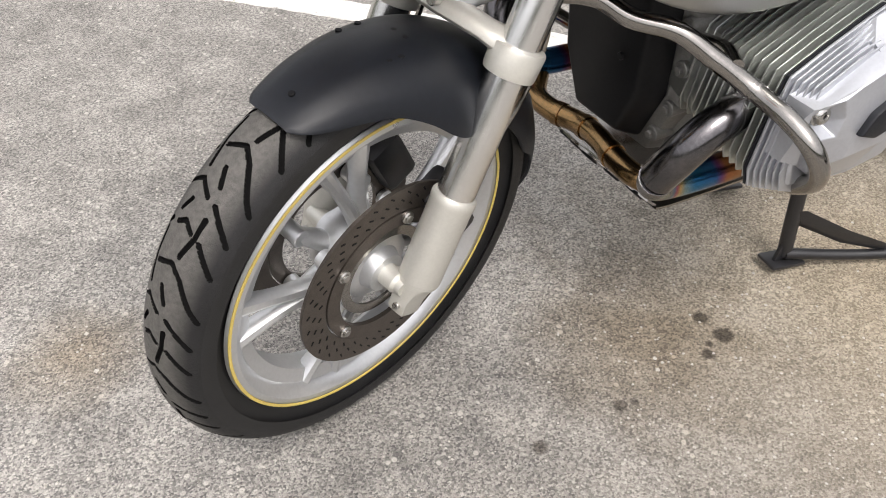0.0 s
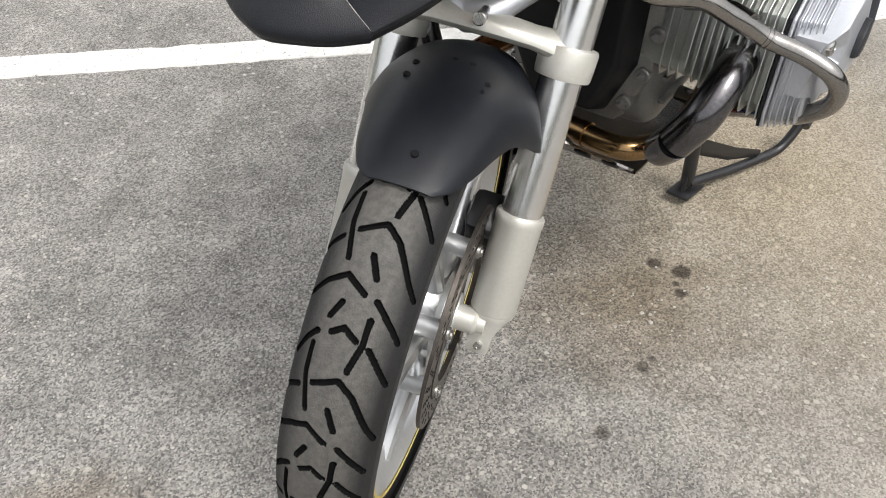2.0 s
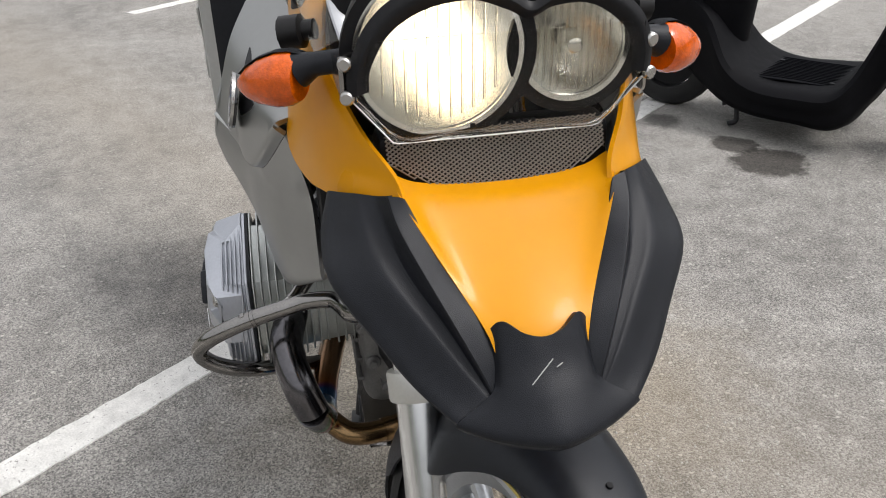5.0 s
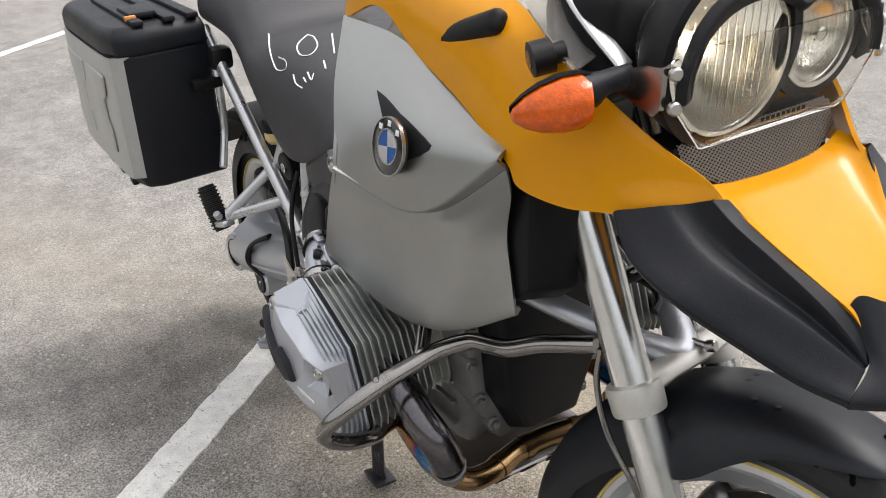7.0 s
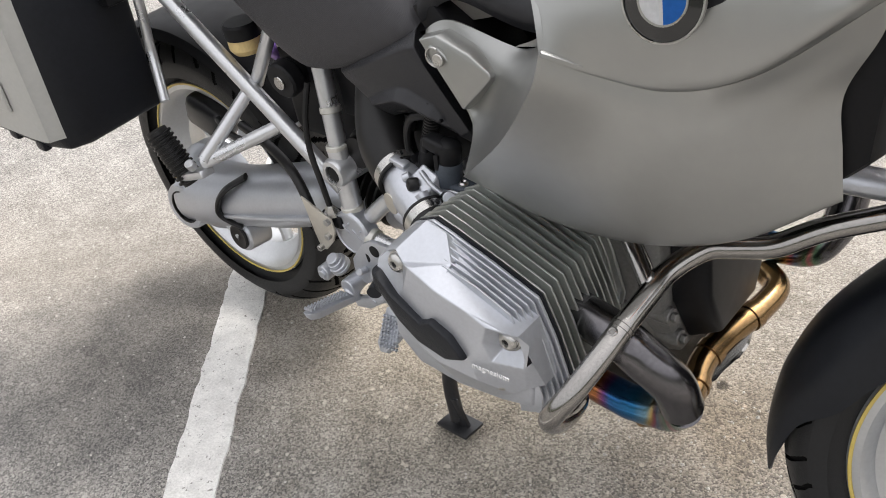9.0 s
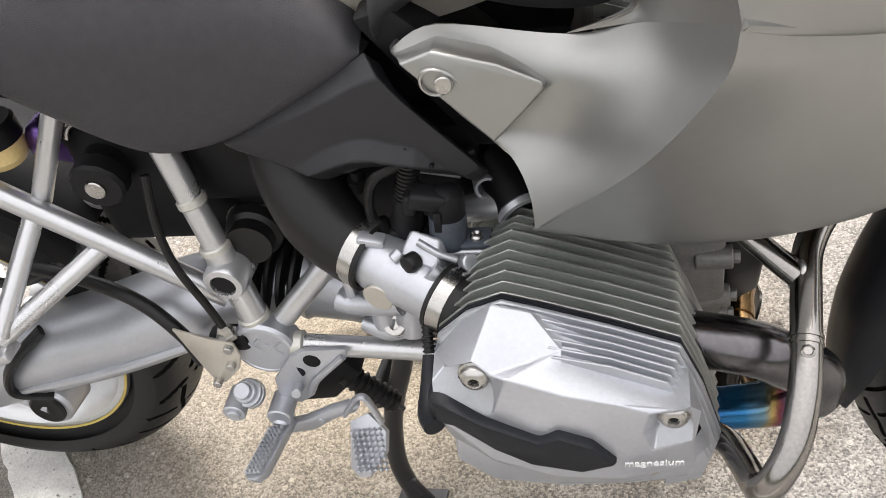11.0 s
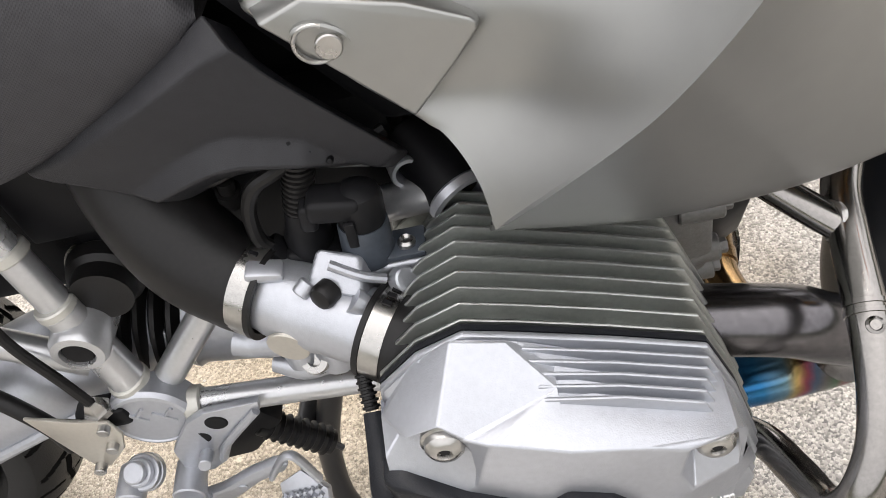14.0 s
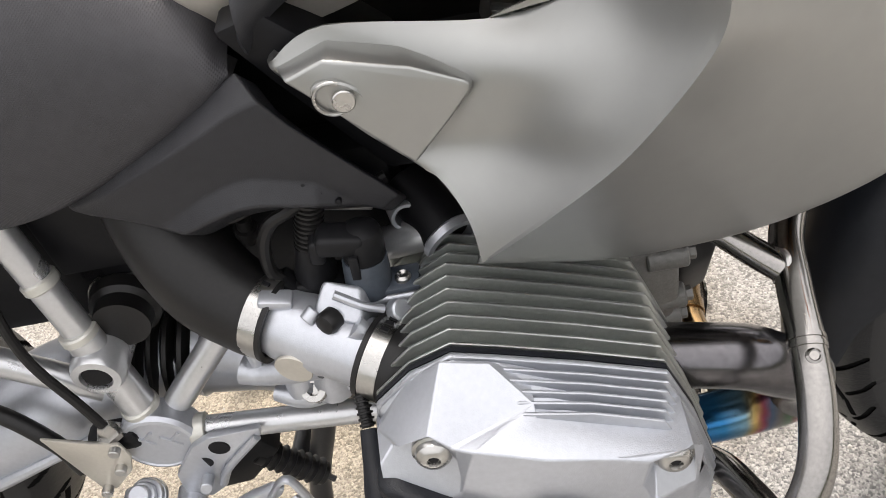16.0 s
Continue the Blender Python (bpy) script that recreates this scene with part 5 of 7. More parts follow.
# crash bars
def crash_bar(s):
    path = [(0.2, 0.08 * s, 0.68), (0.14, 0.12 * s, 0.667), (0.1, 0.148 * s, 0.65), (0.065, 0.158 * s, 0.642), (0.035, 0.172 * s, 0.638), (0.014, 0.21 * s, 0.628), (0.008, 0.25 * s, 0.616), (0.004, 0.291 * s, 0.604), (-0.001, 0.33 * s, 0.588), (-0.01, 0.362 * s, 0.568), (-0.023, 0.38 * s, 0.546), (-0.033, 0.381 * s, 0.526), (-0.037, 0.366 * s, 0.507), (-0.043, 0.335 * s, 0.488), (-0.058, 0.297 * s, 0.471), (-0.094, 0.265 * s, 0.447), (-0.16, 0.213 * s, 0.4), (-0.205, 0.176 * s, 0.37)] if s < 0 else [(0.2, 0.08, 0.69), (0.13, 0.125, 0.685), (0.1, 0.165, 0.666), (0.06, 0.205, 0.655), (0.03, 0.24, 0.628), (-0.003, 0.281, 0.596), (-0.01, 0.33, 0.583), (-0.015, 0.366, 0.566), (-0.026, 0.381, 0.54), (-0.042, 0.375, 0.507), (-0.056, 0.35, 0.477), (-0.07, 0.32, 0.455), (-0.1, 0.27, 0.43), (-0.14, 0.2, 0.39), (-0.18, 0.13, 0.37)]
    bm = add_tube(B(), path, 0.0128, seg=20, n=8)
    p = part("crash_bar", bm, STEEL, bike, "brushed stainless tubular crash bar")
    ring, d = (Vector((0.004, -0.291, 0.604)), Vector((-0.009, -0.08, -0.028))) if s < 0 else (Vector((-0.003, 0.281, 0.596)), Vector((-0.02, 0.045, -0.022)))
    d.normalize()
    for o in (-0.003, 0.003):
        a = ring + d * o
        part("clamp_sleeve", add_lathe(B(), a, d, [(-0.0022, 0.012), (-0.0016, 0.0137), (0.0016, 0.0137), (0.0022, 0.012)], 28, closed=True), STEEL, p)
    up = Vector((0, 0.35 * s, 0.94))
    q = ring + d * 0.013 + up * 0.0115
    part("sleeve_bolt", add_lathe(B(), q, up, [(0, 0), (0, 0.0058), (0.001, 0.0056), (0.002, 0.004), (0.0014, 0.0032), (0.0014, 0)], 18), STEEL, p)
    if s < 0:
        part("brace_tube", add_tube(B(), [(0.009, 0.24 * s, 0.619), (-0.012, 0.222 * s, 0.628), (-0.05, 0.19 * s, 0.648), (-0.09, 0.15 * s, 0.665)], 0.011, seg=18), STEEL, p)
        weld = [Vector((-0.001, -0.234, 0.624)) + 0.0122 * (math.cos(a) * Vector((0.35, -0.8, 0.1)) + math.sin(a) * Vector((0.5, 0.3, 0.8))) for a in (radians(-60 + 20 * k) for k in range(13))]
        part("weld_bead", add_tube(B(), weld, [0.0018, 0.0026, 0.002, 0.0027, 0.0021, 0.0026, 0.0018], seg=8, n=3), BOLT, p)
    else:
        part("brace_tube", add_tube(B(), [(0.012, 0.262 * s, 0.622), (-0.01, 0.22 * s, 0.62), (-0.03, 0.16 * s, 0.6)], 0.0095, seg=14), STEEL, p)


for s in (1, -1):
    crash_bar(s)
# -- bodywork --
def both(f):
    for s in (-1, 1):
        bm = f()
        yield (mirrored(bm) if s > 0 else bm), s


def main_panel():
    """A proud upper face down to the crease, and under it the hollow and the lower flank."""
    upper = [
        [(-0.15, -0.222, 1.078), (-0.06, -0.190, 1.058), (0.03, -0.187, 1.023), (0.12, -0.193, 0.995), (0.194, -0.203, 0.977)],
        [(-0.10, -0.268, 1.01), (-0.02, -0.250, 0.995), (0.055, -0.246, 0.98), (0.13, -0.230, 0.973), (0.199, -0.213, 0.976)],
        [(-0.072, -0.290, 0.952), (0.0, -0.272, 0.938), (0.055, -0.266, 0.927), (0.125, -0.244, 0.939), (0.2015, -0.219, 0.974)],
        [(-0.058, -0.304, 0.908), (-0.01, -0.278, 0.885), (0.05, -0.266, 0.877), (0.115, -0.250, 0.899), (0.202, -0.221, 0.969)],
        [(-0.0585, -0.3035, 0.9055), (-0.009, -0.271, 0.877), (0.051, -0.253, 0.869), (0.117, -0.239, 0.891), (0.202, -0.210, 0.958)],
    ]
    lower = [
        [(-0.0588, -0.303, 0.905), (-0.009, -0.2705, 0.8765), (0.051, -0.2525, 0.8685), (0.117, -0.2385, 0.8905), (0.202, -0.2095, 0.9575)],
        [(-0.066, -0.309, 0.876), (-0.01, -0.274, 0.852), (0.048, -0.256, 0.845), (0.115, -0.229, 0.865), (0.19, -0.197, 0.915)],
        [(-0.1, -0.304, 0.825), (-0.03, -0.275, 0.812), (0.04, -0.258, 0.81), (0.11, -0.231, 0.83), (0.164, -0.187, 0.855)],
        [(-0.135, -0.295, 0.785), (-0.06, -0.269, 0.752), (0.025, -0.254, 0.752), (0.108, -0.231, 0.772), (0.168, -0.186, 0.8)],
        [(-0.203, -0.274, 0.722), (-0.105, -0.256, 0.686), (0.0, -0.244, 0.683), (0.095, -0.226, 0.708), (0.173, -0.185, 0.752)],
        [(-0.198, -0.257, 0.726), (-0.105, -0.246, 0.685), (0.0, -0.234, 0.682), (0.095, -0.212, 0.707), (0.168, -0.173, 0.752)],
    ]
    bm = add_sheet(B(), upper, 7, 7, 0.006, out=(0, -1, 0))
    return add_sheet(bm, lower, 7, 7, 0.006, out=(0, -1, 0))


def shoulder():
    """The upward-facing hollow from the lock panel's rear edge to the ridge of the tank panel, and its run up beside the tank."""
    rows = [
        [(-0.2317, -0.216, 0.7622), (-0.2219, -0.227, 0.7587), (-0.2127, -0.241, 0.7498), (-0.2059, -0.258, 0.7388), (-0.203, -0.274, 0.722)],
        [(-0.2591, -0.207, 0.786), (-0.2202, -0.215, 0.7793), (-0.1831, -0.236, 0.7788), (-0.1541, -0.268, 0.7818), (-0.135, -0.295, 0.785)],
        [(-0.2812, -0.2, 0.8104), (-0.2287, -0.207, 0.8043), (-0.1745, -0.23, 0.8046), (-0.13, -0.27, 0.8164), (-0.1, -0.304, 0.825)],
        [(-0.3051, -0.192, 0.8355), (-0.2433, -0.195, 0.8341), (-0.1766, -0.216, 0.834), (-0.1116, -0.26, 0.8501), (-0.066, -0.309, 0.876)],
        [(-0.3107, -0.186, 0.8426), (-0.2717, -0.184, 0.8587), (-0.1721, -0.197, 0.8482), (-0.1162, -0.228, 0.8704), (-0.058, -0.304, 0.908)]]
    bm = add_sheet(B(), [[Vector(r[0]) + Vector((0.0, 0.03, -0.004))] + r for r in rows], 6, 6, 0.005, out=(0, -1, 0))
    upper = [rows[4][2:],
             [(-0.1145, -0.222, 0.884), (-0.111, -0.226, 0.888), (-0.0625, -0.2985, 0.93)],
             [(-0.122, -0.206, 0.926), (-0.118, -0.21, 0.928), (-0.072, -0.290, 0.952)],
             [(-0.153, -0.18, 0.984), (-0.15, -0.183, 0.985), (-0.10, -0.268, 1.01)],
             [(-0.203, -0.168, 1.054), (-0.20, -0.171, 1.055), (-0.15, -0.222, 1.078)]]
    return add_sheet(bm, upper, 6, 6, 0.005, out=(0, -1, 0))


panels = []
for bm, s in both(main_panel):
    panel = part("tank_panel", bm, SILVER_MATT, bike, "matt silver-grey tank side panel with round badge")
    panels.append((panel, s))
    bm2 = shoulder()
    part("panel_shoulder", mirrored(bm2) if s > 0 else bm2, SILVER_MATT, panel)

# round badge: plain ring and quarters
def badge(parent, s):
    c = Vector((0.046, -0.2705, 0.957))
    n = Vector((0.05, -1, 0.22)).normalized()
    u = Vector((1, 0, 0)) - n * n.x
    u.normalize()
    w = n.cross(u)

    def fl(bm):
        return mirrored(bm) if s > 0 else bm
    bg = part("badge_ring", fl(add_lathe(B(), c, n, [(-0.004, 0), (-0.004, 0.035), (0.0, 0.0352), (0.0025, 0.034), (0.003, 0.033), (0.003, 0)], 48)), BADGE_BLACK, parent)
    part("badge_rim", fl(add_lathe(B(), c, n, [(0.0, 0.0345), (0.004, 0.0345), (0.004, 0.0362), (0.0, 0.0362)], 48, closed=True)), BOLT, parent)
    part("badge_inner_rim", fl(add_lathe(B(), c, n, [(0.003, 0.0205), (0.0042, 0.0205), (0.0042, 0.0222), (0.003, 0.0222)], 40, closed=True)), BOLT, parent)
    for k in range(4):
        bm = B()
        vs = [bm.verts.new(c + n * 0.0036)] + [bm.verts.new(c + n * 0.0036 + 0.0205 * (math.cos(a) * u + math.sin(a) * w)) for a in (radians(90 * k + 15 * j + 8) for j in range(7))]
        bm.faces.new(vs)
        bmesh.ops.solidify(bm, geom=bm.faces[:], thickness=0.0006)
        part("badge_quarter", fl(bm), BADGE_BLUE if k % 2 else BADGE_WHITE, parent)
    for k in (-1, 0, 1):
        a = radians(90 + 42 * k)
        p = c + n * 0.0034 + 0.0282 * (math.cos(a) * u + math.sin(a) * w)
        bm = add_box(B(), p, (0.007, 0.007, 0.0012), Matrix((u, w, n)).transposed(), 0.0004)
        part("badge_bar", fl(bm), BADGE_WHITE, parent)


def badge_hollow(panel, s):
    """A black drop-shaped inlay behind the badge, lying on the panel."""
    tree = BVHTree.FromPolygons([v.co.copy() for v in panel.data.vertices], [tuple(q.vertices) for q in panel.data.polygons])
    o = [Vector((x, 0, z)) for x, z in ((-0.03, 1.006), (-0.01, 1.001), (0.029, 0.989), (0.05, 0.984), (0.067, 0.979), (0.09, 0.971), (0.101, 0.966), (0.1, 0.961), (0.098, 0.959), (0.087, 0.951), (0.064, 0.94), (0.045, 0.945), (0.03, 0.958), (0.01, 0.975), (-0.015, 0.995))]
    mid = Vector((0.05, 0, 0.966))
    bm, rings = B(), []
    for k, lift in ((0.05, 0.0012), (0.35, 0.0012), (0.7, 0.0012), (0.96, 0.0012), (1.0, -0.001)):
        ring = []
        for p in o:
            q = mid.lerp(p, k)
            hit = tree.ray_cast(Vector((q.x, 0.6 * s, q.z)), Vector((0, -s, 0)))
            ring.append(bm.verts.new(hit[0] + Vector((0, lift * s, 0))))
        rings.append(ring)
    rings_to_faces(bm, rings, True, False)
    bm.faces.new(rings[0])
    part("badge_inlay", bm, ENGINE_BLACK, panel, "black drop-shaped inlay behind the badge")


for p, s in panels:
    badge(p, s)
    badge_hollow(p, s)


# the rear pod with the lock
def lock_pod():
    base = [(-0.3105, 0.8394), (-0.2718, 0.8502), (-0.2327, 0.8426), (-0.1872, 0.8191), (-0.1813, 0.8122), (-0.1825, 0.8048), (-0.2038, 0.7864), (-0.2345, 0.7614)]
    top = [(-0.2996, 0.8428), (-0.2734, 0.851), (-0.2225, 0.8388), (-0.1913, 0.8258), (-0.1891, 0.8227), (-0.1895, 0.8191), (-0.2051, 0.8022), (-0.2332, 0.7746)]
    return rounded(add_loft(B(), [[Vector((x, -0.196 + 0.18 * (z - 0.765), z)) for x, z in base], [Vector((x, -0.226 + 0.18 * (z - 0.765) - 0.11 * max(x + 0.26, 0), z)) for x, z in top]]), 0.004, 3)


for bm, s in both(lock_pod):
    pod = part("lock_panel", bm, SILVER_MATT, bike, "matt silver panel with a round key lock")

    def fl(b):
        return mirrored(b) if s > 0 else b
    c = Vector((-0.2696, -0.2159, 0.8257))
    part("lock_plate", fl(moved(add_lathe(B(), (0, 0, 0), (0, -1, 0), [(-0.004, 0), (-0.004, 0.0145), (0.0, 0.0145), (0.0012, 0.013), (0.0006, 0.0125), (0.0006, 0)], 36), Matrix.Translation(c) @ Matrix.Rotation(0.6, 4, "Y") @ Matrix.Diagonal((1.25, 1, 0.85, 1)))), SILVER_MATT, pod)
    part("lock_barrel", fl(add_lathe(B(), c + Vector((0.003, 0.0, 0.0)), (0.1, -1, 0.15), [(0, 0), (0, 0.0074), (0.005, 0.0074), (0.0058, 0.0066), (0.0058, 0)], 28)), BOLT, pod)
    pts = [c + Vector((0.003 + 0.0115 * math.cos(a) - 0.006, -0.003, 0.0115 * math.sin(a) + 0.003)) for a in (radians(60 + 20 * k) for k in range(13))]
    part("lock_ring", fl(add_tube(B(), pts, 0.0013, seg=8, n=3)), BOLT, pod)

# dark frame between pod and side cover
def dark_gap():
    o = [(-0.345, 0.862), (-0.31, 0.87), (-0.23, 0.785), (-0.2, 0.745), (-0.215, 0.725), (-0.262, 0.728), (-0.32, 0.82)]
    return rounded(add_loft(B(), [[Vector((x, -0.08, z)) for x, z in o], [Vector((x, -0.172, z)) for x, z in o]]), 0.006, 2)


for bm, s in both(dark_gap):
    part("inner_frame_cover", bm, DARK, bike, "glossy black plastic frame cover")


# dark trim between the lock panel's upper edge and the tank
def tank_trim():
    edge = [(-0.325, -0.18, 0.856), (-0.312, -0.174, 0.87), (-0.274, -0.17, 0.886), (-0.2, -0.172, 0.868), (-0.15, -0.175, 0.866), (-0.105, -0.18, 0.885)]
    g = [[(x, y + dy, z + dz) for x, y, z in edge] for dy, dz in ((0.005, -0.012), (0.0, 0.004), (0.008, 0.022), (0.03, 0.034))]
    return add_sheet(B(), g, 5, 4, 0.004, out=(0, -1, 0.4))


for bm, s in both(tank_trim):
    part("tank_trim", bm, SIDE_BLACK, bike, "dark grey plastic trim above the lock panel")


# angular black side cover under the seat
def side_cover():
    """Band along the seat, dark main face and a flared lower flange."""
    P = dict(a0=(-0.338, -0.176, 0.836), a1=(-0.356, -0.174, 0.824), a2=(-0.426, -0.17, 0.794), a3=(-0.502, -0.166, 0.764),
             c0=(-0.324, -0.198, 0.824), c1=(-0.345, -0.198, 0.818), c2=(-0.402, -0.196, 0.792), c3=(-0.451, -0.19, 0.769), c4=(-0.494, -0.178, 0.752),
             r1=(-0.311, -0.2, 0.804), r2=(-0.29, -0.2, 0.775), r3=(-0.267, -0.2, 0.745), r4=(-0.255, -0.199, 0.727),
             t0=(-0.27, -0.2, 0.717), t1=(-0.284, -0.198, 0.723), t2=(-0.309, -0.197, 0.75), t3=(-0.35, -0.196, 0.763), t4=(-0.367, -0.196, 0.762), t5=(-0.393, -0.196, 0.753), t6=(-0.43, -0.195, 0.733),
             l2=(-0.312, -0.21, 0.739), l3=(-0.349, -0.212, 0.75), l4=(-0.366, -0.212, 0.75), l5=(-0.381, -0.211, 0.745), l6=(-0.41, -0.207, 0.733), l8=(-0.456, -0.19, 0.744), l9=(-0.48, -0.183, 0.748))
    bm = B()
    v = {k: bm.verts.new(p) for k, p in P.items()}
    for f in ("a0 c0 c1 a1", "a1 c1 c2 a2", "a2 c2 c3 c4 a3", "t1 t2 l2", "t2 t3 l3 l2", "t3 t4 l4 l3", "t4 t5 l5 l4", "t5 t6 l6 l5",
              "c0 r1 r2 t2 t3 t4 c2 c1", "r2 r3 r4 t0 t1 t2", "t4 t5 t6 l8 l9 c4 c3 c2"):
        bm.faces.new([v[k] for k in f.split()])
    bmesh.ops.recalc_face_normals(bm, faces=bm.faces)
    rim_ = [e for e in bm.edges if len(e.link_faces) == 1]
    ext = bmesh.ops.extrude_edge_only(bm, edges=rim_)["geom"]
    for x in ext:
        if isinstance(x, bmesh.types.BMVert):
            x.co += Vector((0.0, 0.03, -0.03))
    bmesh.ops.recalc_face_normals(bm, faces=bm.faces)
    e = [x for x in bm.edges if len(x.link_faces) == 2 and x.calc_face_angle(0) > radians(8)]
    bmesh.ops.bevel(bm, geom=e, offset=0.0028, segments=3, profile=0.5, affect="EDGES", clamp_overlap=True)
    return bm


for bm, s in both(side_cover):
    cover_ = part("side_cover", bm, SIDE_BLACK, bike, "angular matt black plastic side cover")
    # small water drops on the cover, modelled as dark domes
    for x, z in ((-0.308, 0.742), (-0.297, 0.734), (-0.318, 0.75)):
        p = add_lathe(B(), (x, -0.2005 - (0.742 - z) * 0.3, z), (0, -1, 0.3), [(-0.004, 0.0022), (0, 0.0022), (0.001, 0.0018), (0.0018, 0)], 12)
        part("water_drop", mirrored(p) if s > 0 else p, DARK, cover_)


# yellow cowl sides and nose
def cowl_side():
    g = [
        [(-0.26, -0.172, 1.05), (-0.25, -0.16, 1.10), (-0.24, -0.13, 1.14), (-0.22, -0.08, 1.16)],
        [(-0.12, -0.184, 1.088), (-0.11, -0.172, 1.12), (-0.10, -0.145, 1.15), (-0.09, -0.09, 1.17)],
        [(-0.02, -0.188, 1.042), (0.0, -0.18, 1.085), (0.02, -0.16, 1.115), (0.04, -0.12, 1.135)],
        [(0.09, -0.195, 1.006), (0.11, -0.187, 1.055), (0.14, -0.172, 1.095), (0.155, -0.145, 1.115)],
        [(0.195, -0.206, 0.965), (0.215, -0.193, 1.012), (0.25, -0.172, 1.055), (0.265, -0.16, 1.068)],
        [(0.215, -0.203, 0.938), (0.26, -0.184, 0.985), (0.30, -0.162, 1.028), (0.315, -0.15, 1.038)],
        [(0.275, -0.188, 0.930), (0.305, -0.172, 0.964), (0.345, -0.145, 0.997), (0.36, -0.132, 1.005)],
        [(0.335, -0.168, 0.936), (0.358, -0.15, 0.955), (0.388, -0.118, 0.972), (0.40, -0.108, 0.974)],
        [(0.36, -0.155, 0.92), (0.385, -0.135, 0.935), (0.41, -0.112, 0.95), (0.425, -0.103, 0.95)],
    ]
    return add_sheet(B(), g, 6, 6, 0.005, out=(0, -1, 0.5))


for bm, s in both(cowl_side):
    cs = part("cowl_side", bm, YELLOW, bike, "glossy yellow fairing side")
    bm = B()
    R = Matrix.Rotation(-0.31, 3, "Y") @ Matrix.Rotation(-0.45, 3, "X")
    add_box(bm, (0.08, -0.171, 1.083), (0.145, 0.024, 0.03), R, 0.011, 4)
    part("air_slot", mirrored(bm) if s > 0 else bm, DARK, cs, "black oval vent in the yellow fairing")
g = []
for x, zc, ze, hw in ((0.375, 0.955, 0.972, 0.112), (0.40, 0.947, 0.966, 0.109), (0.425, 0.93, 0.955, 0.103), (0.46, 0.908, 0.923, 0.083), (0.5, 0.883, 0.888, 0.060), (0.524, 0.866, 0.868, 0.048), (0.538, 0.848, 0.848, 0.042)):
    g.append([(x, -hw, ze), (x + 0.004, -hw * 0.7, zc + 0.25 * (ze - zc)), (x + 0.008, 0, zc), (x + 0.004, hw * 0.7, zc + 0.25 * (ze - zc)), (x, hw, ze)])
part("nose_panel", add_sheet(B(), g, 6, 6, 0.005, out=(0, 0, 1)), YELLOW, bike, "glossy yellow scooped nose panel")


def beak_wing():
    """Rows from the wing's top to the tip: outer edge, inner edge, relief."""
    rows = [((0.335, -0.172, 0.942), (0.419, -0.103, 0.962), 0.5, 0.42, 0.66, 0.86), ((0.372, -0.184, 0.91), (0.442, -0.091, 0.938), 0.9, 0.46, 0.68, 0.85), ((0.428, -0.18, 0.886), (0.472, -0.075, 0.910), 1.0, 0.48, 0.68, 0.83),
            ((0.48, -0.147, 0.851), (0.510, -0.055, 0.879), 0.85, 0.52, 0.69, 0.8), ((0.525, -0.116, 0.822), (0.532, -0.044, 0.852), 0.55, 0.56, 0.7, 0.78), ((0.56, -0.085, 0.802), (0.546, -0.038, 0.828), 0.15, 0.6, 0.7, 0.76)]
    g = []
    for k, (o, e, h, c1, va, c2) in enumerate(rows):
        o, e = Vector(o), Vector(e)
        a, b = rows[max(k - 1, 0)], rows[min(k + 1, 5)]
        n = (e - o).cross(Vector(b[0]) + Vector(b[1]) - Vector(a[0]) - Vector(a[1])).normalized()
        n = n if n.z > 0 else -n
        row = [o + Vector((-0.004, 0.008, -0.014)), o]
        for t, d in ((c1 * 0.5, 0.0055), (c1, 0.009), ((c1 + va) / 2, 0.0045), (va, 0.0015), (c2 - 0.03, 0.0135), (c2, 0.0165), (c2 + 0.03, 0.015)):
            row.append(o.lerp(e, t) + n * d * h)
        g.append(row + [e, e + Vector((0.002, 0.002, -0.011))])
    return add_sheet(B(), g, 4, 6, 0.005, out=(0.4, -1, 0.6))


for bm, s in both(beak_wing):
    part("beak_wing", bm, BLACK_PLASTIC, bike, "textured black plastic beak wing with a raised crest", angle=24)
g = [
    [(0.519, -0.048, 0.868), (0.525, -0.036, 0.881), (0.538, -0.018, 0.874), (0.541, 0, 0.870), (0.538, 0.018, 0.874), (0.525, 0.036, 0.881), (0.519, 0.048, 0.868)],
    [(0.540, -0.046, 0.840), (0.548, -0.038, 0.846), (0.555, -0.02, 0.848), (0.558, 0, 0.848), (0.555, 0.02, 0.848), (0.548, 0.038, 0.846), (0.540, 0.046, 0.840)],
    [(0.553, -0.052, 0.824), (0.564, -0.042, 0.826), (0.575, -0.022, 0.828), (0.579, 0, 0.829), (0.575, 0.022, 0.828), (0.564, 0.042, 0.826), (0.553, 0.052, 0.824)],
    [(0.561, -0.085, 0.803), (0.58, -0.056, 0.800), (0.595, -0.028, 0.801), (0.603, 0, 0.802), (0.595, 0.028, 0.801), (0.58, 0.056, 0.800), (0.561, 0.085, 0.803)],
    [(0.556, -0.08, 0.789), (0.575, -0.053, 0.786), (0.59, -0.027, 0.787), (0.598, 0, 0.787), (0.59, 0.027, 0.787), (0.575, 0.053, 0.786), (0.556, 0.08, 0.789)],
]
nose = part("beak_tip", add_sheet(B(), g, 6, 6, 0.006, out=(1, 0, 0.5)), BLACK_PLASTIC, bike, "textured black plastic beak tip with small scratches")
for a, b in (((0.5665, -0.018, 0.838), (0.5545, 0.004, 0.8545)), ((0.56, 0.006, 0.849), (0.5575, 0.012, 0.851))):
    part("scratch", add_tube(B(), [a, b], 0.0006, seg=6, n=2), PANNIER_GREY, nose)

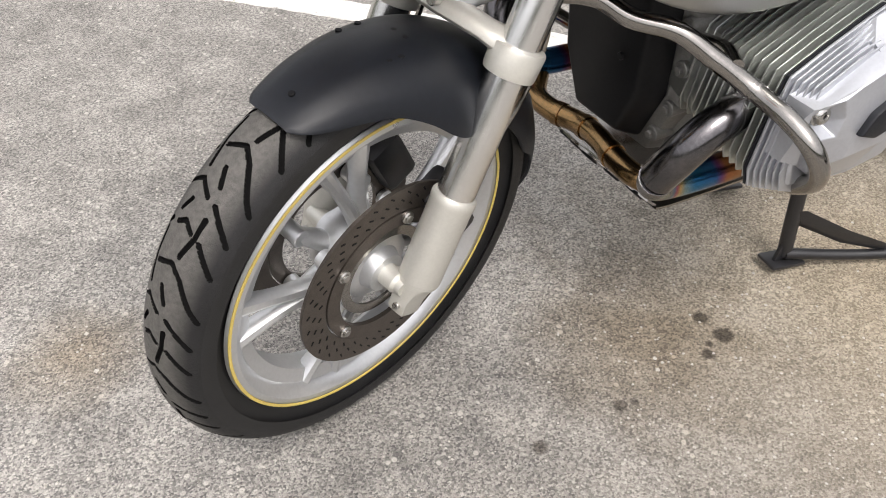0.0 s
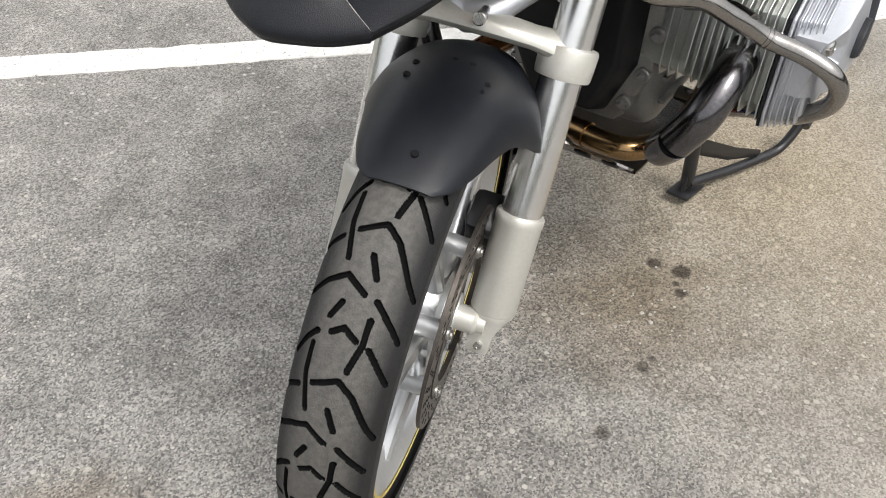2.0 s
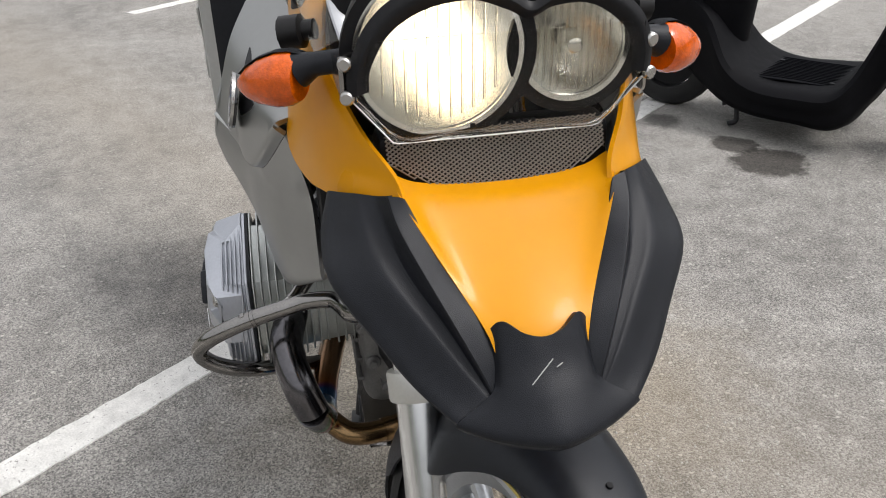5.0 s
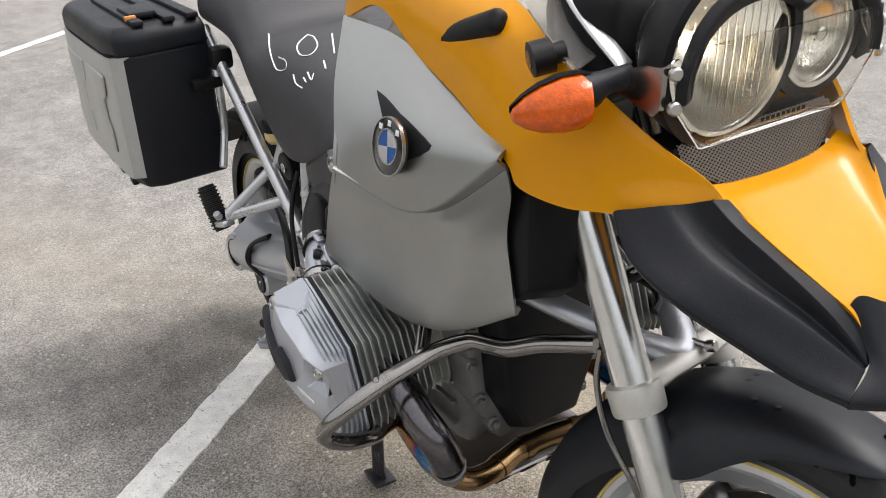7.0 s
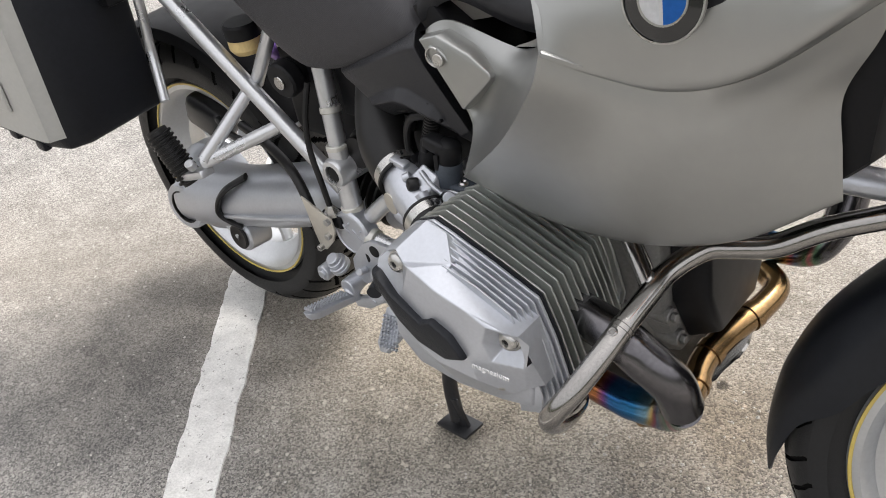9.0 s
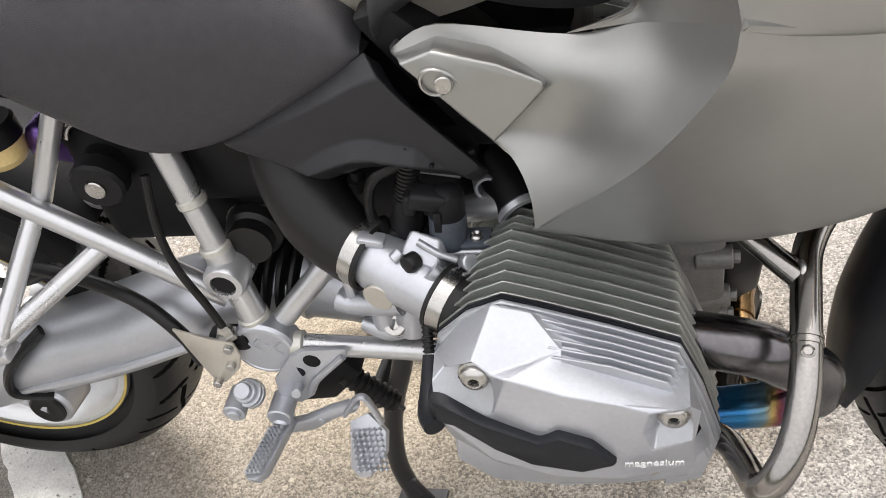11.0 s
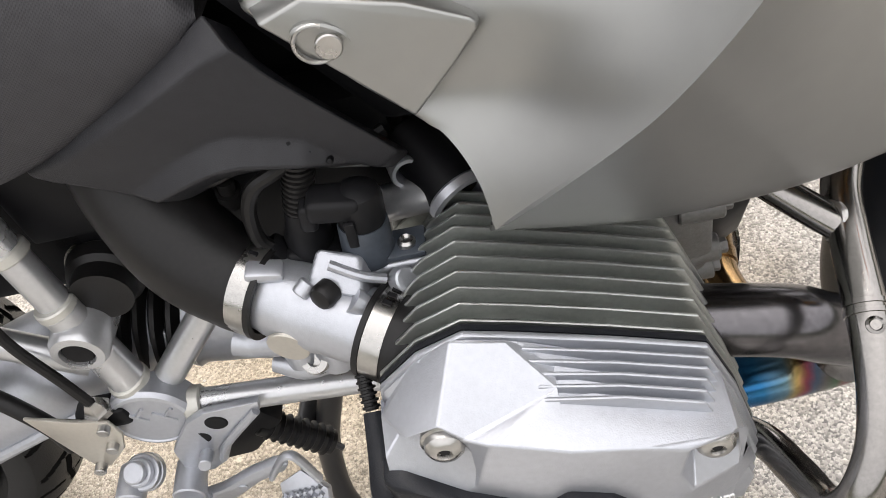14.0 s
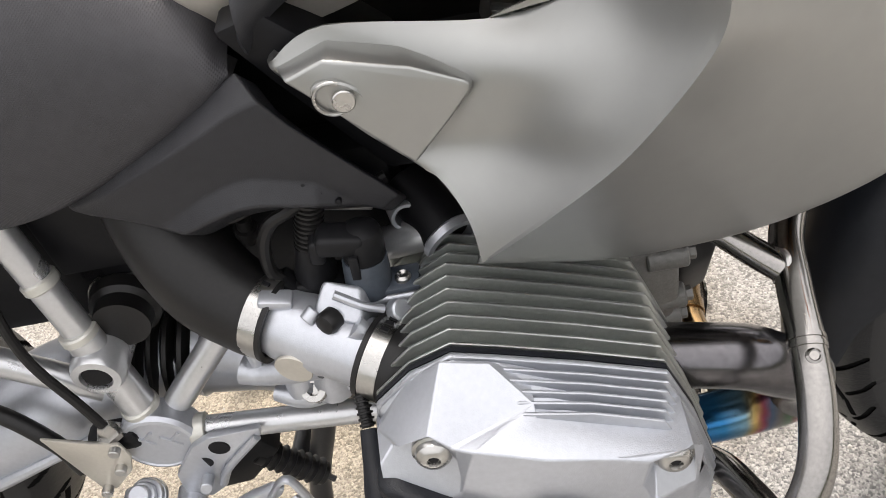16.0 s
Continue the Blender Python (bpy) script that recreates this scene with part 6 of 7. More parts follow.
# grille of diamond mesh under the headlight
bm = B()
for k in range(-48, 49):
    for sg in (1, -1):
        pts = []
        for j in range(17):
            v = j / 16
            y = k * 0.0062 + sg * (v - 0.5) * 0.1
            z = 0.944 + v * 0.062
            lim = 0.112 - 0.035 * max(0, (0.3 - v)) / 0.3
            if abs(y) < lim and z > 0.944 + 0.03 * (y / 0.11) ** 2:
                pts.append(Vector((0.388 - 0.25 * y * y - 0.5 * (z - 0.945), y, z)))
        if len(pts) > 2:
            add_tube(bm, pts, 0.00085, seg=5, straight=True, cap=False)
part("grille_mesh", bm, MESHWIRE, bike, "steel diamond mesh grille below the headlight")
bm = add_box(B(), (0.335, 0, 0.965), (0.05, 0.24, 0.075), None, 0.01)
part("grille_backing", bm, DARK, bike)

# headlights
def lamp(c, r, lit):
    n = Vector((1, 0, -0.02)).normalized()
    # a parabolic bowl, and the bulb at its focus
    f = 0.0195
    bowl = [(r * k / 10 * r * k / 10 / (4 * f) - r * r / (4 * f), max(r * k / 10, 0.006)) for k in range(11)]
    profile = [(-0.09, 0.02), (-0.07, r * 0.7), (-0.03, r * 0.98), (0.0, r + 0.004), (0.006, r + 0.004), (0.006, r - 0.001)] + bowl[::-1]
    rg = part("headlight", add_lathe(B(), c, n, profile, 48, closed=True), REFLECTOR, bike, "round headlight with the low beam lit" if lit else "round unlit headlight")
    part("lens", add_lathe(B(), c, n, [(0.0, r - 0.002), (0.006, r * 0.8), (0.010, r * 0.4), (0.011, 0.0)], 48), GLASS, rg).visible_shadow = False
    bm = B()
    for k in range(-5, 6):
        w = r * 0.14 * k
        h = math.sqrt(max(0, (r * 0.86) ** 2 - w * w))
        u = Vector((0.12, 0, 1)).normalized()
        add_tube(bm, [c + n * 0.003 + Vector((0, w, 0)) - u * h, c + n * 0.003 + Vector((0, w, 0)) + u * h], 0.0012, seg=6, n=2)
    part("flute_pattern", bm, GLASS, rg).visible_shadow = False
    focus = c + n * (f - r * r / (4 * f)) 
    part("bulb", add_lathe(B(), focus, n, [(-0.013, 0), (-0.012, 0.006), (-0.006, 0.0105), (0.014, 0.0105), (0.022, 0.0075), (0.025, 0)], 24), LAMP if lit else REFLECTOR, rg)
    return rg


lamp(Vector((0.363, -0.056, 1.085)), 0.078, True)
lamp(Vector((0.357, 0.078, 1.08)), 0.052, False)
bm = B()
add_box(bm, (0.235, 0, 1.09), (0.09, 0.3, 0.14), None, 0.035, 4)
add_lathe(bm, (0.363, -0.056, 1.085), (1, 0, -0.12), [(-0.06, 0.06), (-0.03, 0.088), (0.0, 0.094), (0.008, 0.094), (0.008, 0.083), (-0.02, 0.083)], 48, closed=True)
add_lathe(bm, (0.357, 0.078, 1.08), (1, 0, -0.12), [(-0.06, 0.04), (-0.03, 0.062), (0.0, 0.068), (0.008, 0.068), (0.008, 0.056), (-0.02, 0.056)], 48, closed=True)
part("headlight_housing", bm, ENGINE_BLACK, bike, "black plastic headlight housing")
band = [(0.386, -0.147, 1.055), (0.386, -0.143, 1.085), (0.384, -0.12, 1.125), (0.382, -0.08, 1.150), (0.380, -0.03, 1.156), (0.378, 0.01, 1.140), (0.378, 0.032, 1.128), (0.38, 0.06, 1.142), (0.382, 0.1, 1.142), (0.384, 0.135, 1.115), (0.386, 0.147, 1.085), (0.386, 0.147, 1.055)]
g = [[(x + 0.001, y * 0.86, 1.07 + (z - 1.07) * 0.74) for x, y, z in band], [(x + 0.006, y * 0.94, 1.07 + (z - 1.07) * 0.88) for x, y, z in band], [(x, y, z) for x, y, z in band]]
part("guard_frame", add_sheet(B(), g, 6, 3, 0.003, out=(1, 0, 0)), ENGINE_BLACK, bike, "black edge frame of the headlight guard")
g = []
for y in (-0.138, -0.1, -0.05, 0, 0.05, 0.1, 0.138):
    e = max(0, abs(y) - 0.1) / 0.038
    g.append([(0.379 + 0.003 * e, y, 1.004 + 0.043 * e), (0.387 - 0.003 * e, y, 1.014 + 0.036 * e), (0.386, y, 1.034 + 0.022 * e), (0.391, y, 1.07 + 0.004 * e), (0.39, y, 1.105)])
shield = part("headlight_shield", add_sheet(B(), g, 5, 4, 0.003, out=(1, 0, 0)), GLASS, bike, "clear acrylic headlight guard")
shield.visible_shadow = False
part("shield_edge", add_tube(B(), [(0.3825, -0.145, 1.053), (0.379, -0.106, 1.004), (0.379, -0.1, 1.0025), (0.379, 0.094, 1.0025), (0.379, 0.1, 1.004), (0.3825, 0.143, 1.05)], 0.0008, seg=8, straight=True), BADGE_WHITE, shield)
for k in range(9):
    part("shield_print", add_box(B(), (0.3895, -0.03 + k * 0.0075, 1.018), (0.0006, 0.0045, 0.004), None, 0), DARK, shield)


def guard_bracket():
    o = [(0.372, -0.135, 1.095), (0.376, -0.152, 1.09), (0.372, -0.152, 1.05), (0.36, -0.148, 1.04), (0.32, -0.155, 1.058), (0.30, -0.16, 1.075), (0.33, -0.155, 1.082)]
    bm = B()
    a = [bm.verts.new(p) for p in o]
    b = [bm.verts.new(Vector(p) + Vector((0.002, 0.004, 0.0))) for p in o]
    n = len(o)
    bm.faces.new(a)
    bm.faces.new(b[::-1])
    for i in range(n):
        bm.faces.new((a[i], b[i], b[(i + 1) % n], a[(i + 1) % n]))
    return bm


for bm, s in both(guard_bracket):
    gb = part("guard_bracket", bm, STEEL, bike, "stainless headlight guard bracket")
    for z in (1.054, 1.086):
        b = add_lathe(B(), (0.384, -0.146, z), (1, -0.3, 0), [(0, 0), (0, 0.007), (0.004, 0.0068), (0.006, 0.005), (0.006, 0)], 18)
        part("guard_screw", mirrored(b) if s > 0 else b, BOLT, gb)


def indicator():
    bm = B()
    rings = []
    for t, h, w in ((0, 0.023, 0.022), (0.008, 0.027, 0.025), (0.025, 0.0275, 0.025), (0.045, 0.023, 0.021), (0.06, 0.016, 0.014), (0.071, 0.007, 0.006), (0.074, 0.001, 0.001)):
        c = Vector((0.312 - t * 0.55, -0.186 - t * 0.86, 1.056 - t * 0.17))
        rings.append([bm.verts.new(c + Vector((math.cos(a) * w, -math.cos(a) * w * 0.5, math.sin(a) * h))) for a in (2 * math.pi * k / 20 for k in range(20))])
    rings_to_faces(bm, rings)
    return bm


for bm, s in both(indicator):
    ind = part("indicator", bm, ORANGE, bike, "orange indicator lamp on a black stalk")

    def fl(b):
        return mirrored(b) if s > 0 else b
    part("stalk", fl(add_tube(B(), [(0.325, -0.145, 1.073), (0.318, -0.17, 1.07), (0.312, -0.186, 1.064)], [0.012, 0.012, 0.018], seg=16)), BLACK_PLASTIC, ind)
    bm = B()
    rings = []
    for t, h, w in ((-0.004, 0.023, 0.022), (0.008, 0.0276, 0.0255), (0.025, 0.0281, 0.0255), (0.045, 0.0236, 0.0215), (0.06, 0.0166, 0.0145), (0.072, 0.0075, 0.0065)):
        c = Vector((0.309 - t * 0.55, -0.186 - t * 0.86, 1.0575 - t * 0.17))
        rings.append([bm.verts.new(c + Vector((math.cos(a) * w, -math.cos(a) * w * 0.5, math.sin(a) * h))) for a in (radians(75 + 10 * k) for k in range(13))])
    rings_to_faces(bm, rings, False, False)
    bmesh.ops.solidify(bm, geom=bm.faces[:], thickness=0.0012)
    part("back_shell", fl(bm), BLACK_PLASTIC, ind)
    bm = add_lathe(B(), (0.25, -0.165, 1.088), (-0.35, -0.9, -0.15), [(0, 0), (0, 0.011), (0.012, 0.011), (0.014, 0.018), (0.036, 0.0185), (0.038, 0.013), (0.038, 0)], 12)
    kn = part("knob", fl(bm), GAITER, bike, "black knurled screen adjuster knob")
    part("knob_cap", fl(add_cyl(B(), (0.2367, -0.1992, 1.0823), (0.236, -0.201, 1.082), 0.0095, seg=18)), BROWN_PIPE, kn)

# windscreen and cockpit behind the headlights
g = [[(0.27, y * 1.0, 1.105 - 1.2 * y * y), (0.2, y * 1.1, 1.18 - 1.2 * y * y), (0.12, y * 1.15, 1.28 - 1.5 * y * y)] for y in (-0.17, -0.1, 0, 0.1, 0.17)]
ws = part("windscreen", add_sheet(B(), g, 6, 6, 0.003, out=(1, 0, 1)), SCREEN, bike, "lightly smoked windscreen")
ws.visible_shadow = False
bm = B()
add_box(bm, (0.2, 0, 1.08), (0.12, 0.24, 0.12), None, 0.03, 3)
part("cockpit", bm, ENGINE_BLACK, bike, "black instrument housing")
part("screen_bracket", add_tube(B(), [(0.3, -0.13, 1.075), (0.25, -0.14, 1.12), (0.2, -0.14, 1.17)], 0.012, seg=12, flat=0.4), ALU_TUBE, bike, "silver windscreen bracket")

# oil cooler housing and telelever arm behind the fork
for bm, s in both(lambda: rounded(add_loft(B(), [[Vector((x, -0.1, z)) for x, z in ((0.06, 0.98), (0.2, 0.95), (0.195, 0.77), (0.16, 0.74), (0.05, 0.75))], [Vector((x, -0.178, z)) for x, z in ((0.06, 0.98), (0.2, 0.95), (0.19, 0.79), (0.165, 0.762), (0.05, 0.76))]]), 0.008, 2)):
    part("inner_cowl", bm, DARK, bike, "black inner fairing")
bm = add_tube(B(), [(-0.04, -0.12, 0.735), (0.1, -0.1, 0.718), (0.2, -0.05, 0.69), (0.265, 0.0, 0.668), (0.2, 0.05, 0.69), (0.1, 0.1, 0.718), (-0.04, 0.12, 0.735)], [0.022, 0.02, 0.018, 0.026, 0.018, 0.02, 0.022], seg=16, n=8, flat=0.8)
part("suspension_arm", bm, ALU_CAST, bike, "cast aluminium front suspension arm")
coil = [(0.19 + 0.03 * math.cos(a) - 0.0035 * a, 0.03 * math.sin(a), 0.71 + 0.0075 * a) for a in (k * math.pi / 6 for k in range(12 * 6))]
part("front_spring", add_tube(B(), coil, 0.0055, seg=8, n=1, straight=True), BLACK_STEEL, bike, "black front suspension spring")

# tank rear, seat
g = []
for x, hw, zt, zb in ((-0.43, 0.10, 0.9, 0.85), (-0.38, 0.135, 0.925, 0.83), (-0.32, 0.15, 0.965, 0.83), (-0.24, 0.16, 1.02, 0.85), (-0.1, 0.16, 1.12, 0.9), (0.05, 0.15, 1.14, 0.95), (0.15, 0.12, 1.12, 0.97)):
    g.append([(x, -hw + 0.02, zb), (x, -hw, (zt + zb) / 2 - 0.01), (x, -hw * 0.85, zt - 0.02), (x, 0, zt + 0.015), (x, hw * 0.85, zt - 0.02), (x, hw, (zt + zb) / 2 - 0.01), (x, hw - 0.02, zb)])
part("fuel_tank", add_sheet(B(), g, 6, 6, 0.01, out=(0, 0, 1)), BEIGE, bike, "warm silver fuel tank between seat and panels")
g = []
for x, hw, zt, zb in ((-0.345, 0.168, 0.842, 0.825), (-0.36, 0.176, 0.875, 0.812), (-0.40, 0.182, 0.91, 0.79), (-0.45, 0.187, 0.935, 0.775), (-0.52, 0.19, 0.95, 0.757), (-0.58, 0.19, 0.955, 0.76), (-0.66, 0.188, 0.955, 0.81), (-0.74, 0.18, 0.95, 0.862), (-0.8, 0.17, 0.985, 0.89), (-0.9, 0.16, 1.03, 0.92), (-1.1, 0.15, 1.04, 0.93)):
    h = zt - zb
    g.append([(x, -hw + 0.03, zb - 0.004), (x, -hw + 0.004, zb), (x, -hw, zb + 0.3 * h), (x, -hw * 0.9, zb + 0.68 * h), (x, -hw * 0.66, zb + 0.93 * h), (x, 0, zt),
              (x, hw * 0.66, zb + 0.93 * h), (x, hw * 0.9, zb + 0.68 * h), (x, hw, zb + 0.3 * h), (x, hw - 0.004, zb), (x, hw - 0.03, zb - 0.004)])
seat = part("seat", add_sheet(B(), g, 5, 6, 0.02, out=(0, 0, 1)), SEAT, bike, "black textured vinyl seat with white marks")
SEAT_TREE = BVHTree.FromPolygons([v.co.copy() for v in seat.data.vertices], [tuple(p.vertices) for p in seat.data.polygons])


def seat_stroke(pts):
    out = []
    for p in crom(pts, 4):
        hit = SEAT_TREE.find_nearest(p)
        n = hit[1] if hit[1].z > -0.2 else -hit[1]
        out.append(hit[0] + n * 0.0006)
    part("chalk_mark", add_tube(B(), out, 0.0016, seg=6, straight=True, flat=0.5), WHITE_INK, seat, "white chalk mark")


STROKES = [[(-0.594, -0.05, 0.954), (-0.499, -0.091, 0.941)], [(-0.633, -0.083, 0.952), (-0.6, -0.119, 0.944), (-0.557, -0.133, 0.937), (-0.533, -0.123, 0.939), (-0.553, -0.099, 0.946), (-0.606, -0.082, 0.951), (-0.633, -0.083, 0.952)],
           [(-0.741, -0.121, 0.944), (-0.668, -0.149, 0.933), (-0.625, -0.161, 0.916), (-0.598, -0.165, 0.907), (-0.57, -0.159, 0.913), (-0.584, -0.152, 0.924), (-0.614, -0.153, 0.925)],
           [(-0.533, -0.16, 0.91), (-0.514, -0.165, 0.899), (-0.486, -0.165, 0.896)], [(-0.496, -0.156, 0.911), (-0.481, -0.158, 0.906)], [(-0.494, -0.148, 0.919), (-0.47, -0.152, 0.911), (-0.477, -0.144, 0.92)], [(-0.49, -0.117, 0.934), (-0.464, -0.126, 0.927)]]
for st in STROKES:
    seat_stroke(st)

# rear frame
for s in (-1, 1):
    T = [((-1.05, 0.16 * s, 0.915), (-0.585, 0.155 * s, 0.523), 0.0135), ((-0.755, 0.142 * s, 0.668), (-0.688, 0.128 * s, 0.775), 0.0112), ((-0.757, 0.148 * s, 0.668), (-0.805, 0.25 * s, 0.57), 0.0112),
         ((-0.698, 0.155 * s, 0.612), (-0.81, 0.25 * s, 0.563), 0.0112), ((-0.592, 0.132 * s, 0.77), (-0.565, 0.16 * s, 0.6), 0.0140), ((-0.565, 0.162 * s, 0.605), (-0.552, 0.172 * s, 0.475), 0.0165),
         ((-0.55, 0.17 * s, 0.47), (-0.43, 0.13 * s, 0.585), 0.0135), ((-0.53, 0.178 * s, 0.468), (-0.30, 0.165 * s, 0.432), 0.0125)]
    for a, b, r in T:
        part("frame_tube", add_tube(B(), [a, b], r, seg=18, n=3), ALU_TUBE, bike, "silver-painted steel rear frame tube")
    for p, q, r in (((-0.576, 0.148 * s, 0.668), (-0.574, 0.15 * s, 0.658), 0.0165), ((-0.567, 0.16 * s, 0.612), (-0.566, 0.161 * s, 0.602), 0.0175), ((-0.556, 0.17 * s, 0.512), (-0.555, 0.17 * s, 0.502), 0.0182), ((-0.52, 0.178 * s, 0.467), (-0.505, 0.177 * s, 0.465), 0.016)):
        part("tube_collar", add_cyl(B(), p, q, r, seg=22), SLIDER, bike, "cast collar on a frame tube")
    bm = add_lathe(B(), (-0.562, 0.13 * s, 0.573), (0, s, 0), [(0, 0), (0, 0.026), (0.05, 0.024), (0.056, 0.021), (0.057, 0.0145), (0.05, 0.0135), (0.03, 0.0135), (0.03, 0)], 32)
    eye = part("frame_eye", bm, ALU_TUBE, bike, "silver frame joint with a round hole")
    part("eye_bore", add_cyl(B(), (-0.562, 0.155 * s, 0.573), (-0.562, 0.1848 * s, 0.573), 0.0133, seg=28), DARK, eye)
    bm = add_lathe(B(), (-0.55, 0.165 * s, 0.468), (0, s, 0.05), [(0, 0), (0, 0.039), (0.022, 0.039), (0.026, 0.036), (0.027, 0.033), (0.0255, 0.032), (0.0255, 0)], 48)
    cap = part("pivot_cap", bm, ALU_CAST, bike, "round cast aluminium pivot cover")
    for an in (0.2, 2.4):
        c = Vector((-0.55 + 0.014 * math.cos(an), 0.1905 * s, 0.469 + 0.014 * math.sin(an)))
        bm = add_box(B(), c, (0.024, 0.003, 0.0035), Matrix.Rotation(0.8, 3, "Y"), 0.001)
        add_box(bm, c + Vector((0.006, 0, 0.006)), (0.0035, 0.003, 0.014), Matrix.Rotation(0.8, 3, "Y"), 0.001)
        part("cap_mark", bm, ALU_CAST, cap)

# swingarm, hub and bellows on the bike's right
g = []
bm = add_tube(B(), [(-0.53, -0.085, 0.492), (-0.66, -0.105, 0.466), (-0.78, -0.118, 0.43), (-0.92, -0.122, 0.39), (-1.02, -0.118, 0.362), (-1.1, -0.11, 0.345)], [0.05, 0.06, 0.062, 0.062, 0.07, 0.075], seg=28, n=8, flat=0.92)
arm = part("swingarm", bm, ALU_CAST, bike, "cast aluminium single-sided swingarm with shaft drive")
part("arm_rib", add_tube(B(), [(-0.60, -0.155, 0.462), (-0.78, -0.181, 0.418), (-0.95, -0.182, 0.372)], 0.006, seg=10), ALU_CAST, arm)
bm = add_lathe(B(), (-1.1, -0.06, 0.335), (0.1, -1, 0.08), [(0, 0), (0, 0.1), (0.03, 0.1), (0.06, 0.08), (0.075, 0.052), (0.115, 0.05), (0.12, 0.047), (0.12, 0.036), (0.085, 0.034), (0.085, 0)], 48)
hub = part("final_drive", bm, ALU_CAST, bike, "cast aluminium final drive with a hollow axle")
part("axle_bore", add_lathe(B(), (-1.1, -0.06, 0.335), (0.1, -1, 0.08), [(0.1, 0.0), (0.1, 0.0345), (0.1185, 0.0362), (0.1205, 0.036), (0.1205, 0.033), (0.105, 0.031), (0.105, 0)], 40), GAITER, hub)
bm = add_lathe(B(), (-0.928, -0.12, 0.318), (0, -1, 0.08), [(0, 0), (0, 0.036), (0.045, 0.034), (0.05, 0.03), (0.05, 0)], 32)
tq = part("torque_arm_mount", bm, ALU_CAST, bike, "cast mount with a black rubber plug")
part("rubber_plug", add_lathe(B(), (-0.928, -0.165, 0.321), (0, -1, 0.08), [(0, 0), (0, 0.026), (0.008, 0.026), (0.0095, 0.023), (0.007, 0.008), (0.007, 0)], 28), GAITER, tq)
part("torque_link", add_tube(B(), [(-0.928, -0.145, 0.318), (-1.02, -0.14, 0.34), (-1.08, -0.13, 0.36)], [0.03, 0.016, 0.025], seg=16, flat=0.6), ALU_CAST, tq)
part("rubber_strap", add_tube(B(), [(-0.9, -0.17, 0.355), (-0.935, -0.186, 0.38), (-0.93, -0.187, 0.41), (-0.905, -0.178, 0.44), (-0.87, -0.15, 0.462)], 0.011, seg=10, flat=0.5), GAITER, arm)
for k in range(6):
    c = Vector((-0.592 + k * 0.0135, -0.09, 0.512 - k * 0.004))
    part("bellows_fold", add_lathe(B(), c, (0.96, 0, -0.25), [(-0.006, 0.046), (-0.002, 0.056), (0.002, 0.056), (0.006, 0.046), (0.006, 0.02), (-0.006, 0.02)], 36, closed=True), GAITER, arm)
part("shaft_neck", add_lathe(B(), (-0.515, -0.09, 0.49), (0.96, 0, -0.25), [(0, 0), (0, 0.052), (0.008, 0.054), (0.014, 0.05), (0.06, 0.048), (0.09, 0.05), (0.09, 0)], 36), ALU_CAST, arm, "bright cast gearbox neck")
part("shock_mount", add_lathe(B(), (-0.535, -0.1, 0.598), (0.05, -1, 0.05), [(0, 0), (0, 0.03), (0.012, 0.033), (0.02, 0.03), (0.024, 0.033), (0.036, 0.031), (0.04, 0.026), (0.055, 0.025), (0.055, 0)], 36), GAITER, bike, "black rubber mount with a steel ring")
part("mount_ring", add_lathe(B(), (-0.535, -0.119, 0.599), (0.05, -1, 0.05), [(-0.002, 0.028), (-0.002, 0.0335), (0.002, 0.0335), (0.002, 0.028)], 36, closed=True), BOLT, bike)
part("drive_hose", add_tube(B(), [(-0.86, -0.13, 0.56), (-0.76, -0.15, 0.55), (-0.69, -0.168, 0.53), (-0.645, -0.185, 0.49), (-0.635, -0.19, 0.45)], 0.0085, seg=12), GAITER, bike, "black rubber vent hose")
part("sensor_cable", add_tube(B(), [(-0.612, -0.15, 0.70), (-0.615, -0.168, 0.65), (-0.61, -0.18, 0.60), (-0.592, -0.188, 0.545), (-0.585, -0.19, 0.51)], 0.0048, seg=10), GAITER, bike, "thin black brake light cable")
bm = add_lathe(B(), (-0.585, -0.19, 0.513), (0, 0, -1), [(0, 0), (0, 0.006), (0.006, 0.0095), (0.012, 0.0095), (0.012, 0.013), (0.018, 0.013), (0.018, 0)], 6)
part("switch_nut", bm, BOLT, bike)
part("switch_base", add_box(B(), (-0.587, -0.182, 0.484), (0.05, 0.026, 0.026), None, 0.008), DARK, bike)

# shock adjuster, reservoir, caliper and inner mudguard at the rear
bm = add_lathe(B(), (-0.672, -0.08, 0.70), (0.05, -1, -0.1), [(0, 0), (0, 0.03), (0.03, 0.03), (0.034, 0.026), (0.05, 0.026), (0.056, 0.03), (0.074, 0.03), (0.078, 0.027), (0.078, 0)], 12)
adj = part("shock_adjuster", bm, ENGINE_BLACK, bike, "black knurled suspension adjuster knob")
part("adjuster_bolt", add_cyl(B(), (-0.668, -0.156, 0.692), (-0.668, -0.162, 0.692), 0.011, seg=18), BOLT, adj)
part("adjuster_ring", add_tube(B(), [(-0.672 + 0.03 * math.cos(a), -0.12, 0.722 + 0.03 * math.sin(a)) for a in (radians(10 + 17 * k) for k in range(10))], 0.0035, seg=8, n=2), BOLT, adj)
bm = add_lathe(B(), (-0.785, -0.12, 0.705), (0, 0, 1), [(0, 0), (0.003, 0.022), (0.012, 0.028), (0.03, 0.028), (0.03, 0)], 28)
res = part("fluid_reservoir", bm, RESERVOIR, bike, "yellowed brake fluid reservoir with black lid")
part("lid", add_lathe(B(), (-0.785, -0.12, 0.735), (0, 0, 1), [(0, 0), (0, 0.03), (0.02, 0.03), (0.024, 0.027), (0.024, 0)], 28), DARK, res)
bm = B()
add_box(bm, (-0.72, -0.09, 0.71), (0.09, 0.05, 0.045), Matrix.Rotation(0.3, 3, "Y"), 0.015, 3)
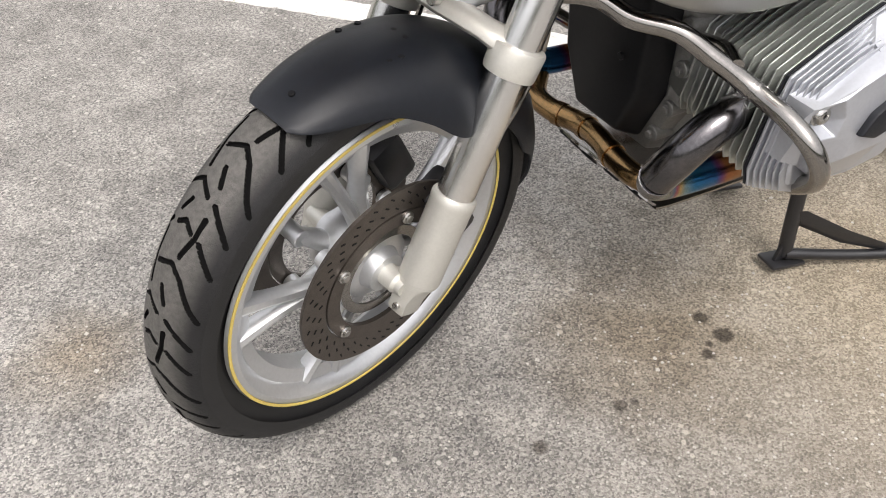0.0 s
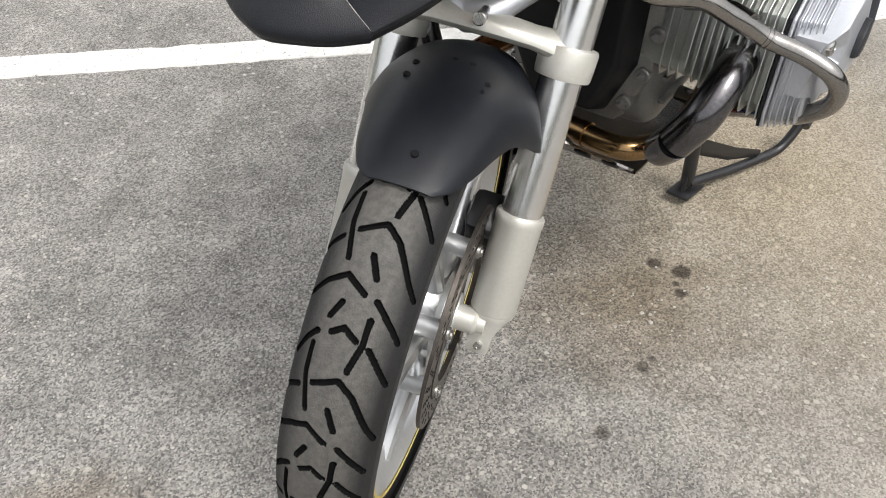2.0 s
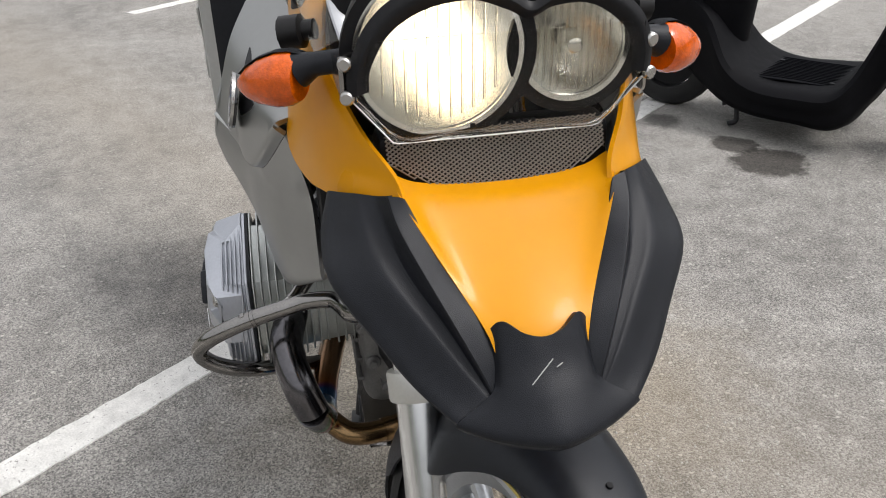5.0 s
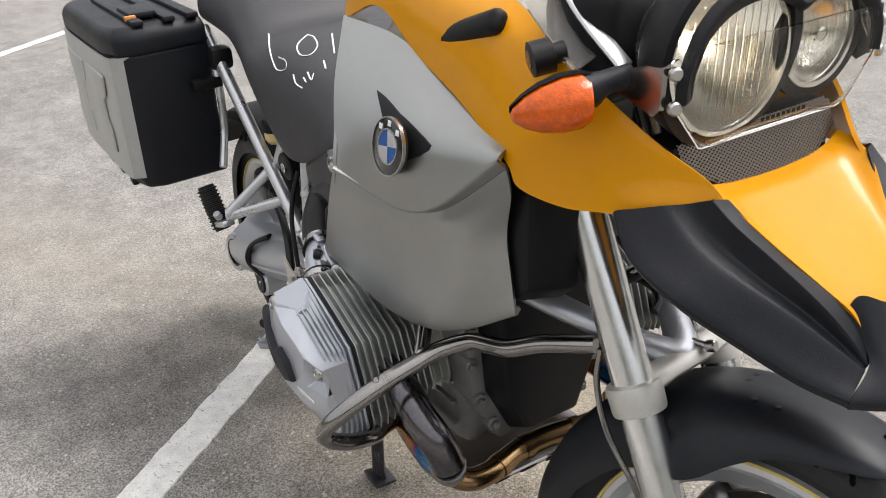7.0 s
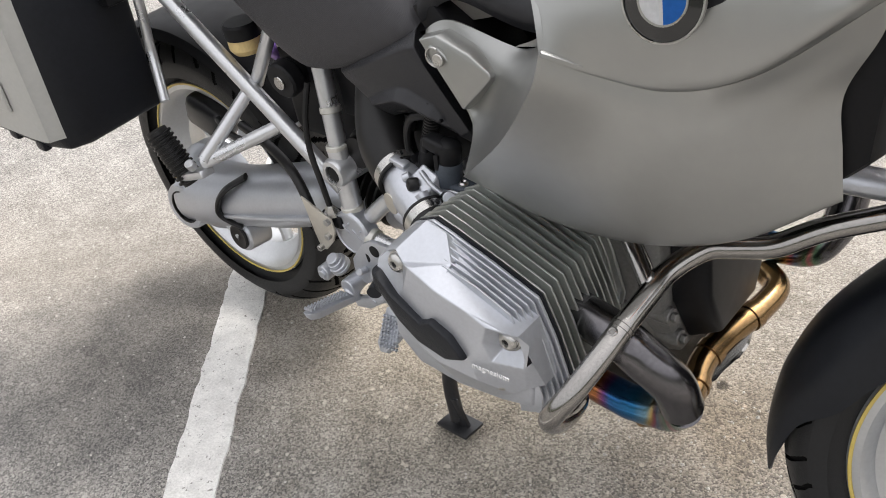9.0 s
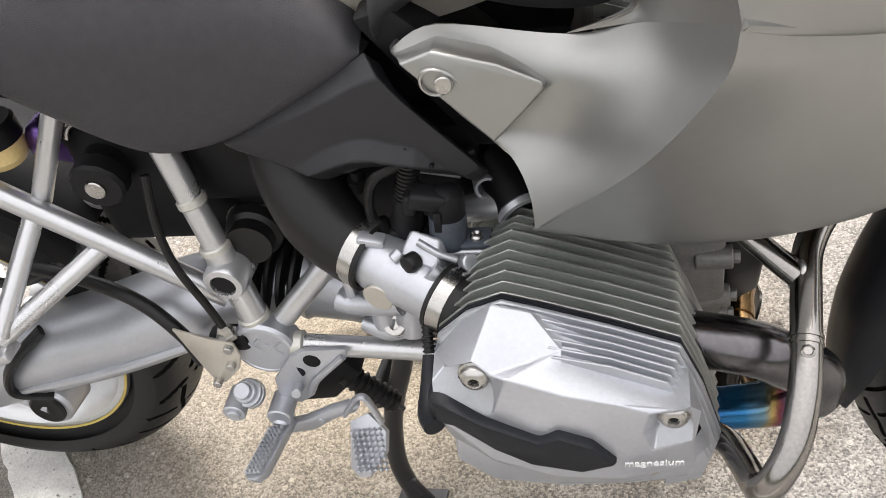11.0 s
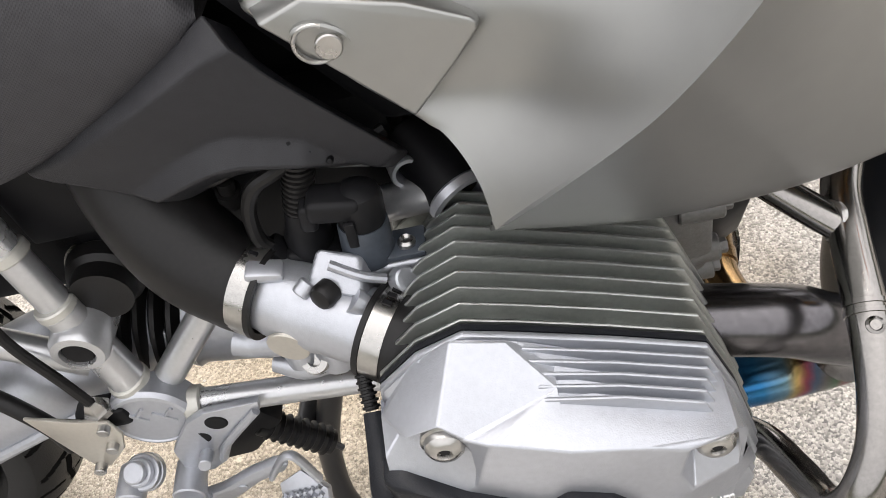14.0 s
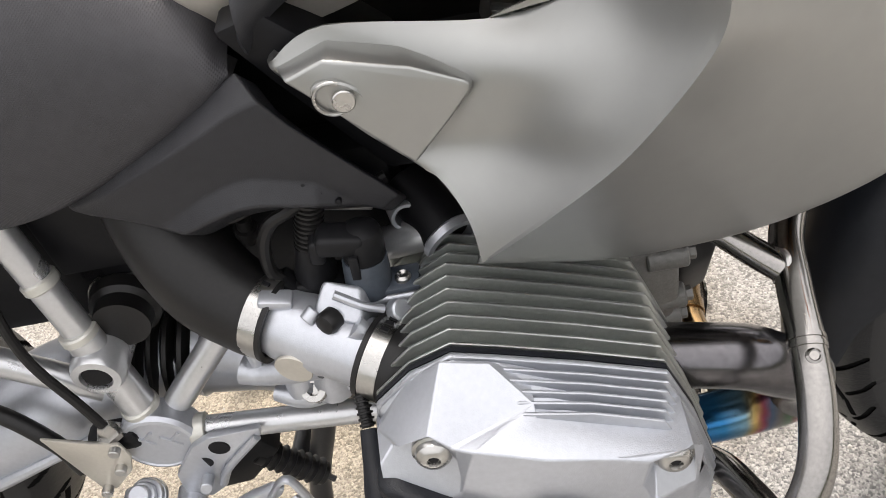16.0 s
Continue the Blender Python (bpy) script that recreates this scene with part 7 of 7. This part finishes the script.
part("shock_canister", bm, PURPLE, bike, "violet anodised shock reservoir")
g = []
for k in range(9):
    a = radians(35 + k * 14)
    g.append([RAXLE + Vector((r * math.cos(a), y, r * math.sin(a))) for y, r in ((-0.1, 0.335), (-0.085, 0.36), (0, 0.366), (0.085, 0.36), (0.1, 0.335))])
bm = add_sheet(B(), g, 4, 4, 0.004, out=(0, 0, 1))
part("rear_mudguard", bm, DARK, bike, "black plastic inner rear mudguard")
bm = B()
add_box(bm, (-1.07, -0.06, 0.5), (0.11, 0.06, 0.07), Matrix.Rotation(0.3, 3, "Y"), 0.02, 3)
add_tube(bm, [(-1.02, -0.08, 0.51), (-0.95, -0.1, 0.50), (-0.88, -0.1, 0.505), (-0.8, -0.08, 0.54)], 0.007)
part("rear_caliper", bm, BLACK_STEEL, bike, "black rear brake caliper with hose")
bm = add_tube(B(), [(-0.55, 0.0, 0.62), (-0.8, 0.0, 0.56), (-0.88, -0.04, 0.49)], 0.022, seg=14)
part("rear_strut", bm, ALU_TUBE, bike, "silver upper link of the rear suspension")
bm = B()
add_box(bm, (-0.78, 0, 0.83), (0.42, 0.24, 0.1), Matrix.Rotation(0.3, 3, "Y"), 0.03, 3)
part("under_seat_tray", bm, DARK, bike)

# heel guard, foot rest, brake pedal
def plate(bm, pts, n, bev=0.0015):
    n = Vector(n)
    tmp = add_loft(B(), [[Vector(p) for p in pts], [Vector(p) + n for p in pts]])
    join(bm, rounded(tmp, bev, 2))
    return bm


bm = plate(B(), [(-0.642, -0.196, 0.518), (-0.60, -0.2, 0.505), (-0.574, -0.2, 0.497), (-0.572, -0.2, 0.475), (-0.582, -0.2, 0.452), (-0.61, -0.198, 0.424), (-0.622, -0.198, 0.424), (-0.628, -0.198, 0.45)], (0, -0.004, 0.001))
hg = part("heel_guard", bm, BRIGHT_PLATE, bike, "bright metal heel guard plate")
for x, z in ((-0.58, 0.492), (-0.588, 0.462), (-0.617, 0.43)):
    part("guard_bolt", add_cyl(B(), (x, -0.2, z), (x, -0.211, z), 0.0055, seg=14), BOLT, hg)
bm = plate(B(), [(-0.517, -0.192, 0.468), (-0.497, -0.192, 0.479), (-0.447, -0.19, 0.479), (-0.449, -0.19, 0.468), (-0.49, -0.192, 0.43), (-0.507, -0.194, 0.4), (-0.527, -0.194, 0.386), (-0.552, -0.194, 0.392), (-0.547, -0.194, 0.43)], (0, -0.008, 0))
add_tube(bm, [(-0.452, -0.2, 0.47), (-0.495, -0.203, 0.43), (-0.508, -0.204, 0.408)], 0.004, seg=10)
add_cyl(bm, (-0.52, -0.198, 0.417), (-0.516, -0.22, 0.427), 0.006, seg=14)
pp = part("peg_plate", bm, ALU_CAST, bike, "cast aluminium footrest plate with holes")
for x, z, r in ((-0.492, 0.462, 0.0105), (-0.514, 0.443, 0.0095)):
    part("plate_hole", add_cyl(B(), (x, -0.196, z), (x, -0.2006, z), r, seg=20), DARK, pp)
for k, r in enumerate((0.018, 0.0175, 0.0135, 0.0105)):
    part("spring_washer", add_lathe(B(), Vector((-0.588, -0.2, 0.4)) + Vector((-0.05, -0.45, 0.85)) * 0.0075 * k, (-0.05, -0.45, 0.85), [(-0.003, 0), (-0.003, r), (0.0025, r), (0.0035, r - 0.0015), (0.0035, 0)], 30), ALU_CAST, pp)
for x, z, r in ((-0.604, 0.394, 0.014), (-0.604, 0.394, 0.008), (-0.55, 0.385, 0.015)):
    y = -0.2 - (0.024 - r) * 0.6 - 0.008
    part("peg_bolt", add_cyl(B(), (x, -0.19, z), (x, y - 0.012, z), r, seg=24), ALU_CAST, pp)
bm = add_tube(B(), [(-0.548, -0.19, 0.39), (-0.552, -0.222, 0.37)], 0.013, seg=14)
plate(bm, [(-0.566, -0.21, 0.364), (-0.54, -0.21, 0.368), (-0.541, -0.30, 0.392), (-0.548, -0.312, 0.395), (-0.561, -0.31, 0.393), (-0.567, -0.3, 0.389)], (0, 0.004, -0.014))
peg = part("foot_peg", bm, ALU_CAST, bike, "worn aluminium foot peg with a toothed tread")
for i in range(4):
    for j in range(12):
        x, y = -0.5625 + i * 0.0052, -0.232 - j * 0.0064
        bm = B()
        add_lathe(bm, (x, y, 0.372 + (-0.21 - y) * 0.27 + i * 0.0008 - 0.003), (0, 0.2, 1), [(0, 0.0031), (0.0042, 0.0013), (0.0042, 0)], 4)
        part("tooth", bm, ALU_CAST, peg)
bm = plate(B(), [(-0.562, -0.212, 0.352), (-0.526, -0.213, 0.365), (-0.488, -0.214, 0.388), (-0.46, -0.216, 0.402), (-0.448, -0.217, 0.398), (-0.456, -0.216, 0.386), (-0.486, -0.214, 0.37), (-0.52, -0.213, 0.344), (-0.556, -0.212, 0.334)], (0.0, 0.01, 0.002), 0.003)
add_tube(bm, [(-0.466, -0.222, 0.392), (-0.452, -0.224, 0.414), (-0.441, -0.225, 0.429), (-0.432, -0.226, 0.430), (-0.427, -0.228, 0.418), (-0.42, -0.232, 0.392)], 0.0048, seg=10, flat=0.7)
add_cyl(bm, (-0.505, -0.206, 0.366), (-0.505, -0.2155, 0.366), 0.005, seg=14)
pd = part("brake_pedal", bm, ALU_CAST, bike, "cast aluminium rear brake pedal with a toothed pad")
bm = plate(B(), [(-0.462, -0.226, 0.384), (-0.438, -0.222, 0.396), (-0.417, -0.236, 0.380), (-0.420, -0.25, 0.358), (-0.445, -0.262, 0.325), (-0.458, -0.262, 0.322), (-0.468, -0.256, 0.332)], (0.002, 0.006, -0.006))
part("pedal_pad", bm, ALU_CAST, pd)
o, ex, ey = Vector((-0.463, -0.2335, 0.376)), Vector((0.042, 0.0, 0.008)), Vector((0.004, -0.028, -0.048))
for i in range(6):
    for j in range(8):
        p = o + ex * ((i + 0.5) / 6) + ey * ((j + 0.3) / 8)
        bm = B()
        add_lathe(bm, p, (0.1, -0.75, 0.6), [(0, 0.0036), (0.0045, 0.0016), (0.0045, 0)], 4)
        part("tooth", bm, ALU_CAST, pd)
bm = rounded(add_loft(B(), [[Vector((x, y, z)) for x, z in ((-0.47, 0.425), (-0.455, 0.4), (-0.50, 0.352), (-0.55, 0.345), (-0.535, 0.38))] for y in (-0.135, -0.172)]), 0.006, 2)
cyl = part("brake_cylinder", bm, ENGINE_BLACK, bike, "black rear brake master cylinder with a pleated boot")
part("boot", add_cyl(B(), (-0.484, -0.162, 0.392), (-0.43, -0.162, 0.331), 0.0128, seg=18), GAITER, cyl)
for k in range(8):
    part("boot_fold", add_lathe(B(), Vector((-0.476 + k * 0.0058, -0.162, 0.384 - k * 0.0066)), (0.62, 0, -0.78), [(-0.003, 0.0115), (0, 0.0155), (0.003, 0.0115)], 18, closed=True), GAITER, cyl)
part("push_rod", add_tube(B(), [(-0.435, -0.162, 0.338), (-0.422, -0.165, 0.322)], 0.0035, seg=8), BLACK_STEEL, cyl)

# passenger peg with ribbed rubber
bm = B()
add_box(bm, (-0.832, -0.256, 0.54), (0.075, 0.028, 0.014), Matrix.Rotation(-0.35, 3, "Y"), 0.004)
add_cyl(bm, (-0.815, -0.268, 0.562), (-0.812, -0.275, 0.576), 0.008, seg=16)
part("peg_mount", bm, ALU_TUBE, bike, "silver passenger footrest bracket")
pg = part("passenger_peg", add_tube(B(), [(-0.865, -0.252, 0.512), (-0.886, -0.258, 0.56), (-0.904, -0.263, 0.608)], [0.017, 0.0205, 0.018], seg=16), GAITER, bike, "folded passenger footrest with ribbed black rubber")
for k in range(11):
    t = 0.08 + k * 0.083
    p = Vector((-0.865, -0.252, 0.512)).lerp(Vector((-0.904, -0.263, 0.608)), t)
    part("rib", add_lathe(B(), p, (-0.374, -0.106, 0.921), [(-0.003, 0.017), (-0.0015, 0.0225), (0.0015, 0.0225), (0.003, 0.017)], 18, closed=True), GAITER, pg)

# centre stand
LEGS = {-1: [(-0.425, -0.095, 0.36), (-0.44, -0.098, 0.315), (-0.467, -0.098, 0.24), (-0.484, -0.1, 0.17), (-0.49, -0.108, 0.1), (-0.475, -0.12, 0.03)], 1: [(-0.40, 0.115, 0.33), (-0.392, 0.12, 0.25), (-0.395, 0.12, 0.16), (-0.40, 0.12, 0.09), (-0.405, 0.12, 0.03)]}
stand = None
for s, pts in LEGS.items():
    bm = add_tube(B(), pts, 0.0138, seg=16, n=6)
    e = Vector(pts[-1])
    plate(bm, [e + Vector((-0.04, -0.02, -0.025)), e + Vector((0.04, -0.028, -0.012)), e + Vector((0.045, 0.02, -0.012)), e + Vector((-0.035, 0.028, -0.026))], (0, 0, 0.008), 0.003)
    plate(bm, [e + Vector((-0.02, -0.004, -0.02)), e + Vector((0.03, -0.004, -0.012)), e + Vector((0.008, -0.004, 0.05)), e + Vector((-0.008, -0.004, 0.05))], (0, 0.008, 0), 0.002)
    stand = part("stand_leg", bm, BLACK_STEEL, bike, "black centre stand leg with foot")
bm = add_tube(B(), [(-0.40, 0.125, 0.035), (-0.5, 0.175, 0.025), (-0.59, 0.222, 0.025), (-0.625, 0.24, 0.03), (-0.65, 0.252, 0.05), (-0.672, 0.262, 0.08)], 0.0105, seg=14, n=6)
add_cyl(bm, (-0.668, 0.262, 0.078), (-0.685, 0.266, 0.09), 0.021, 0.019, seg=16)
plate(bm, [(-0.395, 0.126, 0.13), (-0.41, 0.135, 0.132), (-0.50, 0.175, 0.075), (-0.575, 0.21, 0.038), (-0.575, 0.21, 0.028), (-0.49, 0.17, 0.055), (-0.41, 0.128, 0.1)], (0.006, 0.006, 0.016), 0.002)
part("stand_lever", bm, BLACK_STEEL, stand, "black foot lever of the centre stand")
part("stand_bar", add_tube(B(), [(-0.40, 0.12, 0.3), (-0.46, 0.0, 0.28), (-0.485, -0.12, 0.27)], 0.012, seg=12), BLACK_STEEL, stand)
# ---- pannier ----
def pannier(s):
    p = thing("pannier_case", (-1.2, 0.3 * s, 0.58), "black and silver hard plastic motorcycle pannier hung on the rear frame", "pannier")

    slim = Matrix.Translation((0, -0.17, 0)) @ Matrix.Diagonal((1, 0.84, 1, 1)) @ Matrix.Translation((0, 0.17, 0))

    def fl(b):
        return mirrored(moved(b, slim)) if s > 0 else moved(b, slim)
    lo, hi = 0.585, 0.955
    o = [(-0.995, -0.17), (-0.985, -0.36), (-1.0, -0.405), (-1.06, -0.425), (-1.45, -0.43), (-1.5, -0.4), (-1.5, -0.17)]
    bm = rounded(add_loft(B(), [[Vector((x - 0.035, y * 0.97, lo)) for x, y in o], [Vector((x - 0.03, y, lo + 0.03)) for x, y in o], [Vector((x, y, 0.9)) for x, y in o]]), 0.012, 3)
    shell = part("shell", fl(bm), BLACK_PLASTIC, p)
    bm = rounded(add_loft(B(), [[Vector((-1.23 + (x + 1.23) * 1.02, y * 1.01, 0.895)) for x, y in o], [Vector((-1.23 + (x + 1.23) * 1.02, y * 1.01, 0.935)) for x, y in o], [Vector((-1.23 + (x + 1.23) * 0.95, -0.29 + (y + 0.29) * 0.93, hi)) for x, y in o]]), 0.01, 3)
    lid = part("lid", fl(bm), BLACK_PLASTIC, p, "black lid with raised ribs")
    for y in (-0.34, -0.26, -0.2):
        part("lid_rib", fl(add_box(B(), (-1.2, y, hi + 0.004), (0.42, 0.03, 0.012), None, 0.004)), BLACK_PLASTIC, lid)
    part("lid_handle", fl(add_box(B(), (-1.1, -0.31, hi + 0.012), (0.12, 0.07, 0.014), None, 0.005)), BLACK_PLASTIC, lid)
    part("lid_latch", fl(add_box(B(), (-1.035, -0.345, hi + 0.01), (0.014, 0.03, 0.012), None, 0.004)), LATCH, lid, "small orange-brown latch tab")
    # silver outer skin
    q = [(-0.99, -0.352), (-1.004, -0.41), (-1.06, -0.432), (-1.45, -0.437), (-1.495, -0.41)]
    g = [[(x - 0.03 * k, y, 0.895 - 0.28 * k) for x, y in q] for k in (0, 0.3, 0.6, 1.0)]
    part("outer_skin", fl(add_sheet(B(), g, 4, 3, 0.005, out=(0, -1, 0))), PANNIER_GREY, p, "silver plastic outer skin with a pressed outline")
    for x0, x1 in ((-1.06, -1.24), (-1.27, -1.45)):
        o = [(x0, 0.85), (x1, 0.85), (x1, 0.8), (x1 + 0.02, 0.785), (x1 + 0.02, 0.735), (x1, 0.72), (x1 - 0.005, 0.66), (x0 - 0.025, 0.66), (x0 - 0.025, 0.715), (x0 - 0.045, 0.735), (x0 - 0.045, 0.785), (x0 - 0.015, 0.8)]
        part("pressed_panel", fl(add_prism(B(), [(x - 0.03 * (0.895 - z) / 0.28, -0.434, z) for x, z in o], (0, -0.0075, 0), 0.0035, 2, inset=0.03)), PANNIER_GREY, p)
    for k in range(4):
        part("bumper_foot", fl(add_box(B(), (-1.1 - 0.1 * k, -0.412, 0.592), (0.03, 0.02, 0.02), None, 0.006)), BLACK_PLASTIC, p)
    part("carrier_clip", fl(add_box(B(), (-0.985, -0.2, 0.81), (0.03, 0.08, 0.025), None, 0.006)), DARK, p)
    return p


LATCH = mat("orange_brown_latch", (0.5, 0.2, 0.04), 0.4)
pannier(-1)
part("pannier_carrier", add_tube(B(), [(-1.0, -0.165, 0.87), (-0.98, -0.17, 0.8), (-1.0, -0.17, 0.7), (-0.96, -0.2, 0.62)], 0.009, seg=12), ALU_TUBE, bike, "silver pannier carrier tube")
part("tail_bracket", add_box(B(), (-0.985, -0.155, 0.86), (0.05, 0.05, 0.05), None, 0.012), ENGINE_BLACK, bike)

# ---- scooter parked behind ----
def scooter():
    p = thing("scooter", (-2.2, 1.65, 0), "black motor scooter on its stand, parked on the bay line", "scooter")
    a = Vector((0.74, 0.67, 0))
    b = Vector((-0.67, 0.74, 0))
    o = Vector((-2.45, 1.48, 0))

    def at(u, v, z):
        return o + a * u + b * v + Vector((0, 0, z))
    w = at(0, 0, 0.215)
    wh = part("wheel", add_lathe(B(), w - b * 0.05, b, [(0, 0.13), (0.0, 0.18), (0.012, 0.205), (0.035, 0.215), (0.065, 0.215), (0.088, 0.205), (0.1, 0.18), (0.1, 0.13)], 48, closed=True), RUBBER, p, "black scooter tyre")
    part("rim", add_lathe(B(), w - b * 0.035, b, [(0, 0), (0, 0.05), (0.02, 0.06), (0.01, 0.125), (0.06, 0.125), (0.05, 0.06), (0.07, 0.05), (0.07, 0)], 36), DARK, wh)
    g = []
    for u, hw, zt, zb in ((-0.1, 0.07, 0.5, 0.3), (0.05, 0.1, 0.52, 0.24), (0.2, 0.15, 0.45, 0.15), (0.32, 0.22, 0.29, 0.1), (0.45, 0.26, 0.225, 0.075), (0.62, 0.28, 0.22, 0.075), (0.78, 0.28, 0.25, 0.08), (0.86, 0.19, 0.42, 0.18), (0.92, 0.18, 0.62, 0.3)):
        g.append([at(u, -hw * 0.5, zb), at(u, -hw * 0.95, zb + 0.03), at(u, -hw, (zt + zb) / 2), at(u, -hw * 0.97, zt - 0.01), at(u, 0, zt), at(u, hw * 0.97, zt - 0.01), at(u, hw, (zt + zb) / 2), at(u, hw * 0.95, zb + 0.03), at(u, hw * 0.5, zb)])
    part("body", add_sheet(B(), g, 4, 6, 0.008, out=(0, 0, 1)), SCOOTER_BLACK, p, "black plastic scooter body")
    mt = part("floor_mat", add_prism(B(), [at(u, v, 0.227) for u, v in ((0.36, -0.17), (0.36, 0.17), (0.8, 0.16), (0.8, -0.16))], (0, 0, 0.006), 0.002), SCOOTER_MAT, p, "grey-black ribbed rubber floor mat")
    for k in range(15):
        v = -0.15 + k * 0.0215
        part("mat_rib", add_tube(B(), [at(0.38 + 0.1 * abs(v), v, 0.234), at(0.58, v * 0.92, 0.235), at(0.77, v, 0.234)], 0.003, seg=6, n=4), SCOOTER_MAT, mt)
    for u, v in ((0.42, -0.12), (0.45, 0.1), (0.72, -0.13), (0.74, 0.08)):
        part("mat_screw", add_cyl(B(), at(u, v, 0.232), at(u, v, 0.238), 0.011, seg=14), DARK, mt)
    part("seat_column", add_lathe(B(), at(0.18, 0.04, 0.3), (0, 0, 1), [(0, 0.13), (0.05, 0.135), (0.2, 0.15), (0.35, 0.16), (0.35, 0)], 32), SCOOTER_BLACK, p)
    part("stand", add_tube(B(), [at(0.38, -0.1, 0.16), at(0.36, -0.13, 0.1), at(0.37, -0.15, 0.03), at(0.34, -0.16, 0.012)], 0.011, seg=10), BLACK_STEEL, p)
    part("stand", add_tube(B(), [at(0.3, -0.08, 0.18), at(0.29, -0.1, 0.12), at(0.3, -0.11, 0.07)], 0.009, seg=10), BLACK_STEEL, p)
    part("side_bracket", add_box(B(), at(0.5, -0.12, 0.1), (0.04, 0.05, 0.06), None, 0.01), BLACK_STEEL, p)
    w2 = at(1.2, 0, 0.215)
    part("wheel", add_lathe(B(), w2 - b * 0.05, b, [(0, 0.13), (0.0, 0.18), (0.012, 0.205), (0.035, 0.215), (0.065, 0.215), (0.088, 0.205), (0.1, 0.18), (0.1, 0.13)], 40, closed=True), RUBBER, p)
    g = [[at(0.88 + 0.1 * k + 0.02 * abs(v), v * (0.2 - 0.03 * k), 0.42 + 0.26 * k) for v in (-1, -0.7, 0, 0.7, 1)] for k in (0, 0.5, 1, 1.6, 2.1)]
    part("leg_shield", add_sheet(B(), g, 4, 4, 0.03, out=a), SCOOTER_BLACK, p)
    part("fork", add_tube(B(), [at(1.2, 0.08, 0.215), at(1.14, 0.08, 0.45), at(1.06, 0.0, 0.7), at(1.02, 0, 0.9)], 0.022, seg=14), BLACK_STEEL, p)
    g = [[w2 + a * (0.25 * math.cos(q)) + Vector((0, 0, 0.25 * math.sin(q) - 0.03 * abs(v))) + b * (0.075 * v) for v in (-1, -0.6, 0, 0.6, 1)] for q in (radians(10 + 22 * k) for k in range(8))]
    part("front_mudguard", add_sheet(B(), g, 4, 4, 0.006, out=(0, 0, 1)), SCOOTER_BLACK, p)
    part("rim", add_lathe(B(), w2 - b * 0.035, b, [(0, 0), (0, 0.05), (0.02, 0.06), (0.01, 0.125), (0.06, 0.125), (0.05, 0.06), (0.07, 0.05), (0.07, 0)], 36), DARK, p)
    return p


SCOOTER_BLACK = mat("black_scooter_plastic", (0.005, 0.005, 0.006), 0.6, var=0.2, bump=0.1, spec=0.06)
SCOOTER_MAT = mat("grey_black_floor_mat", (0.006, 0.0063, 0.008), 0.75, var=0.2, bump=0.2, spec=0.06)
scooter()

# ---- loose chips of stone on the asphalt ----
bm = B()
rng = random.Random(7)
for k in range(2600):
    if k % 3:
        x, y = rng.uniform(-0.4, 1.0), rng.uniform(-0.9, 0.9)
    else:
        x, y = rng.uniform(-1.8, 1.0), rng.uniform(-1.2, 1.2)
    r = rng.uniform(0.0012, 0.0032) * (1.6 if rng.random() < 0.06 else 1)
    c = Vector((x, y, r * 0.25))
    tip = [bm.verts.new(c + Vector((0, 0, r * rng.uniform(0.5, 0.9))))]
    m = 5
    ring = [bm.verts.new(c + Vector((r * rng.uniform(0.7, 1.2) * math.cos(a), r * rng.uniform(0.7, 1.2) * math.sin(a), -r * 0.2))) for a in (2 * math.pi * j / m for j in range(m))]
    for j in range(m):
        bm.faces.new((ring[j], ring[(j + 1) % m], tip[0]))
chips = part("stone_chips", bm, CHIP, None, flat=True)
tagged(chips, "pale loose chips of stone on the asphalt", "gravel", kind="stuff")
